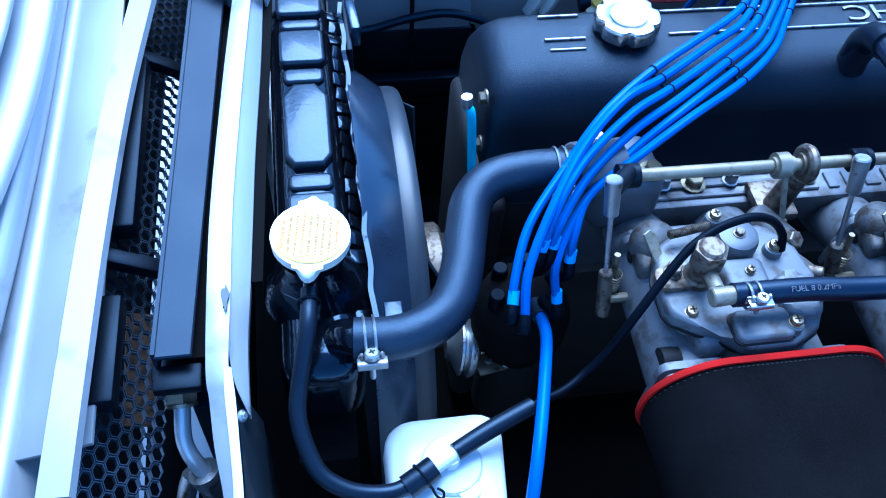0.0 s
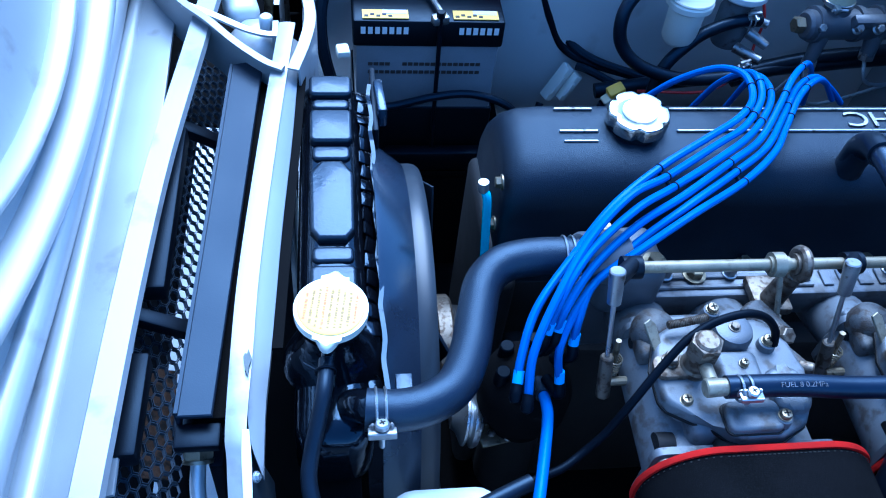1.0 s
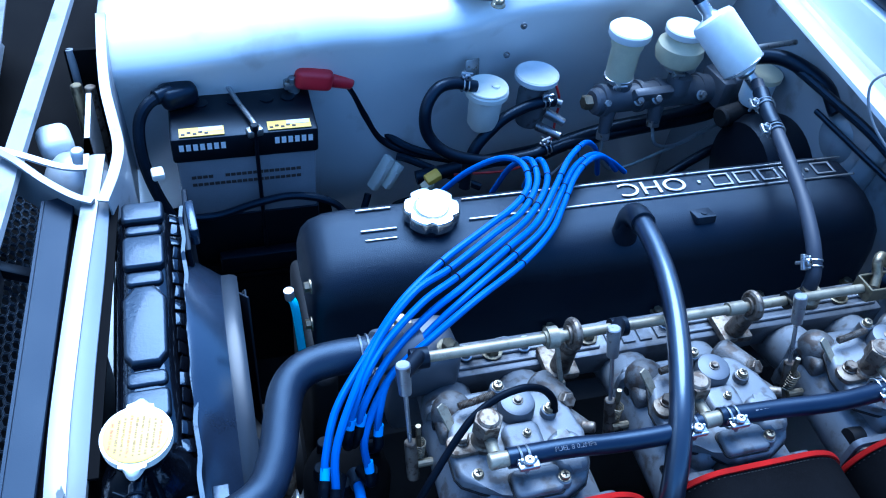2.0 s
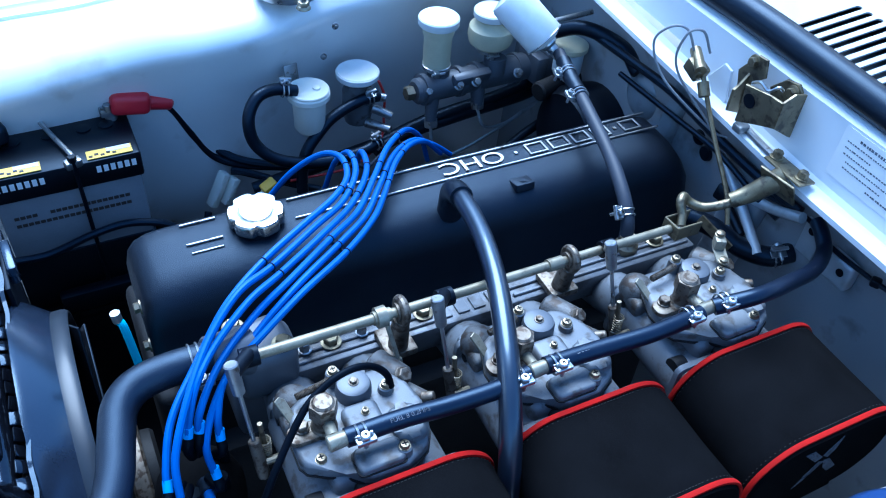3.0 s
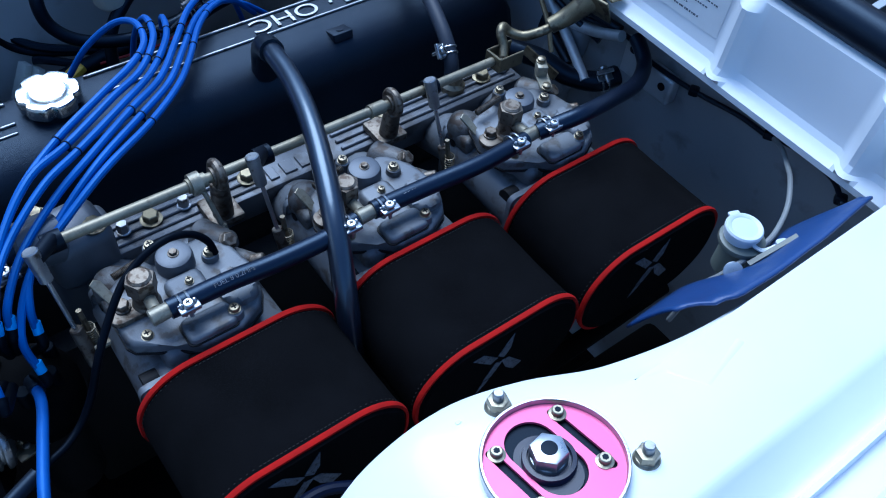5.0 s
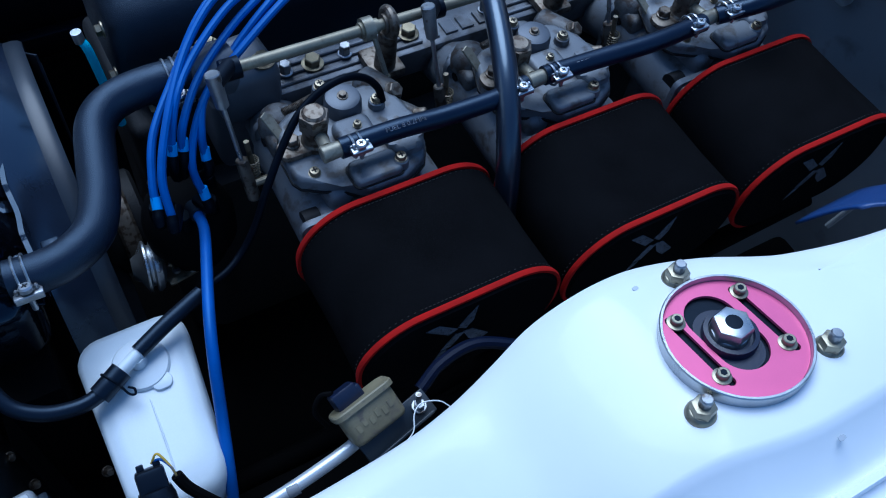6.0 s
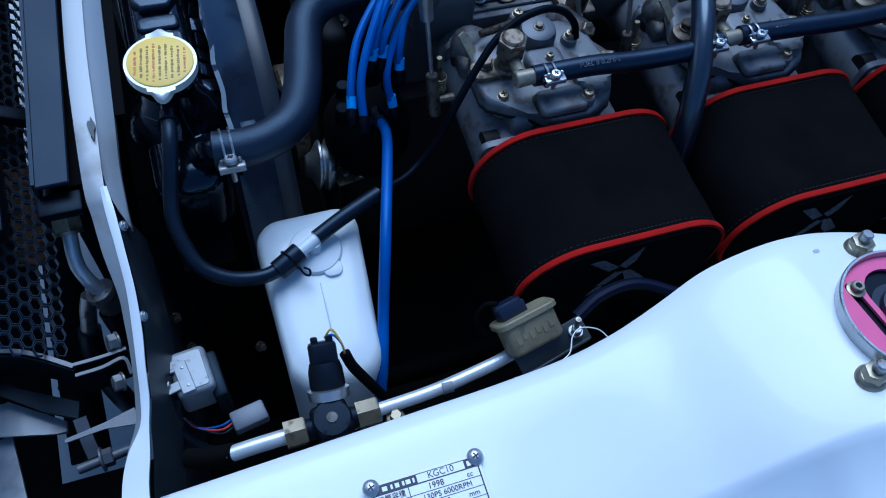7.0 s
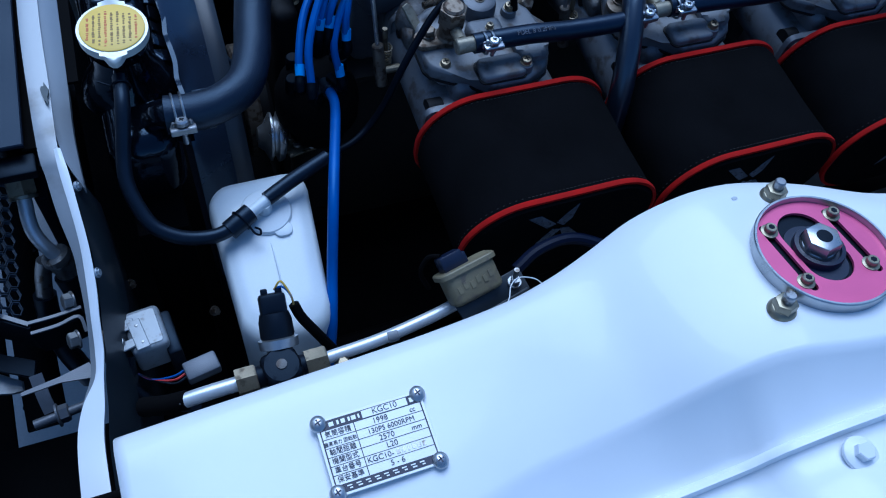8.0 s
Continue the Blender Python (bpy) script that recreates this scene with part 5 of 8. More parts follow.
# ---- overflow bottle ----
bot = thing("overflow_bottle", "milky white plastic coolant overflow bottle", "bottle", (-0.198, -0.125, 0.50))
b = B()
rings = []
for z, k, dy in ((0.50, 0.86, 0.004), (0.52, 0.90, 0.003), (0.60, 0.95, 0.002), (0.652, 1.0, 0.0), (0.668, 0.985, 0.0), (0.676, 0.945, 0.0), (0.6805, 0.86, 0.0), (0.682, 0.60, 0.0)):
    ring = []
    for x, y in rounded(0.090, 0.160, 0.020, 5):
        # the near end is cut narrower
        s = 1.0 - 0.16 * max(0.0, (-y - 0.03) / 0.05) - (0.22 * max(0.0, (-y - 0.045) / 0.035) if x < 0 else 0.0)
        ring.append(b.verts.new((-0.198 + x * k * s - 0.0045 * (y / 0.08) * -1 , -0.129 + y * k + dy, z + 0.004 * (y / 0.08))))
    rings.append(ring)
for p, q in zip(rings, rings[1:]):
    for i in range(len(p)):
        b.faces.new((p[i], p[(i + 1) % len(p)], q[(i + 1) % len(p)], q[i]))
b.faces.new(rings[0][::-1])
b.faces.new(rings[-1])
part("tank", b, MILKY, bot, "", 60)
b = B()
tube(b, [(-0.196, -0.122, 0.6825), (-0.197, -0.16, 0.681), (-0.199, -0.195, 0.674), (-0.200, -0.207, 0.655), (-0.200, -0.209, 0.60)], 0.0006, 6)
part("seam", b, MILKY, bot)
b = B()
lathe(b, pose(-0.193, -0.092, 0.679, 3, 0, 0), [(0.0225, 0), (0.0225, 0.007), (0.021, 0.009), (0.012, 0.0105), (0.001, 0.011)], 30)
prism(b, pose(-0.183, -0.112, 0.681, 3, 0, 0), rounded(0.016, 0.014, 0.006, 4), 0.005, 0.001)
lid = part("lid", b, MILKY, bot, "milky flip lid")
b = B()
cyl(b, (-0.210, -0.100, 0.699), (-0.176, -0.082, 0.702), 0.0052, seg=14)
cyl(b, (-0.194, -0.092, 0.688), (-0.194, -0.092, 0.700), 0.0070, 0.0062, 14)
part("joint", b, MILKY, lid, "pale plastic hose joint")

# ---- upper radiator hose ----
uh = thing("radiator_hose", "thick black textured upper radiator hose", "hose", (-0.15, 0.03, 0.74))
b = B()
tube(b, [(-0.255, -0.018, 0.747), (-0.232, -0.020, 0.747), (-0.208, -0.016, 0.748), (-0.186, -0.002, 0.750), (-0.173, 0.024, 0.755), (-0.165, 0.054, 0.761), (-0.156, 0.082, 0.767), (-0.138, 0.098, 0.771), (-0.108, 0.103, 0.773), (-0.066, 0.103, 0.772)], 0.0160, 22, 8, hollow=0.2)
part("hose", b, RUBBER_WOVEN, uh)
wire_clamp(uh, (-0.244, -0.019, 0.747), (1, 0, 0), 0.0162, (0.0, -0.92, 0.36))
wire_clamp(uh, (-0.084, 0.103, 0.773), (1, 0, 0), 0.0162, (0.0, -0.97, -0.1))

# ---- breather hoses ----
tall = thing("breather_hose", "glossy black breather hose arching over the carburettors", "hose", (0.2, 0.08, 0.78))
b = B()
tube(b, [(0.243, 0.243, 0.748), (0.242, 0.238, 0.770), (0.238, 0.220, 0.784), (0.233, 0.190, 0.792), (0.226, 0.152, 0.798), (0.215, 0.108, 0.803), (0.200, 0.061, 0.805), (0.181, 0.011, 0.802), (0.163, -0.034, 0.790), (0.148, -0.070, 0.762), (0.139, -0.094, 0.715), (0.135, -0.105, 0.64), (0.134, -0.10, 0.50)], 0.0107, 16, 8)
part("hose", b, HOSE_SHEEN, tall)
b = B()
tube(b, [(0.243, 0.2425, 0.744), (0.2424, 0.239, 0.766), (0.2385, 0.223, 0.783), (0.235, 0.203, 0.790)], 0.0135, 16, 6, hollow=0.2)
part("elbow", b, RUBBER, tall)
rear = thing("breather_hose", "grey black breather hose rising to a white canister", "hose", (0.45, 0.28, 0.78))
b = B()
tube(b, [(0.492, 0.418, 0.799), (0.481, 0.37, 0.793), (0.463, 0.30, 0.791), (0.445, 0.22, 0.781), (0.431, 0.165, 0.766), (0.424, 0.138, 0.746), (0.422, 0.132, 0.725)], 0.0084, 16, 8)
part("hose", b, HOSE_MATTE, rear)
b = B()
tube(b, [(0.488, 0.40, 0.797), (0.478, 0.36, 0.7925), (0.472, 0.335, 0.792)], 0.0102, 16, 6, hollow=0.2)
part("sleeve", b, RUBBER, rear)
wire_clamp(rear, (0.470, 0.328, 0.792), (0.25, 0.95, 0), 0.0092, (-0.6, -0.4, 0.1))
wire_clamp(rear, (0.482, 0.376, 0.7935), (0.25, 0.95, 0), 0.0104, (-0.6, -0.4, 0.1))
wire_clamp(rear, (0.426, 0.146, 0.753), (0.2, 0.75, 0.6), 0.0086, (-0.8, -0.1, 0.3))
b = B()
lathe(b, on((0.422, 0.128, 0.712), (0, 0, 1)), [(0.014, 0), (0.014, 0.008), (0.010, 0.012), (0.010, 0.02)], 18)
part("union", b, BRASS, rear)
can = thing("breather_canister", "white cylindrical breather canister with metal spouts", "canister", (0.47, 0.45, 0.82))
p, q = Vector((0.490, 0.428, 0.798)), Vector((0.436, 0.492, 0.862))
ax = (q - p).normalized()
b = B()
lathe(b, on(p + ax * 0.012, ax), [(0.012, 0), (0.026, 0.006), (0.0285, 0.010), (0.0285, 0.078), (0.026, 0.083), (0.014, 0.086)], 28)
part("shell", b, PLATE, can)
b = B()
lathe(b, on(p, ax), [(0.008, -0.012), (0.008, 0.006), (0.013, 0.010), (0.013, 0.016)], 18)
torus(b, on(p + ax * 0.020, ax), 0.0285, 0.0012, 28, 6)
lathe(b, on(p + ax * 0.098, ax), [(0.012, 0), (0.008, 0.006), (0.008, 0.022)], 18)
part("spout", b, ZINC, can)
b = B()
tube(b, [q + ax * 0.015, q + ax * 0.045 + Vector((0, 0, 0.004)), (0.41, 0.56, 0.90), (0.42, 0.60, 0.89)], 0.009, 12)
part("hose", b, RUBBER, can)
b = B()
box(b, on(p + ax * 0.05 + Vector((0.02, 0.02, -0.02)), ax), (0.05, 0.004, 0.02), 0.001)
cyl(b, p + ax * 0.05 + Vector((0.02, 0.02, -0.02)), (0.60, 0.50, 0.80), 0.004)
part("bracket", b, STEEL, can)

# ---- ignition leads ----
LEADS = [
    [(-0.137, 0.000, 0.738), (-0.133, 0.018, 0.753), (-0.118, 0.052, 0.770), (-0.086, 0.090, 0.784), (-0.046, 0.130, 0.804), (0.002, 0.167, 0.811), (0.056, 0.205, 0.809), (0.101, 0.240, 0.803), (0.129, 0.275, 0.797), (0.136, 0.315, 0.793), (0.122, 0.345, 0.778), (0.092, 0.365, 0.745), (0.065, 0.385, 0.695)],
    [(-0.129, -0.008, 0.736), (-0.124, 0.018, 0.762), (-0.100, 0.058, 0.786), (-0.069, 0.100, 0.802), (-0.032, 0.133, 0.814), (0.007, 0.158, 0.810), (0.065, 0.200, 0.806), (0.108, 0.235, 0.798), (0.141, 0.280, 0.795), (0.152, 0.330, 0.784), (0.152, 0.380, 0.731), (0.151, 0.420, 0.655)],
    [(-0.110, 0.038, 0.752), (-0.106, 0.044, 0.768), (-0.092, 0.064, 0.788), (-0.068, 0.092, 0.797), (-0.026, 0.125, 0.807), (0.013, 0.150, 0.806), (0.070, 0.190, 0.803), (0.115, 0.230, 0.794), (0.153, 0.280, 0.787), (0.171, 0.325, 0.774), (0.184, 0.375, 0.742), (0.196, 0.42, 0.66)],
    [(-0.100, 0.042, 0.748), (-0.094, 0.052, 0.768), (-0.066, 0.085, 0.783), (-0.022, 0.120, 0.793), (0.019, 0.142, 0.802), (0.076, 0.185, 0.799), (0.122, 0.225, 0.789), (0.164, 0.280, 0.783), (0.207, 0.340, 0.772), (0.259, 0.400, 0.742), (0.301, 0.440, 0.690), (0.325, 0.462, 0.630)],
    [(-0.094, 0.018, 0.708), (-0.096, 0.036, 0.742), (-0.070, 0.072, 0.766), (-0.027, 0.107, 0.780), (0.023, 0.135, 0.798), (0.083, 0.180, 0.793), (0.129, 0.220, 0.785), (0.166, 0.270, 0.777), (0.209, 0.330, 0.764), (0.257, 0.375, 0.743), (0.297, 0.395, 0.712), (0.330, 0.405, 0.680)],
    [(-0.083, 0.040, 0.730), (-0.080, 0.052, 0.754), (-0.064, 0.078, 0.769), (-0.022, 0.100, 0.785), (0.026, 0.127, 0.796), (0.088, 0.170, 0.790), (0.136, 0.215, 0.782), (0.168, 0.260, 0.772), (0.204, 0.312, 0.767), (0.240, 0.350, 0.757), (0.280, 0.385, 0.728), (0.312, 0.400, 0.690)],
]
for k, pts in enumerate(LEADS):
    t = thing("ignition_lead", "bright blue silicone ignition lead looping over the rocker cover", "ignition lead", pts[5], "ignition leads")
    b = B()
    tube(b, pts, 0.0036, 10, 8)
    part("lead", b, BLUE_LEAD, t)
    p, q = Vector(pts[0]), Vector(pts[1])
    d = (q - p).normalized()
    if k != 1:
        b = B()
        cyl(b, p + d * 0.003, p + d * 0.014, 0.0044, seg=14)
        part("tag", b, BLUE_TAG, t, "pale blue printed tag")
    b = B()
    foot = p + (Vector((-0.108, 0.052, 0.680)) - p) * 0.45
    tube(b, [p + d * 0.003, p - d * 0.008, foot], 0.0050, 12, 5)
    part("boot", b, HOSE_SHADED, t)


def lead_comb(index, f, label):
    pts = [smooth_line(p, 8) for p in LEADS]
    cs = []
    for line in pts:
        k = int(index * 8 + f * 8)
        cs.append((line[k], (line[k + 1] - line[k - 1]).normalized()))
    t = thing("lead_separator", label, "cable separator", cs[2][0], "lead separators")
    for c, d in cs:
        b = B()
        torus(b, on(c, d), 0.0038, 0.0007, 14, 6)
        part("ring", b, BLACK_PLASTIC, t)
    b = B()
    for (c, d), (e, g) in zip(cs, cs[1:]):
        cyl(b, c - Vector((0, 0, 0.005)), e - Vector((0, 0, 0.005)), 0.0020, seg=8)
    part("bar", b, BLACK_PLASTIC, t)


lead_comb(5, 0.0, "black plastic separator holding the blue leads apart")
lead_comb(7, 0.4, "black plastic separator holding the blue leads apart")
lead_comb(8, 0.5, "black plastic separator holding the blue leads apart")
t = thing("coil_lead", "single bright blue ignition lead hanging down by the bottle", "ignition lead", (-0.13, -0.08, 0.66))
b = B()
tube(b, [(-0.104, 0.024, 0.69), (-0.106, -0.003, 0.7), (-0.117, -0.042, 0.71), (-0.131, -0.087, 0.717), (-0.142, -0.123, 0.709), (-0.153, -0.16, 0.68), (-0.165, -0.202, 0.655), (-0.178, -0.235, 0.6), (-0.18, -0.26, 0.55)], 0.0048, 12)
part("lead", b, BLUE_LEAD, t)
b = B()
cyl(b, (-0.104, 0.036, 0.682), (-0.104, 0.018, 0.692), 0.0085, 0.007, 14, 0.001)
part("boot", b, RUBBER, t)

# ---- distributor ----
dis = thing("distributor", "black distributor with a zinc vacuum capsule", "distributor", (-0.11, 0.05, 0.60))
b = B()
lathe(b, pose(-0.108, 0.052, 0.60), [(0.030, 0), (0.032, 0.02), (0.042, 0.03), (0.042, 0.055), (0.038, 0.068), (0.026, 0.080), (0.018, 0.084)], 28)
part("cap", b, SHADE_BLACK, dis)
for k in range(6):
    a = radians(60 * k + 15)
    b = B()
    cyl(b, (-0.108 + 0.026 * math.cos(a), 0.052 + 0.026 * math.sin(a), 0.665), (-0.108 + 0.027 * math.cos(a), 0.052 + 0.027 * math.sin(a), 0.69), 0.0080, 0.0065, 14, 0.001)
    part("tower", b, HOSE_SHADED, dis)
b = B()
cyl(b, (-0.108, 0.055, 0.48), (-0.108, 0.055, 0.60), 0.028, seg=24)
part("housing", b, CAST_DARK, dis)
b = B()
va = Vector((-1, 0.12, 0.1)).normalized()
lathe(b, on((-0.146, 0.046, 0.602), va), [(0.012, -0.004), (0.024, 0.0), (0.026, 0.003), (0.026, 0.006), (0.020, 0.008), (0.020, 0.010), (0.025, 0.012), (0.025, 0.014), (0.014, 0.020), (0.010, 0.026)], 26)
part("vacuum_capsule", b, ZINC, dis, "bright zinc vacuum capsule")
b = B()
box(b, pose(-0.128, 0.034, 0.598, 0, 6, 14), (0.040, 0.022, 0.003), 0.001)
part("vacuum_arm", b, BRASS, dis)
for x, y in ((-0.120, 0.028), (-0.135, 0.033)):
    b = B()
    cross_screw(b, pose(x, y, 0.600), 0.004, 0.003)
    part("screw", b, STEEL, dis)

# ---- dipstick tube ----
b = B()
tube(b, [(-0.137, 0.205, 0.745), (-0.134, 0.200, 0.735), (-0.130, 0.196, 0.68), (-0.127, 0.194, 0.64)], 0.0042, 10)
t = thing("cyan_tube", "bright cyan plastic tube beside the engine front", "tube", (-0.13, 0.2, 0.64))
part("tube", b, CYAN, t)
b = B()
cyl(b, (-0.138, 0.205, 0.745), (-0.139, 0.206, 0.756), 0.005, seg=12)
part("tip", b, ZINC, t)

# ---- brake warning union with its switch, pipe along the wing ----
pip = thing("brake_pipe", "pale aluminium pipe with brass union nuts and a black pressure switch", "pipe", (-0.2, -0.243, 0.69))
b = B()
tube(b, [(-0.294, -0.2490, 0.705), (-0.275, -0.2485, 0.707), (-0.250, -0.2480, 0.708)], 0.0058, 14)
part("pipe", b, PIPE_WHITE, pip)
b = B()
tube(b, [(-0.183, -0.2480, 0.710), (-0.140, -0.2460, 0.713), (-0.095, -0.240, 0.716), (-0.070, -0.235, 0.718), (-0.05, -0.232, 0.718)], 0.0050, 14)
part("pipe", b, PIPE_WHITE, pip)
b = B()
tube(b, [(-0.322, -0.238, 0.688), (-0.306, -0.245, 0.698), (-0.289, -0.2488, 0.7055)], 0.0074, 12)
part("rubber_end", b, SHADE_BLACK, pip)
b = B()
lathe(b, on((-0.134, -0.2458, 0.7133), (1, 0.02, 0.07)), [(0.0050, 0), (0.00525, 0.0005), (0.00525, 0.0085), (0.0050, 0.009)], 16)
part("pipe_band", b, BATTERY_GREY, pip, "faded grey band on the pipe")
for x0, x1 in ((-0.252, -0.236), (-0.199, -0.182)):
    b = B()
    prism(b, on((x0, -0.248, 0.709), (1, 0, 0.03), 10), hexagon(0.0185), x1 - x0, 0.002, 2)
    part("union_nut", b, BRASS, pip)
b = B()
cyl(b, (-0.238, -0.248, 0.709), (-0.197, -0.248, 0.709), 0.0085, seg=18)
box(b, pose(-0.2175, -0.248, 0.711, 0, 0, 8), (0.028, 0.027, 0.022), 0.005, 3)
lathe(b, pose(-0.2175, -0.248, 0.708), [(0.0145, 0), (0.0145, 0.012), (0.013, 0.0138), (0.008, 0.0142)], 24)
part("union_block", b, BLACK_SATIN, pip)
b = B()
lathe(b, pose(-0.2175, -0.248, 0.722), [(0.0040, 0), (0.0040, 0.0012), (0.002, 0.0015)], 18)
part("plug_face", b, CAST_STAIN, pip)
sw = Vector((-0.2150, -0.232, 0.709))
sd = Vector((0.05, 0.62, 0.36)).normalized()
b = B()
lathe(b, on(sw, sd), [(0.010, -0.006), (0.010, 0.002), (0.0150, 0.003), (0.0155, 0.010), (0.012, 0.011)], 22)
part("switch_collar", b, ZINC, pip)
b = B()
lathe(b, on(sw, sd), [(0.0120, 0.009), (0.0132, 0.013), (0.0128, 0.024), (0.0112, 0.030)], 22)
box(b, on(sw + sd * 0.035, sd, 0), (0.0200, 0.0155, 0.020), 0.003)
for k in (-0.005, 0.006):
    box(b, on(sw + sd * 0.046, sd, 0) @ pose(k, 0, 0), (0.005, 0.006, 0.006), 0.001)
part("pressure_switch", b, BLACK_PLASTIC, pip, "black plastic pressure switch")
tip = sw + sd * 0.047
for col, off in ((YELLOW_WIRE, 0.004), (BLUE_LEAD, 0.001)):
    b = B()
    tube(b, [tip + Vector((0.003, 0, 0)), tip + Vector((0.009, -0.002 + off, 0.003 + off)), tip + Vector((0.014, -0.008, 0.000)), tip + Vector((0.015, -0.014, -0.010))], 0.0009, 6)
    part("wire", b, col, pip)
b = B()
tube(b, [tip + Vector((0.015, -0.012, -0.008)), tip + Vector((0.019, -0.020, -0.018)), tip + Vector((0.028, -0.028, -0.034)), tip + Vector((0.04, -0.035, -0.06))], 0.0042, 10)
part("wire_sleeve", b, SHADE_BLACK, pip)
b = B()
for x in (-0.172,):
    bolt_head(b, pose(x, -0.256, 0.706), 0.008, 0.006, 0.007)
part("small_bolt", b, BRASS, pip)

# connector block below the relay
con = thing("wiring_connector", "grey plastic wiring connector with coloured wires", "connector", (-0.275, -0.222, 0.69))
b = B()
box(b, pose(-0.274, -0.222, 0.694, 0, 0, 10), (0.026, 0.016, 0.012), 0.002)
part("housing", b, CAST_MID, con)
for k, m_ in enumerate((BLUE_LEAD, RED_WIRE, BLACK_PLASTIC)):
    b = B()
    tube(b, [(-0.286, -0.220 - 0.003 * k, 0.694), (-0.296, -0.222 - 0.003 * k, 0.692), (-0.312, -0.215, 0.68), (-0.325, -0.19, 0.64)], 0.0009, 6)
    part("wire", b, m_, con)

# ---- relay ----
rel = thing("relay", "zinc cased relay box bolted to the side panel", "relay", (-0.3160, -0.152, 0.61))
b = B()
box(b, pose(-0.3130, -0.1535, 0.626, 0, 0, 6), (0.031, 0.040, 0.042), 0.005, 3)
prism(b, pose(-0.3130, -0.1535, 0.6462, 0, 0, 6), rounded(0.024, 0.033, 0.003, 3), 0.0012, 0.0006, 1)
part("case", b, RELAY_ZINC, rel)
b = B()
box(b, pose(-0.2955, -0.157, 0.612, 0, 0, 6), (0.012, 0.042, 0.05), 0.003)
part("base", b, BLACK_PLASTIC, rel)
b = B()
box(b, pose(-0.3310, -0.1485, 0.6488, 0, 0, 6), (0.022, 0.010, 0.0018), 0.0006, 1)
box(b, pose(-0.3185, -0.1590, 0.6492, 0, 0, 10), (0.011, 0.028, 0.0018), 0.0006, 1)
box(b, pose(-0.3280, -0.1660, 0.6486, 0, 0, 14), (0.016, 0.008, 0.0018), 0.0006, 1)
part("strap", b, RELAY_ZINC, rel)
for dy in (-0.008, 0.008):
    b = B()
    lathe(b, pose(-0.3175 - 0.17 * dy, -0.1590 + dy, 0.650), [(0.0014, 0), (0.0012, 0.0006), (0.0004, 0.0008)], 10)
    part("rivet", b, STEEL, rel)
b = B()
for k, r in enumerate((0.0085, 0.0070, 0.0080, 0.0055)):
    lathe(b, on((-0.3440 + 0.0026 * k, -0.1520, 0.6440), (1, -0.15, 0.2)), [(r, 0), (r, 0.0020), (r - 0.001, 0.0024)], 16)
part("nut_stack", b, BRONZE, rel, "tarnished washers and nut")
b = B()
cross_screw(b, pose(-0.3340, -0.1625, 0.6496), 0.0046, 0.004)
cyl(b, (-0.3340, -0.1625, 0.63), (-0.3340, -0.1625, 0.650), 0.0022, seg=10)
part("screw", b, STEEL, rel)
b = B()
tube(b, [(-0.3290, -0.172, 0.640), (-0.3330, -0.19, 0.62), (-0.3170, -0.205, 0.60), (-0.2870, -0.21, 0.58)], 0.004, 8)
part("wire", b, RUBBER, rel)

# ---- small covered resistor on a bracket by the wing ----
res = thing("condenser_box", "aged beige plastic cover box with a black plug", "resistor box", (-0.058, -0.222, 0.72))
b = B()
M = pose(-0.0610, -0.2250, 0.737, -60, -6, 11)
prism(b, M @ pose(0, 0, -0.016) @ Matrix.Diagonal((1, 1, -1, 1)) @ pose(0, 0, -0.025), rounded(0.044, 0.026, 0.007, 4), 0.025, 0.004, 3)
prism(b, M @ pose(0, 0, 0.008), rounded(0.050, 0.031, 0.008, 4), 0.0045, 0.001, 1)
part("cover", b, BROWN_BOX, res)
for k in range(6):
    b = B()
    box(b, M @ pose(-0.014 + 0.0056 * k, -0.0132, -0.004 + 0.002 * (k % 2)), (0.0034, 0.0008, 0.0055))
    part("embossing", b, BROWN_BOX, res)
b = B()
box(b, M @ pose(-0.008, 0.002, 0.018, 0, 0, 4), (0.020, 0.015, 0.014), 0.002)
box(b, M @ pose(-0.001, 0.002, 0.016), (0.012, 0.012, 0.012), 0.002)
part("plug", b, NAVY_PLASTIC, res)
b = B()
tube(b, [(-0.080, -0.206, 0.748), (-0.088, -0.202, 0.742), (-0.094, -0.206, 0.728), (-0.088, -0.214, 0.712)], 0.0020, 8)
part("wire", b, SHADE_BLACK, res)
b = B()
box(b, pose(-0.046, -0.2420, 0.729, 20, -4, 14), (0.062, 0.020, 0.003), 0.001)
box(b, pose(-0.046, -0.2512, 0.7275, 20, -4, 14), (0.060, 0.0025, 0.009), 0.001)
part("bracket", b, PANEL_DARK, res)
b = B()
cyl(b, (-0.0255, -0.237, 0.728), (-0.0255, -0.234, 0.748), 0.0022, seg=12)
bolt_head(b, pose(-0.0255, -0.237, 0.732), 0.0075, 0.005, 0.006)
part("stud", b, STEEL, res)
b = B()
tube(b, [(-0.058, -0.262, 0.742), (-0.042, -0.257, 0.745), (-0.0345, -0.245, 0.746), (-0.026, -0.2405, 0.747), (-0.014, -0.245, 0.747), (-0.008, -0.253, 0.745)], 0.0005, 6)
part("white_wire", b, PLATE, res)
b = B()
tube(b, [(-0.016, -0.222, 0.722), (0.008, -0.212, 0.728), (0.04, -0.210, 0.728), (0.075, -0.225, 0.72)], 0.0050, 10)
part("cable", b, mat("dark_blue_cable", (0.003, 0.006, 0.022), 0.4, spec=0.2), res)

# ---- identity plate ----
pl = thing("identity_plate", "white enamel vehicle identity plate with printed data", "plate", (-0.174, -0.337, 0.766))
PM = pose(-0.1732, -0.3388, 0.7672, 0, -1.6, 0) @ Matrix.Diagonal((0.91, 0.965, 1, 1))
b = B()
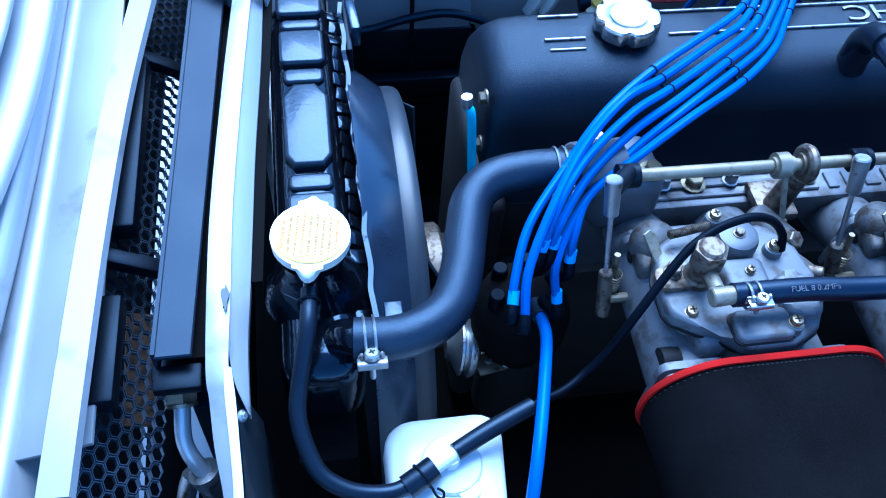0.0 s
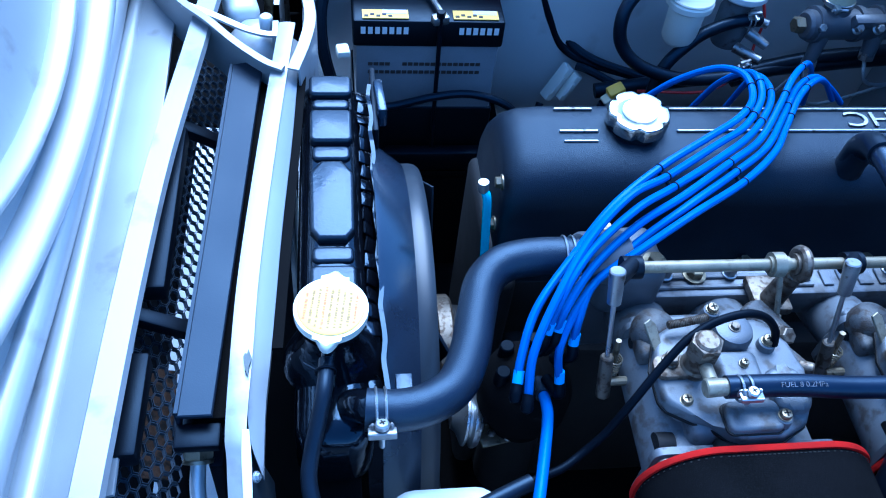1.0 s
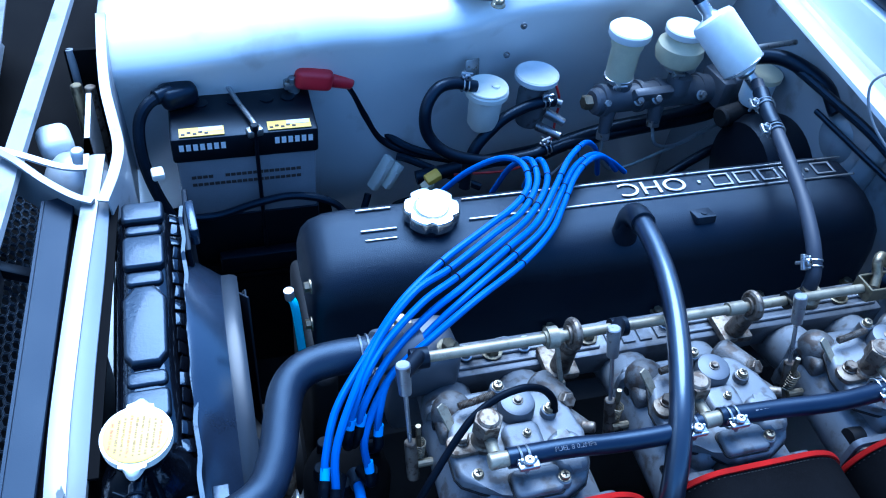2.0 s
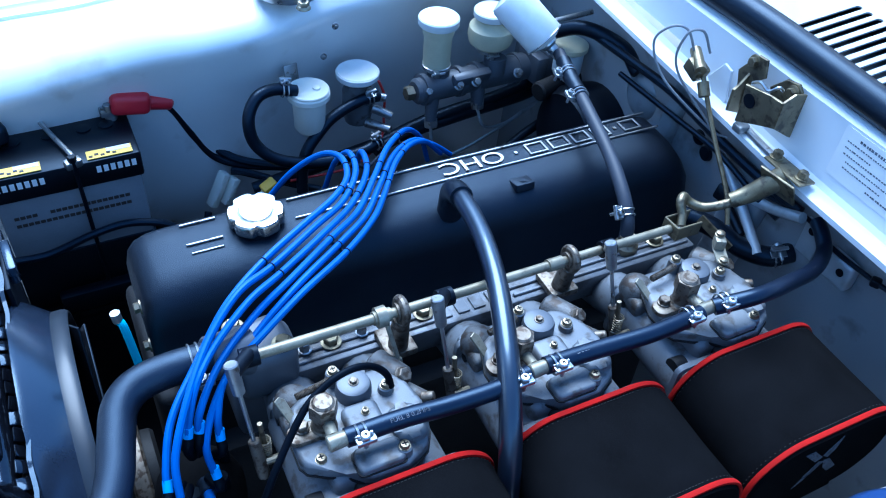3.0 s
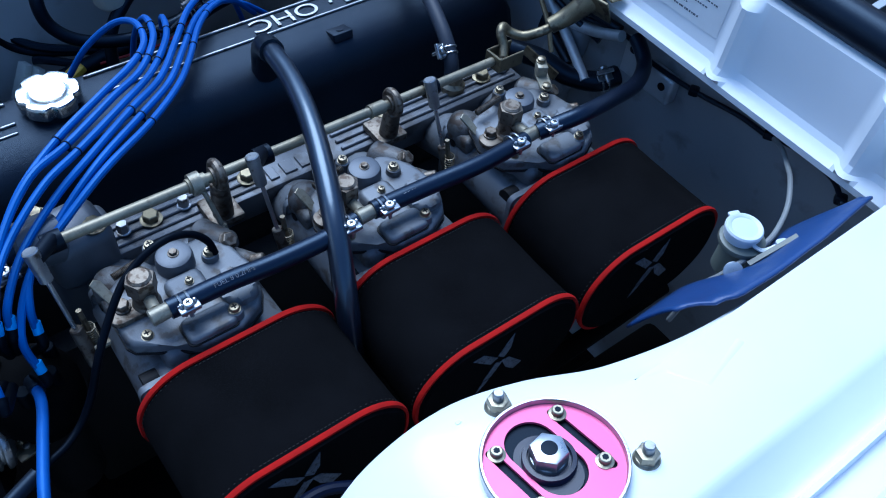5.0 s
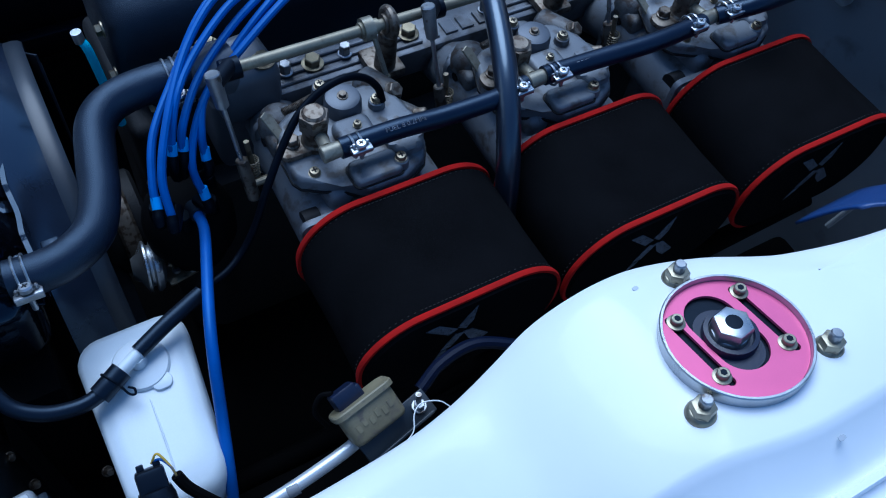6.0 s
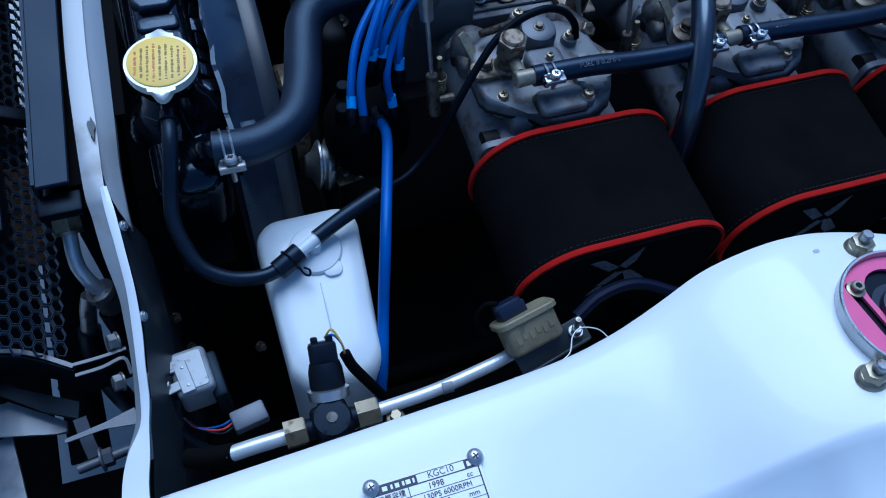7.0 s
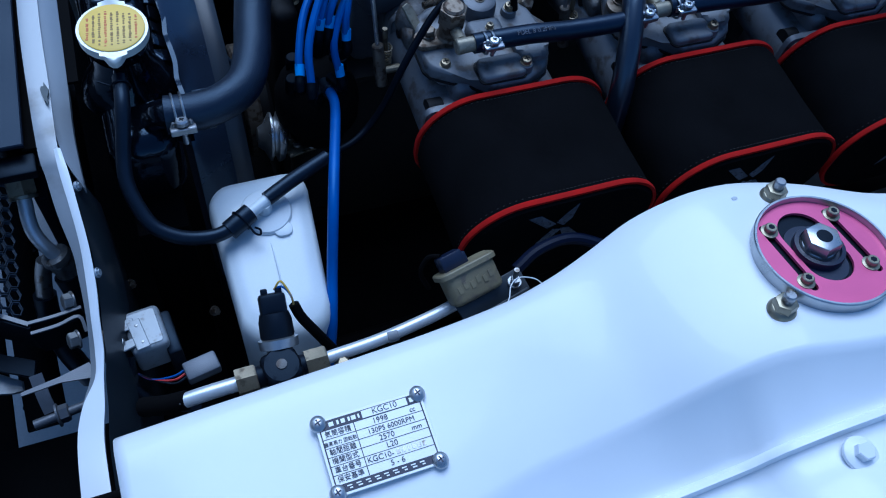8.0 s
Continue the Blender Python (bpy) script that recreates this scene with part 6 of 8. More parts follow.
prism(b, PM @ pose(0, 0, -0.0006), rounded(0.082, 0.055, 0.003, 3), 0.0014, 0.0002, 1)
part("plate", b, PLATE, pl)


def ink(name, x, y, w, h, material=INK_NAVY, z=0.0009):
    b = B()
    box(b, PM @ pose(x, y, z), (w, h, 0.0003))
    return part(name, b, material, pl)


ink("border", -0.0385, 0, 0.0010, 0.051)
ink("border", 0.0385, 0, 0.0010, 0.051)
ink("header", 0.0, 0.0222, 0.078, 0.0068)
ink("footer", 0.0, -0.0228, 0.078, 0.0058)
ink("column", -0.0135, -0.0005, 0.0006, 0.0385)
for k in range(1, 6):
    ink("line", 0.0, 0.0188 - 0.0064 * k, 0.077, 0.0004)
ink("model_field", 0.0115, 0.0222, 0.0350, 0.0054, PLATE, 0.0012)
for x, w in ((-0.0295, 0.0036), (-0.0245, 0.0016), (-0.0205, 0.0030), (-0.0160, 0.0016), (-0.0125, 0.0034), (-0.0085, 0.0014)):
    ink("maker_bar", x, 0.0222, w, 0.0030, PLATE, 0.0012)
ink("maker_bar", 0.0325, 0.0222, 0.0030, 0.0034, PLATE, 0.0012)
for k in range(9):
    ink("maker_bar", -0.0290 + 0.0068 * k, -0.0220, 0.0036, 0.0008, PLATE, 0.0012)
    ink("maker_bar", -0.0282 + 0.0068 * k, -0.0238, 0.0022 + 0.0012 * (k % 2), 0.0009, PLATE, 0.0012)
for text, x, row, size in (("KGC10", 0.0115, -1, 0.0060), ("1998", 0.006, 0, 0.0056), ("cc", 0.031, 0, 0.0050), ("130PS 6000RPM", 0.0125, 1, 0.0052), ("2570", 0.007, 2, 0.0056), ("mm", 0.030, 2, 0.0050), ("L20", 0.009, 3, 0.0056), ("KGC10-", -0.0020, 4, 0.0056), ("5 - 6", 0.009, 5, 0.0056)):
    y = 0.0205 if row < 0 else 0.0138 - 0.0064 * row
    lettering("text", text, size, PM @ pose(x, y, 0.0015 if row < 0 else 0.0012), INK_NAVY, pl, 0.0001, "CENTER", 1.05)
for k, w in enumerate((0.0026, 0.0026, 0.0016, 0.0026, 0.0026, 0.0026)):
    ink("serial_bar", 0.0115 + 0.0040 * k, -0.0100, w, 0.0034, STEEL, 0.0010)
for row, text in enumerate(("気筒容積", "最高馬力 回転数", "軸間距離", "機関型式", "車台番号", "保安基準")):
    lettering("text", text, 0.0050 if row != 1 else 0.0034, PM @ pose(-0.0262, 0.0140 - 0.0064 * row, 0.0012), INK_NAVY, pl, 0.0001, "CENTER")
for sx in (-1, 1):
    for sy in (-1, 1):
        b = B()
        m = PM @ pose(0.0385 * sx, 0.0250 * sy, 0.0008)
        lathe(b, m, [(0.0062, 0), (0.0058, 0.0014), (0.0040, 0.0028), (0.0015, 0.0034)], 22)
        s = part("screw", b, ZINC, pl)
        b = B()
        for a in (20, 110):
            box(b, m @ pose(0, 0, 0.0030, 0, 0, a), (0.0050, 0.0011, 0.0012))
        part("slot", b, INK_NAVY, s)


# ---- strut mounts ----
def strut_mount(cx, cy, z, flip):
    t = thing("strut_mount", "pink anodised adjustable strut top plate with a hex nut", "strut mount", (cx, cy, z), "strut mounts")
    s = -1 if flip else 1
    base = pose(cx, cy, z, 0 if flip else -9.8, 0, 0)

    def at(x, y, h=0.0, turn=0):
        return base @ pose(x, s * y, h, 0, 0, turn * s)
    b = B()
    lathe(b, at(0, 0), [(0.0462, -0.004), (0.0482, -0.004), (0.0487, 0.003), (0.0487, 0.0066), (0.0480, 0.0074), (0.0466, 0.0074), (0.0462, 0.0064), (0.0462, -0.004)], 64, close=False)
    part("ring", b, ZINC, t, "bare metal ring")
    # black disc laid on the wing, standing in for the shaded opening
    b = B()
    lathe(b, at(0, 0), [(0.0464, -0.0012), (0.0464, -0.0006)], 48)
    part("well_shade_disc", b, BLACK_SATIN, t)
    # plate with the centre opening and two slots, cut out of a disc
    b = B()

    def disc(bm, outer, holes, h0, h1):
        edges = []
        for loop in [outer] + holes:
            vs = [bm.verts.new((x, y, h1)) for x, y in loop]
            edges += [bm.edges.new((vs[i], vs[(i + 1) % len(vs)])) for i in range(len(vs))]
        bmesh.ops.triangle_fill(bm, use_beauty=True, use_dissolve=False, edges=edges)
        top = bm.faces[:]
        r = bmesh.ops.extrude_face_region(bm, geom=top)
        for v in r["geom"]:
            if isinstance(v, bmesh.types.BMVert):
                v.co.z = h0
        return bm
    A = radians(-86)

    def oval(x, y, w, h, n=10):
        return [((px * math.cos(A) - py * math.sin(A)) + x, (px * math.sin(A) + py * math.cos(A)) + y) for px, py in rounded(w, h, min(w, h) / 2 - 1e-5, n)]
    hole = [oval(-0.002, 0.006, 0.062, 0.0355), oval(-0.0268, 0.0030, 0.060, 0.0066, 5), oval(0.0266, 0.0030, 0.060, 0.0066, 5)]
    disc(b, [(0.0460 * math.cos(2 * math.pi * i / 64), 0.0460 * math.sin(2 * math.pi * i / 64)) for i in range(64)], hole, 0.0, 0.0022)
    b.transform(at(0, 0, 0.0006) @ Matrix.Diagonal((1, s, 1, 1)))
    part("plate", b, PINK, t, "pink anodised plate")
    b = B()
    prism(b, at(-0.004, 0.001, -0.0006), oval(0, 0, 0.050, 0.0345), 0.0018, 0.0004)
    part("carrier", b, NAVY_PLASTIC, t, "blue black sliding carrier")
    b = B()
    lathe(b, at(-0.0018, 0.003, -0.002), [(0.0182, 0), (0.0182, 0.006), (0.0176, 0.0085), (0.0148, 0.0088), (0.0142, 0.006), (0.012, 0.006)], 36)
    part("bearing", b, NAVY_PLASTIC, t, "blue black bearing ring")
    b = B()
    prism(b, at(-0.0018, 0.004, 0.006, 10), hexagon(0.0225), 0.0095, 0.0016, 2)
    lathe(b, at(-0.0018, 0.004, 0.000), [(0.0130, 0), (0.0130, 0.004), (0.0118, 0.006)], 24)
    n = part("nut", b, ZINC, t, "large bright hex nut")
    # black disc on the nut in place of the hole's dark
    b = B()
    lathe(b, at(-0.0018, 0.004, 0.0151), [(0.0056, 0), (0.0056, 0.0006), (0.0018, 0.0008)], 18)
    part("stud_hole", b, BLACK_SATIN, n)
    for x, y in ((-0.0258, 0.0270), (0.0272, 0.0268), (0.0258, -0.0193), (-0.0275, -0.0184)):
        b = B()
        lathe(b, at(x, y, 0.0018), [(0.0062, 0), (0.0062, 0.0015), (0.0042, 0.002), (0.0042, 0.0055), (0.0036, 0.006)], 18)
        k = part("cap_screw", b, NUT, t)
        b = B()
        prism(b, at(x, y, 0.0076), hexagon(0.0040), 0.0004)
        part("socket", b, BLACK_SATIN, k)
    b = B()
    for k in range(10):
        box(b, at(-0.0212, 0.012 - 0.0018 * k, 0.0019, 0), (0.0036, 0.0004, 0.0004))
    part("scale", b, STEEL, t)
    for x, y in ((0.0022, 0.0590), (0.0512, -0.0325), (-0.0520, -0.0298)):
        b = B()
        lathe(b, at(x, y, -0.0045), [(0.0100, 0), (0.0098, 0.0018), (0.0080, 0.0042), (0.0072, 0.0046)], 24)
        prism(b, at(x, y, -0.0010, 15), hexagon(0.0140), 0.0072, 0.0012, 2)
        w = part("strut_nut", b, NUT, t, "dull plated flange nut")
        b = B()
        lathe(b, at(x, y, 0.006), [(0.0041, 0), (0.0041, 0.0062), (0.0033, 0.0072)], 16)
        part("stud", b, STEEL, w)
    return t


strut_mount(0.1455, -0.3262, 0.8490, False)
strut_mount(0.193, 0.6645, 0.8250, True)
b = B()
m = pose(0.103, -0.4545, 0.8318, 0, 0, 0)
lathe(b, m, [(0.012, 0), (0.0115, 0.002), (0.009, 0.0035)], 22)
bolt_head(b, m @ pose(0, 0, 0.003), 0.011, 0.006)
t = part("wing_bolt", b, PAINT, car, "painted bolt on the wing flange")

# ---- washer bottle corner ----
wb = thing("fluid_bottle", "milky plastic bottle with a white strapped cap", "bottle", (0.44, -0.25, 0.70))
b = B()
lathe(b, pose(0.447, -0.249, 0.765), [(0.0155, 0), (0.0150, 0.025), (0.014, 0.034), (0.0145, 0.038)], 26)
part("neck", b, BOTTLE_SHADED, wb)
b = B()
lathe(b, pose(0.4465, -0.2500, 0.799), [(0.0150, -0.002), (0.0205, 0.0), (0.0212, 0.002), (0.0205, 0.005), (0.0160, 0.007)], 32)
part("collar", b, BOTTLE_SHADED, wb)
b = B()
lathe(b, pose(0.4455, -0.2475, 0.806), [(0.0150, 0), (0.0152, 0.005), (0.0168, 0.006), (0.0170, 0.0105), (0.0158, 0.0122), (0.0125, 0.0118), (0.0115, 0.0110), (0.001, 0.0112)], 32)
box(b, pose(0.4500, -0.2320, 0.8165, 0, 0, 70), (0.007, 0.011, 0.0035), 0.0015)
cp = part("cap", b, MILKY, wb, "white plastic cap")
b = B()
sweep(b, smooth_line([(0.4400, -0.2600, 0.814), (0.4425, -0.2640, 0.810), (0.4480, -0.2695, 0.806), (0.4550, -0.2730, 0.807), (0.4640, -0.2755, 0.8105)], 6), [(-0.0022, -0.0006), (0.0022, -0.0006), (0.0022, 0.0006), (-0.0022, 0.0006)])
prism(b, pose(0.4655, -0.2757, 0.8105, 0, 0, -20), rounded(0.012, 0.008, 0.0035, 4), 0.002)
part("strap", b, MILKY, cp)
wt = thing("washer_tube", "translucent grey washer tube along the cowl", "tube", (0.55, -0.22, 0.79))
b = B()
tube(b, [(0.610, 0.124, 0.748), (0.612, 0.051, 0.764), (0.612, 0.009, 0.756), (0.612, -0.059, 0.760), (0.612, -0.119, 0.770), (0.606, -0.160, 0.776)], 0.0030, 8)
part("cable", b, RUBBER, wt)
b = B()
tube(b, [(0.602, -0.170, 0.782), (0.590, -0.188, 0.787), (0.573, -0.206, 0.790), (0.557, -0.222, 0.791), (0.524, -0.244, 0.792), (0.482, -0.260, 0.796), (0.449, -0.2645, 0.799), (0.430, -0.2645, 0.796), (0.415, -0.2600, 0.784), (0.408, -0.250, 0.760), (0.405, -0.240, 0.70)], 0.0026, 10)
part("tube", b, TUBE_GREY, wt)
b = B()
tube(b, [(0.606, -0.165, 0.778), (0.606, -0.20, 0.786), (0.590, -0.245, 0.795), (0.575, -0.27, 0.79)], 0.0028, 8)
part("cable", b, RUBBER, wt)
for x, y, z in ((0.610, -0.160, 0.776), (0.612, -0.059, 0.760), (0.580, -0.265, 0.79)):
    b = B()
    box(b, pose(x, y, z, 0, 0, 30), (0.012, 0.012, 0.010), 0.003)
    part("clip", b, BLACK_PLASTIC, wt)
sh = thing("plastic_sheet", "creased blue plastic sheet tucked over the wing edge", "plastic sheet", (0.42, -0.29, 0.83))
b = B()
grid = []
SHEET_OUT = [(0.280, -0.266), (0.305, -0.276), (0.325, -0.283), (0.342, -0.296), (0.362, -0.303), (0.40, -0.304), (0.455, -0.302), (0.545, -0.297)]
SHEET_IN = [(0.280, -0.246), (0.337, -0.247), (0.37, -0.250), (0.44, -0.270), (0.497, -0.262), (0.545, -0.288)]
SHEET_LOW = [(0.280, 0.760), (0.337, 0.775), (0.37, 0.785), (0.44, 0.793), (0.497, 0.795), (0.545, 0.835)]
for i in range(29):
    f = i / 28
    x = 0.316 + 0.226 * f
    row = []
    for j in range(10):
        g = j / 9
        y = table(SHEET_OUT, x) * (1 - g) + table(SHEET_IN, x) * g
        top = 0.8445 + 0.0015 * math.sin(f * 7) - 0.010 * max(0, 1 - f * 6)
        z = top + (table(SHEET_LOW, x) - top) * g ** 1.25 + 0.0012 * math.sin(g * 6 + f * 9) * g + 0.0025 * g * noise.noise(Vector((x * 16, g * 1.8, 3)))
        row.append(b.verts.new((x, y, z)))
    grid.append(row)
for p, q in zip(grid, grid[1:]):
    for i in range(9):
        b.faces.new((p[i], p[i + 1], q[i + 1], q[i]))
ob = part("sheet", b, BLUE_SHEET, sh, "", 70)
sol = ob.modifiers.new("skin", "SOLIDIFY")
sol.thickness = 0.0025
b = B()
sweep(b, smooth_line([(0.474, -0.2810, 0.821), (0.462, -0.2780, 0.815), (0.445, -0.2740, 0.807), (0.430, -0.2715, 0.802)], 5), [(-0.0022, -0.0006), (0.0022, -0.0006), (0.0022, 0.0006), (-0.0022, 0.0006)])
part("strip", b, BOTTLE_SHADED, sh, "pale plastic strip lying on the sheet")
b = B()
lathe(b, on((0.413, -0.2690, 0.801), (-0.5, -0.45, 0.75)), [(0.0085, 0), (0.0085, 0.0014), (0.0065, 0.0022), (0.001, 0.0022)], 24)
box(b, pose(0.418, -0.2685, 0.8005, 30, 10, 25), (0.012, 0.006, 0.002), 0.0006, 1)
part("clip", b, GALV, sh, "round bright clip")

# ---- cowl fittings ----
st = thing("caution_sticker", "white printed caution sticker on the cowl panel", "sticker", (0.588, -0.017, 0.88))
SM = Matrix.Translation((0.5928, -0.0155, 0.8760)) @ Euler((radians(88), 0, radians(-90))).to_matrix().to_4x4()
b = B()
prism(b, SM, rounded(0.114, 0.060, 0.003, 3), 0.0005)
part("paper", b, PAPER, st)
b = B()
random.seed(12)
for row, (x0, x1, h) in enumerate(((-0.034, 0.040, 0.0030), (-0.048, 0.030, 0.0015), (-0.048, -0.012, 0.0015), (-0.046, 0.046, 0.0015), (-0.040, 0.036, 0.0015), (-0.040, 0.010, 0.0015), (-0.004, 0.030, 0.0020))):
    x = x0
    y = 0.0225 - 0.0072 * row
    while x < x1:
        w = random.uniform(0.0014, 0.0030) * (1.3 if row == 0 else 1)
        box(b, SM @ pose(x, y, 0.0006), (w, h * random.uniform(0.8, 1.1), 0.0003))
        x += w + 0.0012
part("print", b, LOGO_GREY, st, "rows of small dark print")

hb = thing("hood_catch", "yellow zinc plated hood catch bracket bolted to the cowl", "hood catch", (0.57, 0.135, 0.86))


def across(x):
    """A plane on the cowl front at depth x: u runs across the car, v up, depth towards the front."""
    return Matrix(((0, 0, -1, x), (1, 0, 0, 0), (0, 1, 0, 0), (0, 0, 0, 1)))


b = B()
prism(b, across(0.5895), [(0.100, 0.852), (0.126, 0.848), (0.146, 0.890), (0.128, 0.910), (0.110, 0.914), (0.103, 0.907)][::-1], 0.003, 0.0008, 1)
part("base_plate", b, OLIVE, hb)
b = B()
prism(b, across(0.578), [(0.171, 0.842), (0.177, 0.862), (0.187, 0.891), (0.166, 0.921), (0.152, 0.922), (0.147, 0.902), (0.165, 0.885), (0.168, 0.845)][::-1], 0.003, 0.0006, 1)
part("rear_jaw", b, OLIVE, hb)
b = B()
prism(b, across(0.558), [(0.151, 0.848), (0.104, 0.870), (0.098, 0.872), (0.098, 0.905), (0.117, 0.903), (0.153, 0.896), (0.150, 0.872)][::-1], 0.003, 0.0006, 1)
part("front_jaw", b, OLIVE, hb)
b = B()
prism(b, Matrix(((1, 0, 0, 0), (0, 0, -1, 0.100), (0, 1, 0, 0), (0, 0, 0, 1))), [(0.556, 0.872), (0.589, 0.852), (0.589, 0.908), (0.572, 0.912), (0.556, 0.904)], 0.003, 0.0006, 1)
part("side_web", b, OLIVE, hb)
b = B()
prism(b, Matrix(((1, 0, 0, 0), (0, 0, -1, 0.171), (0, 1, 0, 0), (0, 0, 0, 1))), [(0.558, 0.850), (0.578, 0.842), (0.578, 0.900), (0.566, 0.884), (0.558, 0.878)], 0.003, 0.0006, 1)
part("side_web", b, OLIVE, hb)
# black disc on the jaw stands in for the dark of a hole
b = B()
lathe(b, on((0.5546, 0.140, 0.882), (-1, 0, 0)), [(0.0085, 0), (0.0085, 0.0006), (0.002, 0.0006)], 18)
part("hole", b, BLACK_SATIN, hb)
for y, z in ((0.113, 0.903), (0.109, 0.864), (0.168, 0.912)):
    b = B()
    bolt_head(b, on((0.586 if y < 0.15 else 0.576, y, z), (-1, 0, 0.03)), 0.010, 0.006, 0.008)
    part("bolt", b, OLIVE, hb)
b = B()
tube(b, [(0.562, 0.150, 0.898), (0.560, 0.138, 0.906), (0.562, 0.126, 0.902), (0.566, 0.118, 0.910), (0.572, 0.116, 0.906)], 0.002, 6)
part("spring", b, ZINC, hb)
b = B()
prism(b, across(0.588), [(0.237, 0.850), (0.217, 0.879), (0.204, 0.876), (0.198, 0.837), (0.214, 0.826)], 0.003, 0.0006, 1)
part("tie_plate", b, PAINT, hb, "silver triangular gusset on the cowl")

bc = thing("bell_crank", "yellow zinc plated throttle bell crank on the cowl ledge", "bell crank", (0.55, 0.07, 0.80))
b = B()
box(b, pose(0.570, 0.068, 0.833, 0, 8, 0), (0.026, 0.056, 0.003), 0.001)
box(b, pose(0.556, 0.064, 0.818, 0, 62, 8), (0.036, 0.046, 0.003), 0.001)
part("bracket", b, OLIVE, bc)
for y in (0.090, 0.050):
    b = B()
    bolt_head(b, pose(0.570, y, 0.8345, 0, 8, 0), 0.010, 0.008, 0.008)
    part("bolt", b, OLIVE, bc)
b = B()
tube(b, [(0.566, 0.066, 0.828), (0.552, 0.074, 0.812), (0.538, 0.082, 0.797), (0.522, 0.089, 0.787)], lambda f: 0.0135 - 0.0045 * f, 18)
part("barrel", b, OLIVE, bc)
b = B()
tube(b, [(0.528, 0.087, 0.787), (0.510, 0.092, 0.781), (0.497, 0.103, 0.774), (0.486, 0.115, 0.776), (0.478, 0.118, 0.784), (0.470, 0.112, 0.782), (0.468, 0.103, 0.772), (0.462, 0.094, 0.764)], 0.0055, 12)
part("crank_rod", b, OLIVE, bc)
b = B()
tube(b, [(0.566, 0.232, 0.868), (0.560, 0.178, 0.812), (0.550, 0.122, 0.768), (0.542, 0.096, 0.738)], 0.0030, 8)
prism(b, on((0.536, 0.098, 0.72), (-0.9, -0.3, 0.1), 0), [(-0.006, -0.02), (0.006, -0.02), (0.006, 0.03), (-0.006, 0.03)], 0.003)
part("link_rod", b, OLIVE, bc)
b = B()
box(b, pose(0.562, 0.236, 0.866, 20, 0, 0), (0.020, 0.026, 0.018), 0.003)
cyl(b, (0.555, 0.222, 0.872), (0.572, 0.256, 0.878), 0.007)
cyl(b, (0.560, 0.218, 0.858), (0.557, 0.206, 0.846), 0.007)
part("joint", b, OLIVE, bc)
b = B()
tube(b, [(0.566, 0.25, 0.878), (0.556, 0.262, 0.905), (0.54, 0.275, 0.905), (0.53, 0.285, 0.88), (0.54, 0.26, 0.84), (0.575, 0.20, 0.80), (0.59, 0.18, 0.795)], 0.0016, 8)
tube(b, [(0.575, 0.235, 0.885), (0.562, 0.243, 0.912), (0.546, 0.252, 0.905), (0.545, 0.25, 0.86), (0.575, 0.19, 0.80)], 0.0016, 8)
part("cable", b, BATTERY_GREY, bc)
b = B()
tube(b, [(0.580, 0.165, 0.832), (0.578, 0.12, 0.829), (0.576, 0.095, 0.829)], 0.0045, 10)
box(b, pose(0.572, 0.152, 0.834), (0.016, 0.014, 0.010), 0.002)
part("pivot", b, STEEL, bc)
hk = thing("heater_hose", "thick black heater hose on the firewall", "hose", (0.6, 0.09, 0.69))
b = B()
tube(b, [(0.540, 0.165, 0.700), (0.563, 0.130, 0.697), (0.583, 0.098, 0.685), (0.606, 0.070, 0.685), (0.632, 0.060, 0.692)], 0.013, 14)
part("hose", b, RUBBER, hk)
wire_clamp(hk, (0.613, 0.066, 0.687), (0.9, -0.4, 0.2), 0.013, (-0.2, -0.2, 0.9))
for pts in ([(0.618, 0.205, 0.750), (0.606, 0.135, 0.715), (0.590, 0.075, 0.690)], [(0.605, 0.125, 0.737), (0.600, 0.085, 0.752), (0.598, 0.045, 0.772)]):
    br = thing("firewall_stay", "silver painted tube stay in front of the firewall", "stay", pts[1], "firewall stays")
    b = B()
    tube(b, pts, 0.0065, 14)
    part("tube", b, PAINT_BAY_SHADED, br)
fb = thing("pressed_bracket", "small silver pressed bracket on the firewall", "bracket", (0.622, 0.01, 0.73))
b = B()
box(b, pose(0.626, 0.042, 0.733), (0.004, 0.026, 0.05), 0.001)
box(b, pose(0.618, -0.010, 0.735), (0.018, 0.045, 0.036), 0.005, 3)
part("plate", b, PAINT_BAY_SHADED, fb)
# black discs laid on the plates in place of dark holes
for y, z in ((0.042, 0.745), (-0.02, 0.74), (0.010, 0.728)):
    b = B()
    lathe(b, on((0.6235 if y > 0.02 else 0.608, y, z), (-1, 0, 0)), [(0.005, 0), (0.005, 0.0012), (0.002, 0.0015)], 14)
    part("hole", b, BLACK_SATIN, fb)
b = B()
for y, z in ((0.255, 0.735), (0.235, 0.722)):
    lathe(b, on((0.628, y, z), (-1, 0, 0)), [(0.011, 0), (0.010, 0.004), (0.004, 0.005)], 18)
t = thing("rubber_grommet", "black rubber grommets in the firewall", "grommet", (0.628, 0.245, 0.728))
part("grommet", b, RUBBER, t)
hn = thing("wiring_harness", "black taped wiring harness under the cowl ledge", "wiring", (0.60, 0.25, 0.77))
b = B()
tube(b, [(0.60, 0.50, 0.77), (0.605, 0.40, 0.775), (0.600, 0.30, 0.785), (0.602, 0.20, 0.775), (0.606, 0.12, 0.768), (0.612, 0.06, 0.765)], 0.0065, 10)
tube(b, [(0.61, 0.42, 0.74), (0.612, 0.30, 0.745), (0.606, 0.20, 0.755), (0.60, 0.12, 0.748), (0.605, 0.08, 0.74)], 0.004, 10)
part("loom", b, RUBBER, hn)
b = B()
box(b, pose(0.615, 0.168, 0.705, 0, 20, 10), (0.022, 0.03, 0.022), 0.004)
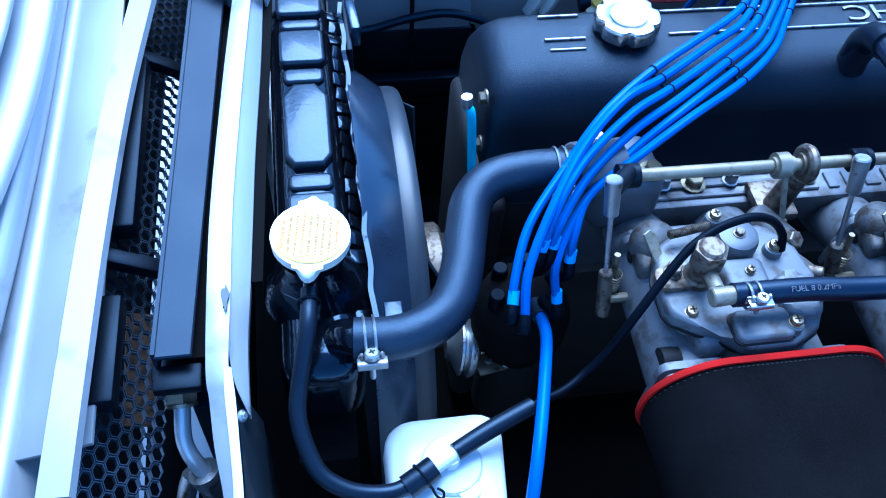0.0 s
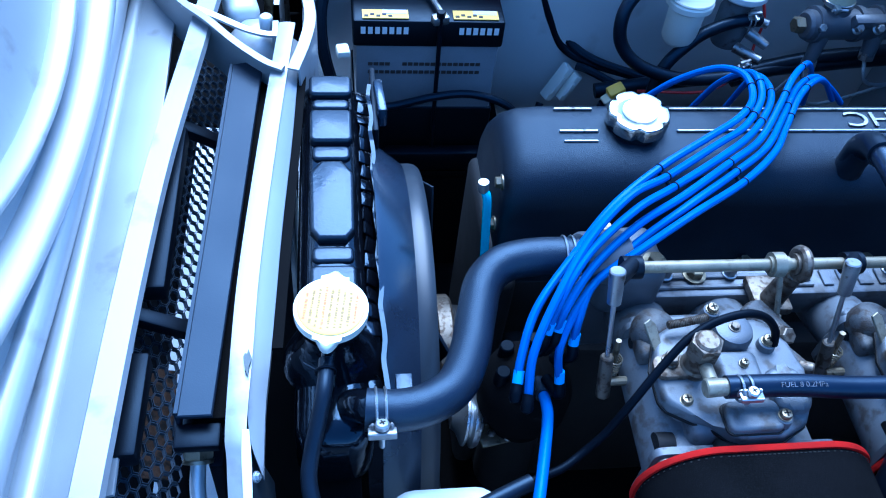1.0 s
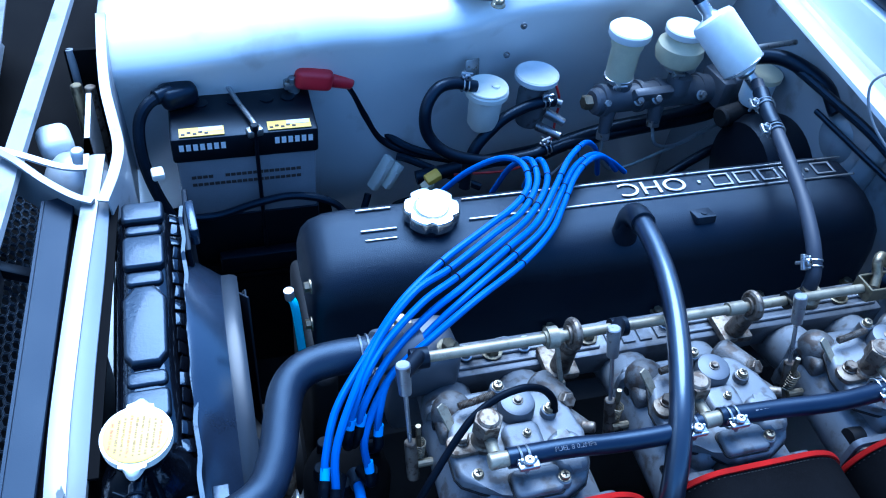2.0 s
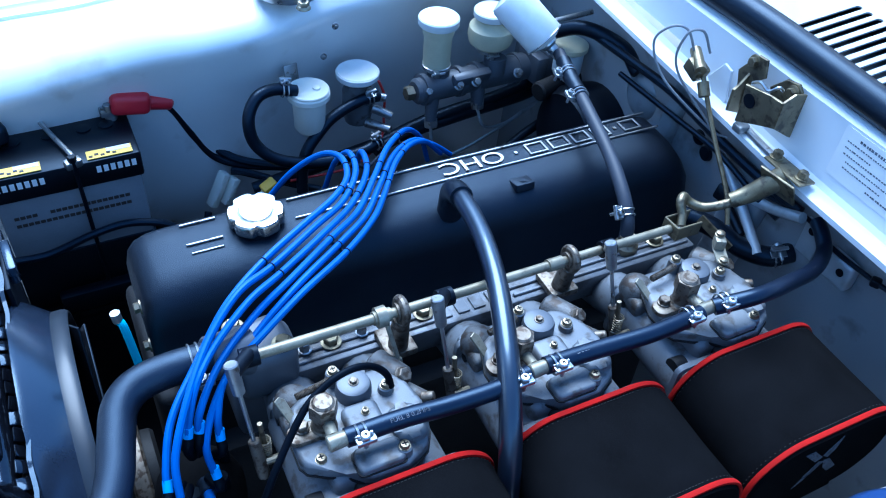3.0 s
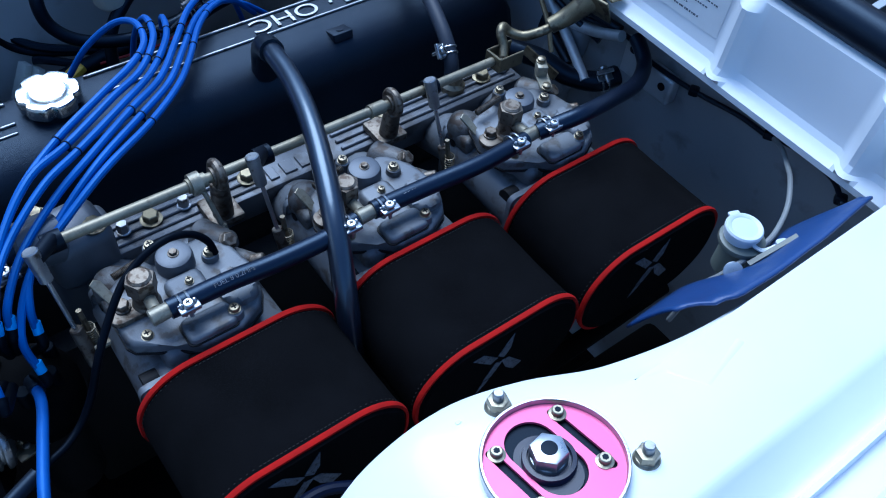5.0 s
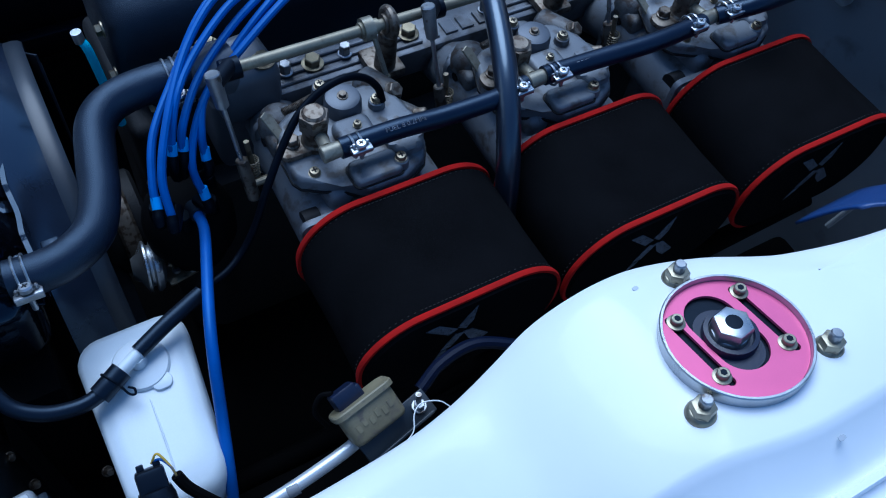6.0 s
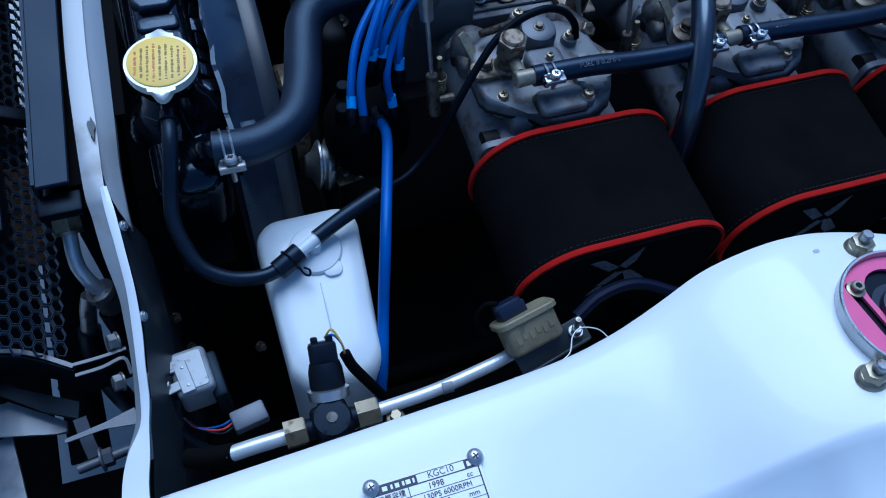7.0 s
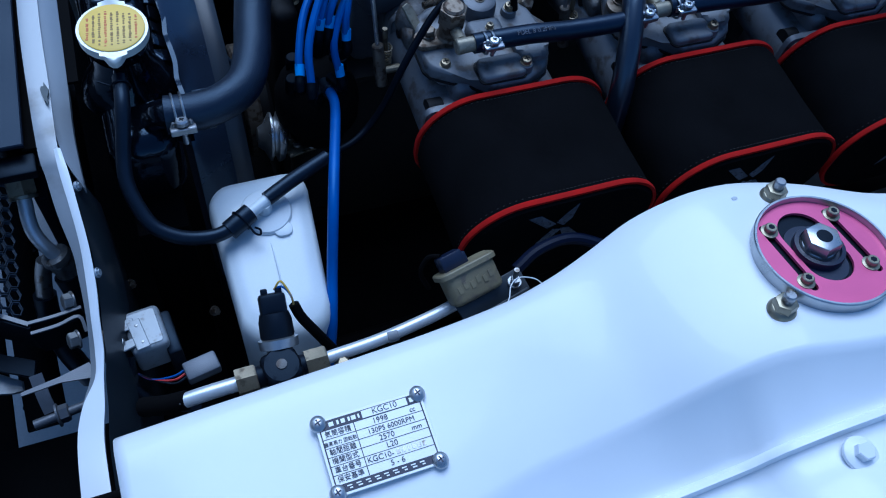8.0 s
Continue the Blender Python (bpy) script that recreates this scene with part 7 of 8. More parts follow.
cyl(b, (0.61, 0.165, 0.70), (0.60, 0.115, 0.685), 0.006)
part("connector", b, BLACK_PLASTIC, hn)

# ---- far side: fuel filter, regulator, hoses ----
ff = thing("fuel_filter", "milky plastic fuel filter bowl with black hoses", "fuel filter", (0.192, 0.592, 0.62))
b = B()
lathe(b, pose(0.192, 0.592, 0.622), [(0.006, 0), (0.018, 0.008), (0.023, 0.016), (0.0245, 0.062), (0.0245, 0.066)], 26)
part("bowl", b, CREAM, ff)
b = B()
lathe(b, pose(0.192, 0.592, 0.686), [(0.028, 0), (0.0315, 0.003), (0.0315, 0.010), (0.029, 0.013), (0.010, 0.0145), (0.001, 0.015)], 30)
lathe(b, pose(0.192, 0.592, 0.700), [(0.0295, -0.002), (0.0305, 0.0005), (0.0295, 0.002), (0.024, 0.001), (0.012, 0.0025), (0.001, 0.003)], 30)
lathe(b, pose(0.203, 0.588, 0.701), [(0.006, 0), (0.006, 0.004), (0.003, 0.005)], 16)
part("lid", b, CREAM, ff)
b = B()
box(b, pose(0.180, 0.632, 0.706, -10, 0, 10), (0.022, 0.003, 0.028), 0.001)
part("bracket", b, STEEL, ff)
b = B()
tube(b, [(0.172, 0.588, 0.705), (0.140, 0.585, 0.716), (0.112, 0.575, 0.715), (0.094, 0.561, 0.692), (0.098, 0.551, 0.655), (0.130, 0.542, 0.625), (0.192, 0.540, 0.606), (0.258, 0.550, 0.601), (0.293, 0.560, 0.606)], 0.0088, 14)
part("hose", b, RUBBER, ff)
wire_clamp(ff, (0.155, 0.586, 0.711), (1, 0, -0.2), 0.0088, (0, 0.1, 1))
fr = thing("fuel_regulator", "metal fuel pressure regulator with a round white cap", "fuel regulator", (0.284, 0.63, 0.58))
b = B()
lathe(b, pose(0.284, 0.632, 0.60), [(0.020, 0), (0.024, 0.02), (0.024, 0.055), (0.021, 0.06), (0.021, 0.078)], 24)
part("body", b, CAST, fr)
b = B()
lathe(b, pose(0.284, 0.632, 0.678), [(0.031, 0), (0.0335, 0.003), (0.0335, 0.010), (0.031, 0.012), (0.024, 0.009), (0.010, 0.007), (0.001, 0.007)], 32)
part("cap", b, PLATE, fr, "round white cap")
for p, q in (((0.292, 0.612, 0.655), (0.318, 0.600, 0.652)), ((0.29, 0.61, 0.607), (0.318, 0.58, 0.606)), ((0.30, 0.61, 0.632), (0.325, 0.592, 0.622))):
    b = B()
    cyl(b, p, q, 0.008, 0.0065, 14)
    part("spout", b, STEEL, fr)
b = B()
tube(b, [(0.308, 0.606, 0.654), (0.285, 0.602, 0.657), (0.256, 0.598, 0.652), (0.225, 0.588, 0.645), (0.203, 0.578, 0.634), (0.178, 0.566, 0.614), (0.166, 0.558, 0.585), (0.162, 0.55, 0.55)], 0.0088, 14)
part("hose", b, RUBBER, fr)
wire_clamp(fr, (0.292, 0.603, 0.656), (1, 0.1, 0), 0.0088, (-0.1, -0.2, 1))
wire_clamp(fr, (0.286, 0.556, 0.605), (1, 0.3, 0.1), 0.0088, (-0.1, 0.0, 1))
b = B()
tube(b, [(0.318, 0.63, 0.665), (0.326, 0.625, 0.64), (0.324, 0.62, 0.61), (0.31, 0.60, 0.575), (0.25, 0.57, 0.56), (0.15, 0.57, 0.56)], 0.002, 6)
part("red_wire", b, RED_WIRE, fr)

lh = thing("brake_hose_loom", "black hoses and loom along the far inner wing", "hoses", (0.45, 0.61, 0.57))
for pts, r in (([(0.10, 0.60, 0.535), (0.21, 0.60, 0.553), (0.309, 0.61, 0.560), (0.414, 0.62, 0.579), (0.547, 0.63, 0.588), (0.625, 0.64, 0.60)], 0.011), ([(0.30, 0.60, 0.555), (0.36, 0.610, 0.567), (0.477, 0.62, 0.574), (0.60, 0.63, 0.580), (0.63, 0.635, 0.60)], 0.010), ([(0.36, 0.50, 0.50), (0.45, 0.52, 0.53), (0.55, 0.55, 0.56), (0.62, 0.57, 0.57)], 0.008)):
    b = B()
    tube(b, pts, r, 12)
    part("hose", b, RUBBER, lh)

# ---- brake master cylinder and reservoirs ----
mc = thing("brake_master_cylinder", "cast brake master cylinder with two amber plastic reservoirs", "master cylinder", (0.48, 0.60, 0.64))
b = B()
cyl(b, (0.355, 0.578, 0.668), (0.622, 0.612, 0.652), 0.020, 0.023, 24, 0.004)
for x in (0.400, 0.500):
    cyl(b, (x, 0.59, 0.665), (x + 0.002, 0.593, 0.692), 0.018, seg=20)
cyl(b, (0.385, 0.575, 0.655), (0.380, 0.565, 0.615), 0.012, 0.008, 14)
cyl(b, (0.470, 0.585, 0.655), (0.468, 0.575, 0.622), 0.013, 0.010, 14)
box(b, pose(0.60, 0.61, 0.652), (0.02, 0.075, 0.075), 0.008)
for x in (0.372, 0.436, 0.470, 0.548):
    lathe(b, on((x, 0.580 + 0.127 * (x - 0.355), 0.6675 - 0.06 * (x - 0.355)), (1, 0.127, -0.06)), [(0.021, -0.005), (0.0245, -0.004), (0.0245, 0.004), (0.021, 0.005)], 24)
box(b, pose(0.450, 0.574, 0.676, 20, 3, 7), (0.070, 0.016, 0.022), 0.005)
box(b, pose(0.578, 0.600, 0.660, 0, 3, 7), (0.026, 0.060, 0.050), 0.008)
part("body", b, CAST_MID, mc)
for x, y, z in ((0.352, 0.578, 0.668), (0.381, 0.567, 0.618), (0.468, 0.577, 0.626)):
    b = B()
    prism(b, on((x, y, z), (-1, -0.1, 0.05) if x < 0.36 else (0, -0.25, -1)), hexagon(0.020), 0.012, 0.002, 1)
    part("union_nut", b, STEEL if x > 0.36 else BRASS, mc)
for pts in ([(0.380, 0.563, 0.605), (0.384, 0.556, 0.570), (0.42, 0.560, 0.545), (0.52, 0.585, 0.555), (0.60, 0.61, 0.57)], [(0.468, 0.573, 0.612), (0.478, 0.562, 0.585), (0.53, 0.575, 0.572), (0.61, 0.60, 0.585)]):
    b = B()
    tube(b, pts, 0.0028, 8)
    part("brake_line", b, GALV, mc, "thin steel brake line")
for x, y in ((0.399, 0.573), (0.502, 0.590)):
    b = B()
    box(b, pose(x - 0.012, y - 0.002, 0.697), (0.008, 0.012, 0.009), 0.002)
    cyl(b, (x - 0.020, y - 0.004, 0.697), (x + 0.002, y - 0.004, 0.697), 0.0022, seg=8)
    part("band_screw", b, ZINC, mc)
b = B()
lathe(b, pose(0.399, 0.596, 0.690), [(0.018, 0), (0.021, 0.004), (0.0215, 0.055), (0.024, 0.062), (0.024, 0.075)], 26)
part("reservoir", b, AMBER, mc, "amber plastic reservoir")
b = B()
lathe(b, pose(0.399, 0.597, 0.765), [(0.030, 0), (0.031, 0.002), (0.031, 0.011), (0.029, 0.013), (0.012, 0.0145)], 30)
part("reservoir_cap", b, PLATE, mc, "round white cap")
b = B()
lathe(b, pose(0.502, 0.615, 0.690), [(0.017, 0), (0.019, 0.006), (0.034, 0.018), (0.037, 0.030), (0.035, 0.044), (0.024, 0.054), (0.022, 0.062)], 28)
part("reservoir", b, AMBER, mc)
b = B()
lathe(b, pose(0.502, 0.616, 0.750), [(0.028, 0), (0.030, 0.002), (0.030, 0.010), (0.028, 0.012), (0.012, 0.0135)], 30)
part("reservoir_cap", b, PLATE, mc)
for x, z in ((0.399, 0.693), (0.502, 0.693)):
    b = B()
    lathe(b, pose(x, 0.596 if x < 0.45 else 0.615, z), [(0.0205, 0), (0.0225, 0.001), (0.0225, 0.006), (0.0205, 0.007)], 24)
    part("band", b, ZINC, mc)
for x in (0.372, 0.425, 0.455, 0.53):
    b = B()
    bolt_head(b, on((x, 0.566, 0.672), (0, -0.8, 0.6)), 0.010, 0.008, 0.008)
    part("bolt", b, STEEL, mc)
cl = thing("clutch_master_cylinder", "small clutch master cylinder with a clear reservoir", "master cylinder", (0.60, 0.545, 0.63))
b = B()
lathe(b, pose(0.600, 0.535, 0.675), [(0.020, 0), (0.023, 0.006), (0.0235, 0.045)], 26)
part("reservoir", b, MILKY, cl)
b = B()
lathe(b, pose(0.600, 0.535, 0.719), [(0.026, 0), (0.028, 0.002), (0.028, 0.009), (0.024, 0.011), (0.010, 0.012)], 28)
part("cap", b, AMBER, cl)
b = B()
cyl(b, (0.545, 0.525, 0.658), (0.63, 0.545, 0.656), 0.016, 0.018, 20, 0.003)
part("body", b, CAST_DARK, cl)
b = B()
tube(b, [(0.56, 0.55, 0.745), (0.59, 0.50, 0.775), (0.62, 0.44, 0.77), (0.625, 0.40, 0.75)], 0.011, 12)
part("hose", b, RUBBER, cl)
sv = thing("brake_servo", "black brake servo drum against the firewall", "brake servo", (0.61, 0.47, 0.58))
b = B()
lathe(b, on((0.632, 0.46, 0.60), (-1, 0, 0)), [(0.085, 0), (0.088, 0.02), (0.088, 0.05), (0.078, 0.07), (0.04, 0.078)], 36)
part("drum", b, BLACK_SATIN, sv)

# ---- battery ----
bt = thing("battery", "grey cased car battery with a black lid", "battery", (-0.151, 0.632, 0.43))
b = B()
box(b, pose(-0.151, 0.632, 0.535), (0.186, 0.126, 0.200), 0.004)
part("case", b, BATTERY_GREY, bt)
b = B()
box(b, pose(-0.151, 0.632, 0.654), (0.194, 0.133, 0.040), 0.004)
lid = part("lid", b, BLACK_PLASTIC, bt)
for x in (-0.205, -0.16, -0.115, -0.085):
    b = B()
    lathe(b, pose(x, 0.642, 0.674), [(0.010, 0), (0.010, 0.002), (0.004, 0.003)], 18)
    part("vent_plug", b, BLACK_PLASTIC, lid)
for x in (-0.207, -0.092):
    b = B()
    box(b, pose(x, 0.578, 0.6752), (0.058, 0.018, 0.0010))
    part("label", b, YELLOW, lid, "yellow and white label")
    b = B()
    box(b, pose(x + 0.012, 0.582, 0.6760), (0.030, 0.008, 0.0008))
    part("label_panel", b, PAPER, lid)
    b = B()
    for k in range(5):
        box(b, pose(x - 0.024 + 0.0075 * k, 0.5735 + 0.003 * (k % 2), 0.6760), (0.0050, 0.0036, 0.0008))
    part("label_print", b, INK_NAVY if x < -0.15 else INK, lid)
for k in range(7):
    b = B()
    box(b, pose(-0.235 + 0.009 * k, 0.5648, 0.660), (0.006, 0.0008, 0.010))
    part("print_bar", b, PAPER, lid)
for k in range(6):
    b = B()
    box(b, pose(-0.110 + 0.009 * k, 0.5648, 0.660), (0.006, 0.0008, 0.010))
    part("print_bar", b, PAPER, lid)
b = B()
for z, x0, x1 in ((0.605, -0.225, -0.195), (0.605, -0.180, -0.080), (0.592, -0.225, -0.080)):
    x = x0
    while x < x1:
        box(b, pose(x, 0.5686, z), (0.006, 0.0006, 0.005))
        x += 0.0075
part("print", b, INK, bt)
b = B()
box(b, pose(-0.151, 0.632, 0.482), (0.192, 0.132, 0.10), 0.003)
part("sleeve", b, BLACK_PLASTIC, bt)
for x in (-0.232, -0.075):
    b = B()
    cyl(b, (x, 0.655, 0.672), (x, 0.655, 0.692), 0.0085, 0.0078, 16)
    part("post", b, STEEL, bt)
hd = thing("battery_clamp", "thin dark hold down rods across the battery", "battery clamp", (-0.15, 0.57, 0.50))
b = B()
tube(b, [(-0.178, 0.690, 0.704), (-0.172, 0.678, 0.692), (-0.156, 0.630, 0.684), (-0.139, 0.578, 0.683), (-0.138, 0.566, 0.680)], 0.0035, 8)
box(b, pose(-0.139, 0.565, 0.678, 0, 0, 16), (0.022, 0.014, 0.012), 0.003)
lathe(b, pose(-0.174, 0.682, 0.688), [(0.0085, 0), (0.0085, 0.004), (0.004, 0.006), (0.004, 0.018)], 14)
part("bar", b, STEEL, hd)
b = B()
cyl(b, (-0.139, 0.560, 0.692), (-0.136, 0.556, 0.47), 0.0030, seg=8)
bolt_head(b, pose(-0.139, 0.561, 0.684), 0.010, 0.008)
part("rod", b, BLACK_SATIN, hd)
b = B()
box(b, pose(-0.130, 0.55, 0.452), (0.15, 0.02, 0.035), 0.004)
part("tray_lip", b, BLACK_SATIN, hd)
b = B()
box(b, pose(-0.145, 0.625, 0.425), (0.25, 0.17, 0.014), 0.003)
# black apron below the tray, added as the shade there
box(b, pose(-0.130, 0.543, 0.325), (0.34, 0.005, 0.215), 0.002)
part("tray", b, SHADE_BLACK, hd)
pt = thing("positive_terminal", "red rubber boot on the battery's positive cable", "battery terminal", (-0.06, 0.66, 0.69))
b = B()
box(b, pose(-0.047, 0.655, 0.696, 0, 10, 0), (0.054, 0.034, 0.032), 0.009, 4)
cyl(b, (-0.028, 0.658, 0.690), (0.010, 0.661, 0.678), 0.0125, 0.0115, 18, 0.003)
part("boot", b, RED_PLASTIC, pt)
b = B()
box(b, pose(-0.078, 0.655, 0.688), (0.022, 0.018, 0.014), 0.003)
bolt_head(b, pose(-0.078, 0.648, 0.694), 0.010, 0.008)
part("clamp", b, STEEL, pt)
for dy, dz in ((0, 0), (0.004, 0.016)):
    b = B()
    tube(b, [(0.000, 0.662 + dy, 0.680 + dz * 0.3), (0.014, 0.666 + dy, 0.655 + dz), (0.036, 0.670 + dy, 0.604 + dz), (0.062, 0.668 + dy, 0.560 + dz), (0.105, 0.650, 0.545 + dz * 0.4), (0.20, 0.62, 0.535)], 0.0068, 10)
    part("cable", b, RUBBER, pt)
for x, z in ((0.147, 0.739), (0.233, 0.72), (0.252, 0.766)):
    b = B()
    bolt_head(b, on((x, 0.639, z), (0, -1, 0.1)), 0.005, 0.004, 0.005)
    part("bolt", b, STEEL, car)
nt = thing("negative_terminal", "black battery cable and terminal", "battery terminal", (-0.235, 0.66, 0.68))
b = B()
box(b, pose(-0.232, 0.640, 0.694, 0, 0, 20), (0.050, 0.036, 0.030), 0.010, 3)
cyl(b, (-0.240, 0.640, 0.700), (-0.262, 0.626, 0.700), 0.0125, 0.0105, 16, 0.002)
part("terminal", b, RUBBER, nt)
b = B()
tube(b, [(-0.250, 0.634, 0.700), (-0.272, 0.618, 0.695), (-0.285, 0.606, 0.676), (-0.288, 0.592, 0.645), (-0.284, 0.580, 0.610), (-0.272, 0.570, 0.565), (-0.25, 0.56, 0.51)], 0.0082, 10)
part("cable", b, RUBBER, nt)
b = B()
tube(b, [(-0.25, 0.54, 0.560), (-0.20, 0.548, 0.550), (-0.14, 0.550, 0.565), (-0.09, 0.550, 0.570), (-0.04, 0.545, 0.555), (-0.01, 0.54, 0.52)], 0.0055, 10)
part("cable", b, RUBBER, nt)
wc = thing("wiring_connector", "pale plastic wiring connector on dark wires", "connector", (0.06, 0.63, 0.52))
for k, (dx, dz, w) in enumerate(((0.0, 0.0, 0.060), (0.017, -0.004, 0.046))):
    b = B()
    box(b, pose(0.052 + dx, 0.632 - 0.004 * k, 0.525 + dz, 0, -58, 20), (w, 0.018, 0.013), 0.003)
    box(b, pose(0.052 + dx, 0.622 - 0.004 * k, 0.525 + dz, 0, -58, 20), (w * 0.5, 0.003, 0.006), 0.001)
    part("housing", b, CREAM, wc)
b = B()
tube(b, [(0.030, 0.62, 0.495), (0.02, 0.60, 0.46), (0.05, 0.58, 0.44)], 0.006, 8)
tube(b, [(0.078, 0.64, 0.548), (0.095, 0.63, 0.548), (0.15, 0.60, 0.535), (0.20, 0.58, 0.52)], 0.006, 8)
part("wire", b, RUBBER, wc)
wy = thing("wiring_connector", "yellow capped wiring connector", "connector", (0.11, 0.555, 0.55))
b = B()
box(b, pose(0.1125, 0.556, 0.572, 10, -20, 15), (0.024, 0.017, 0.013), 0.003)
part("cap", b, YELLOW_WIRE, wy)
b = B()
box(b, pose(0.104, 0.553, 0.560, 10, -35, 15), (0.018, 0.015, 0.011), 0.003)
part("body", b, AMBER, wy)
b = B()
tube(b, [(0.098, 0.552, 0.552), (0.092, 0.56, 0.53), (0.07, 0.60, 0.48), (0.04, 0.58, 0.46), (0.0, 0.56, 0.45)], 0.007, 8)
part("wire", b, RUBBER, wy)
b = B()
box(b, pose(-0.262, 0.470, 0.700, 0, 0, 8), (0.015, 0.018, 0.010), 0.003)
t = thing("wiring_connector", "small pale connector beside the radiator tank", "connector", (-0.262, 0.47, 0.70))
part("housing", b, CREAM, t)

# ---- underside of the bay ----
# Made-up black floor, beam and shaft; they stand in for deep shade.
und = thing("crossmember", "black floor, beam and shaft added as deep shade in the bay", "crossmember", (0.0, 0.17, 0.2))
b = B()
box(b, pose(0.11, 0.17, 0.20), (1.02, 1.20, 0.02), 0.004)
part("floor_shade", b, SHADE_BLACK, und)
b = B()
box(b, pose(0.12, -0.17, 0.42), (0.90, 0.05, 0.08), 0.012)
part("beam", b, SHADE_BLACK, und)
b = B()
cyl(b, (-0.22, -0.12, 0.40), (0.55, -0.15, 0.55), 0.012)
part("steering_shaft", b, SHADE_BLACK, und)
for x, y, z in ((-0.325, -0.060, 0.560), (-0.318, -0.080, 0.53), (-0.255, -0.11, 0.56)):
    b = B()
    bolt_head(b, on((x, y, z), (0.4, -0.6, 0.6)), 0.006, 0.006, 0.005)
    part("bolt", b, BRONZE, und)

# ---- oil cooler elbow and front brackets ----
oc = thing("oil_pipe", "pale metal elbow pipe with a grey hex fitting", "pipe fitting", (-0.385, -0.02, 0.63))
b = B()
prism(b, on((-0.386, 0.000, 0.680), (0.0, -0.8, -0.55), 15), hexagon(0.022), 0.017, 0.003, 2)
lathe(b, on((-0.386, 0.006, 0.684), (0.0, -0.8, -0.55)), [(0.016, 0), (0.016, 0.006)], 22)
lathe(b, on((-0.386, -0.013, 0.670), (0.0, -0.8, -0.55)), [(0.0125, 0), (0.0125, 0.003)], 22)
part("fitting", b, NUT, oc)
b = B()
tube(b, [(-0.386, -0.012, 0.669), (-0.3865, -0.020, 0.663), (-0.387, -0.029, 0.657), (-0.386, -0.038, 0.650), (-0.382, -0.046, 0.642), (-0.377, -0.051, 0.632), (-0.373, -0.054, 0.620)], 0.0064, 14)
part("elbow", b, PIPE_WHITE, oc)
b = B()
lathe(b, on((-0.376, -0.052, 0.629), (0.25, -0.25, -0.9)), [(0.0085, -0.001), (0.0125, 0.0), (0.013, 0.003), (0.013, 0.006), (0.011, 0.008)] + [(0.0105 + 0.0012 * (k % 2), 0.010 + 0.004 * k) for k in range(8)], 22)
part("collar", b, STEEL, oc)
b = B()
tube(b, [(-0.372, -0.060, 0.605), (-0.366, -0.075, 0.57), (-0.360, -0.095, 0.52), (-0.352, -0.11, 0.46)], 0.012, 14)
part("hose", b, RUBBER, oc)
b = B()
tube(b, [(-0.386, -0.050, 0.62), (-0.392, -0.056, 0.605), (-0.397, -0.064, 0.585)], 0.0075, 12)
part("elbow", b, STEEL, oc)
b = B()
tube(b, [(-0.397, -0.064, 0.585), (-0.400, -0.075, 0.560), (-0.398, -0.090, 0.52), (-0.390, -0.10, 0.46)], 0.0105, 12)
part("hose", b, RUBBER, oc)
trd = thing("rubber_tread", "black treaded rubber strip seen below the grille gap", "rubber strip", (-0.440, 0.03, 0.46))
b = B()
sweep(b, smooth_line([(-0.440, 0.16, 0.475), (-0.438, 0.06, 0.48), (-0.437, -0.04, 0.478), (-0.436, -0.14, 0.465)], 5), [(-0.019, -0.006), (-0.012, 0.0), (0.0, 0.0025), (0.012, 0.0), (0.019, -0.006), (0.019, -0.012), (-0.019, -0.012)])
part("carcass", b, SHADE_BLACK, trd)
for side in (-1, 1):
    for k in range(11):
        y = 0.15 - 0.026 * k + (0.013 if side > 0 else 0)
        b = B()
        prism(b, pose(-0.439 + 0.0085 * side, y, 0.4765 - 0.8 * (y - 0.04) ** 2, 0, 14 * side, 28 * side), rounded(0.0150, 0.0190, 0.004, 3), 0.0024, 0.001, 1)
        part("tread_block", b, TREAD, trd)
fk = thing("front_bracket", "grey pressed steel brackets behind the grille", "bracket", (-0.40, -0.14, 0.63))
# Grey top strip and black web split each piece into lit and dark faces.
b = B()
sweep(b, smooth_line([(-0.50, -0.095, 0.662), (-0.450, -0.104, 0.662), (-0.426, -0.113, 0.661), (-0.398, -0.131, 0.660)], 5), [(-0.0018, -0.0012), (0.0018, -0.0012), (0.0018, 0.0), (-0.0018, 0.0)])
arm = part("arm", b, BATTERY_GREY, fk, "curved steel arm")
b = B()
sweep(b, smooth_line([(-0.50, -0.098, 0.659), (-0.450, -0.107, 0.659), (-0.426, -0.116, 0.658), (-0.398, -0.133, 0.657)], 5), [(-0.0012, -0.040), (0.0012, -0.040), (0.0012, 0.0), (-0.0012, 0.0)])
part("shaded_web", b, BLACK_SATIN, arm)
for line in ([(-0.400, -0.130, 0.660), (-0.377, -0.129, 0.660), (-0.357, -0.127, 0.661)], [(-0.398, -0.138, 0.657), (-0.377, -0.137, 0.658), (-0.360, -0.134, 0.659), (-0.357, -0.146, 0.652)]):
    b = B()
    sweep(b, smooth_line(line, 4), [(-0.0013, -0.0015), (0.0013, -0.0015), (0.0013, 0.0), (-0.0013, 0.0)])
    strap = part("strap", b, BATTERY_GREY, fk, "folded steel strap")
    b = B()
    sweep(b, smooth_line([(x, y - 0.0005, z - 0.002) for x, y, z in line[:3]], 4), [(-0.0008, -0.035), (0.0008, -0.035), (0.0008, 0.0), (-0.0008, 0.0)])
    part("shaded_web", b, BLACK_SATIN, strap)
b = B()
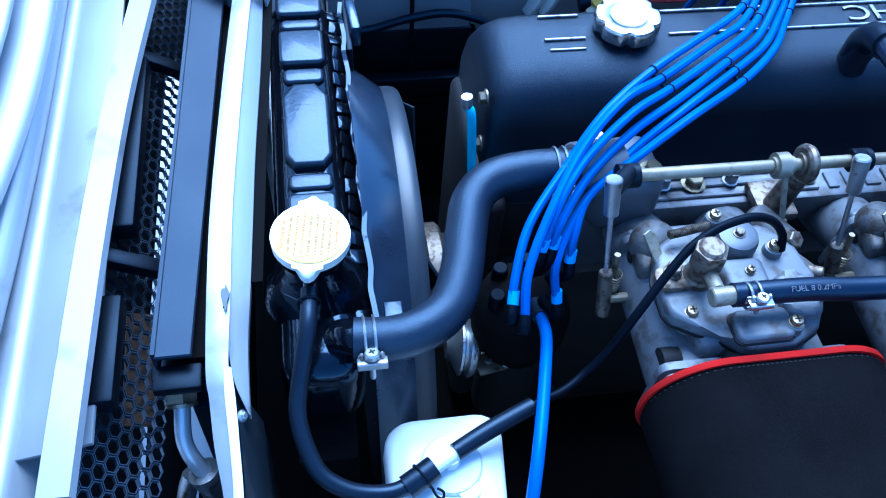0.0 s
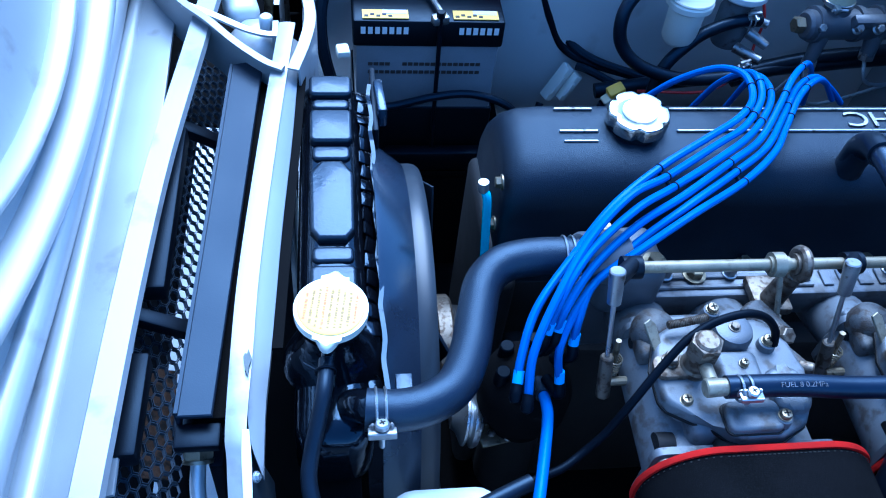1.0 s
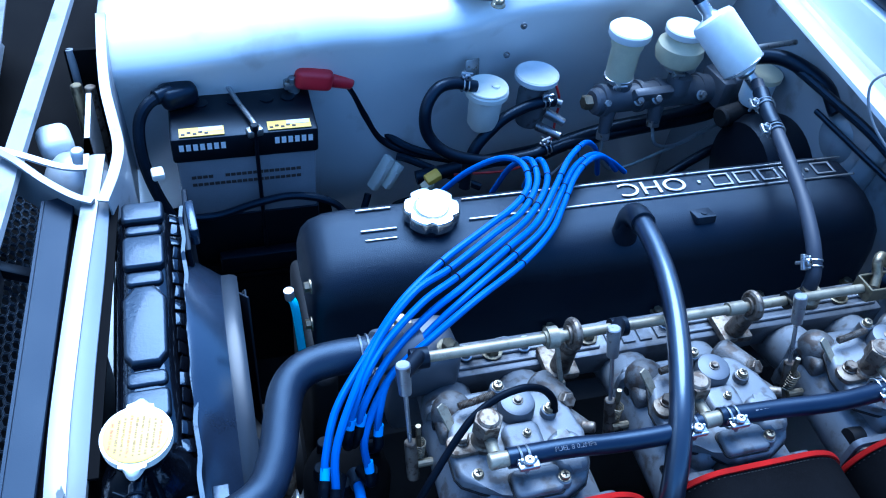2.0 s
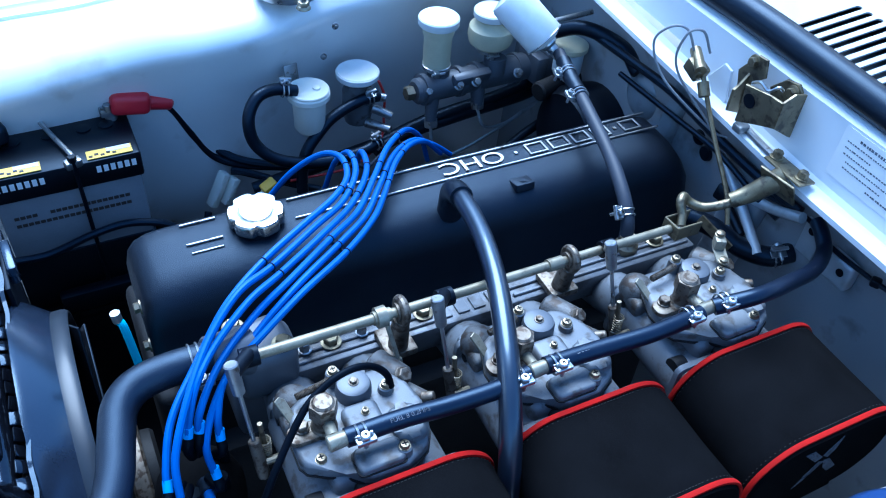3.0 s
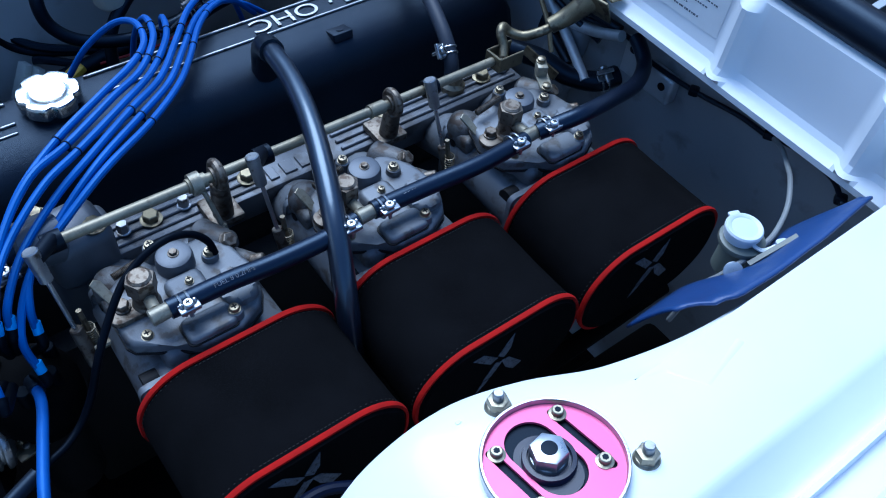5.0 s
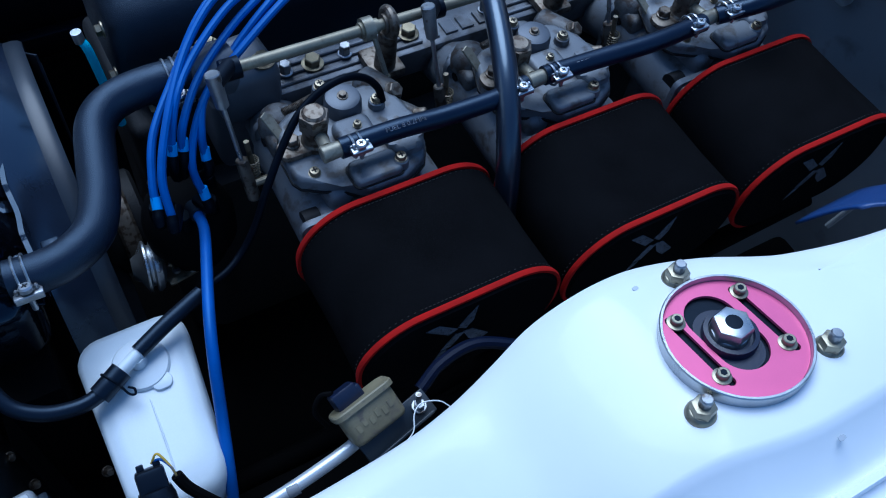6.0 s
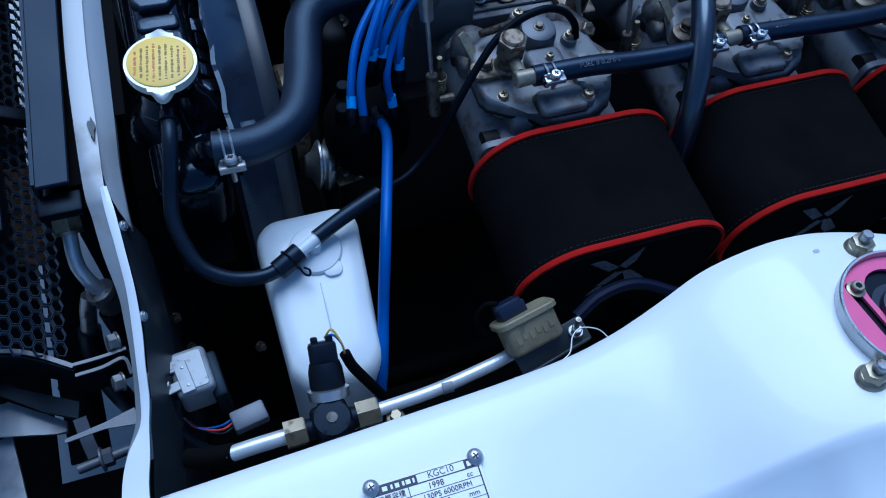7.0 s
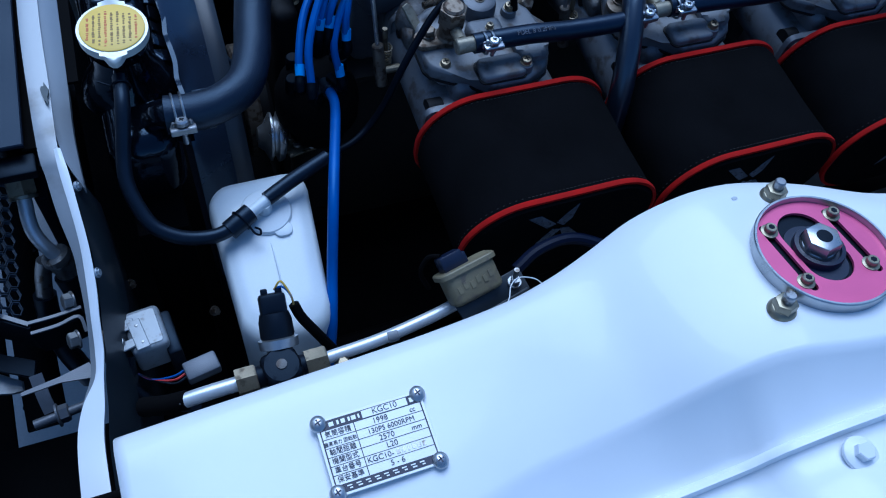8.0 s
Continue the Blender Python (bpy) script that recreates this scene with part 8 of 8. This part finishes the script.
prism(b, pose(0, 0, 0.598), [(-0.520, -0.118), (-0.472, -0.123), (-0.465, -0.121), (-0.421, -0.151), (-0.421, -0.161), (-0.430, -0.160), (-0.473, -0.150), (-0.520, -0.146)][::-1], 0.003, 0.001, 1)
part("plate", b, PAINT_SHADED, fk, "silver pressed bracket plate")
b = B()
prism(b, pose(0, 0, 0.618), [(-0.510, -0.085), (-0.464, -0.105), (-0.452, -0.121), (-0.404, -0.145), (-0.407, -0.161), (-0.432, -0.147), (-0.465, -0.122), (-0.510, -0.110)][::-1], 0.003, 0.001, 1)
part("pad", b, BLACK_SATIN, fk)
b = B()
sweep(b, smooth_line([(-0.402, -0.168, 0.642), (-0.400, -0.184, 0.634), (-0.398, -0.196, 0.625)], 4), [(-0.005, -0.001), (0.005, -0.001), (0.005, 0.001), (-0.005, 0.001)])
part("hook", b, CAST_MID, fk)
b = B()
prism(b, pose(0, 0, 0.664), [(-0.409, -0.191), (-0.380, -0.186), (-0.357, -0.180), (-0.353, -0.194), (-0.380, -0.191), (-0.409, -0.194)][::-1], 0.0015)
part("gusset", b, CAST_MID, fk)
b = B()
cyl(b, (-0.412, -0.202, 0.622), (-0.368, -0.196, 0.622), 0.004, seg=12)
bolt_head(b, on((-0.394, -0.199, 0.622), (1, 0.1, 0)), 0.013, 0.008, 0.010)
part("stud", b, CAST_MID, fk)
for x, y, z in ((-0.362, -0.119, 0.66), (-0.364, -0.150, 0.65)):
    b = B()
    bolt_head(b, on((x, y, z), (-0.9, -0.2, 0.3)), 0.012, 0.007, 0.008)
    part("bolt", b, STEEL, fk)
b = B()
prism(b, pose(0, 0, 0.585), [(-0.510, -0.153), (-0.468, -0.146), (-0.463, -0.184), (-0.455, -0.250), (-0.450, -0.30), (-0.500, -0.30)][::-1], 0.003)
part("valance", b, PAINT_SHADED, fk)

# ---- headlamp corner on the far side ----
hl = thing("headlamp_panel", "silver headlamp panel with a brace and open lamp back", "headlamp panel", (-0.36, 0.47, 0.72))
b = B()
sweep(b, smooth_line([(-0.325, 0.372, 0.752), (-0.345, 0.382, 0.754), (-0.375, 0.410, 0.756), (-0.405, 0.445, 0.758), (-0.432, 0.474, 0.758), (-0.460, 0.512, 0.758), (-0.490, 0.572, 0.760), (-0.505, 0.62, 0.762)], 6), [(-0.002, 0.0), (0.006, 0.0), (0.007, -0.003), (0.008, -0.030), (0.004, -0.060), (0.001, -0.060), (0.004, -0.030), (0.004, -0.004), (-0.002, -0.003)])
part("brace", b, PAINT_SHADED, hl, "curved silver brace")
b = B()
sweep(b, smooth_line([(-0.432, 0.476, 0.757), (-0.398, 0.462, 0.752), (-0.362, 0.446, 0.746), (-0.336, 0.444, 0.742), (-0.318, 0.452, 0.742)], 6), [(-0.004, 0.0), (0.004, 0.0), (0.004, -0.003), (-0.004, -0.003)])
part("lamp_lip", b, PAINT_BAY_SHADED, hl, "bright folded lip under the lamp")
b = B()
sweep(b, smooth_line([(-0.314, 0.372, 0.752), (-0.302, 0.415, 0.756), (-0.297, 0.455, 0.760), (-0.304, 0.51, 0.762), (-0.311, 0.561, 0.764), (-0.315, 0.63, 0.768), (-0.317, 0.72, 0.775)], 6), [(-0.006, 0.0), (0.006, 0.0), (0.007, -0.003), (0.007, -0.25), (0.005, -0.25), (0.005, -0.003), (-0.006, -0.002)])
part("edge", b, PAINT_SHADED, hl)
# black sheets added behind the lamp in place of its dark interior
b = B()
box(b, pose(-0.405, 0.80, 0.62, 0, 4, 0), (0.185, 0.74, 0.004), 0.001)
box(b, pose(-0.338, 0.66, 0.69), (0.05, 0.006, 0.14), 0.002)
part("housing", b, SHADE_BLACK, hl, "black sheets added as shade in the open lamp back")
b = B()
lathe(b, on((-0.352, 0.500, 0.690), (0.3, 0.2, 0.9)), [(0.040, -0.03), (0.038, -0.004), (0.030, 0.012), (0.016, 0.020), (0.004, 0.022)], 28)
part("lamp_bowl", b, PAINT_BAY_SHADED, hl, "dull silver lamp bowl")
for x, y, m_ in ((-0.350, 0.606, OLIVE), (-0.333, 0.600, BRONZE)):
    b = B()
    cyl(b, (x, y, 0.64), (x - 0.002, y + 0.012, 0.735), 0.0075, 0.0070, 14, 0.001)
    part("lamp_socket", b, m_, hl, "stained bulb socket")
b = B()
cyl(b, (-0.352, 0.645, 0.66), (-0.356, 0.66, 0.76), 0.005, seg=12)
part("adjuster_rod", b, BATTERY_GREY, hl)
b = B()
box(b, pose(-0.380, 0.548, 0.700, 10, 0, 15), (0.040, 0.046, 0.034), 0.013, 4)
part("bulb_cover", b, MILKY, hl, "white rubber bulb cover")
b = B()
lathe(b, pose(-0.346, 0.480, 0.722), [(0.008, 0), (0.008, 0.014), (0.006, 0.017)], 16)
part("adjuster", b, MILKY, hl)

bs = thing("bump_stop", "black rubber hood bump stop on the far wing gutter", "bump stop", (-0.248, 0.798, 0.765))
b = B()
box(b, pose(-0.248, 0.798, 0.776), (0.026, 0.020, 0.026), 0.005, 3)
part("block", b, RUBBER, bs)

# black sheets added to hide bright ground and act as shade
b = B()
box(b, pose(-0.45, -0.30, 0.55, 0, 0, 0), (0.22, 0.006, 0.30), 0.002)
part("ground_mask", b, SHADE_BLACK, und)
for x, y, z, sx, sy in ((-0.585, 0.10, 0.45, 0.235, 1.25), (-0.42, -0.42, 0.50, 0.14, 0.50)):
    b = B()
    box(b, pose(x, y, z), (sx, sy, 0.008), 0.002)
    part("ground_mask", b, SHADE_BLACK, und)
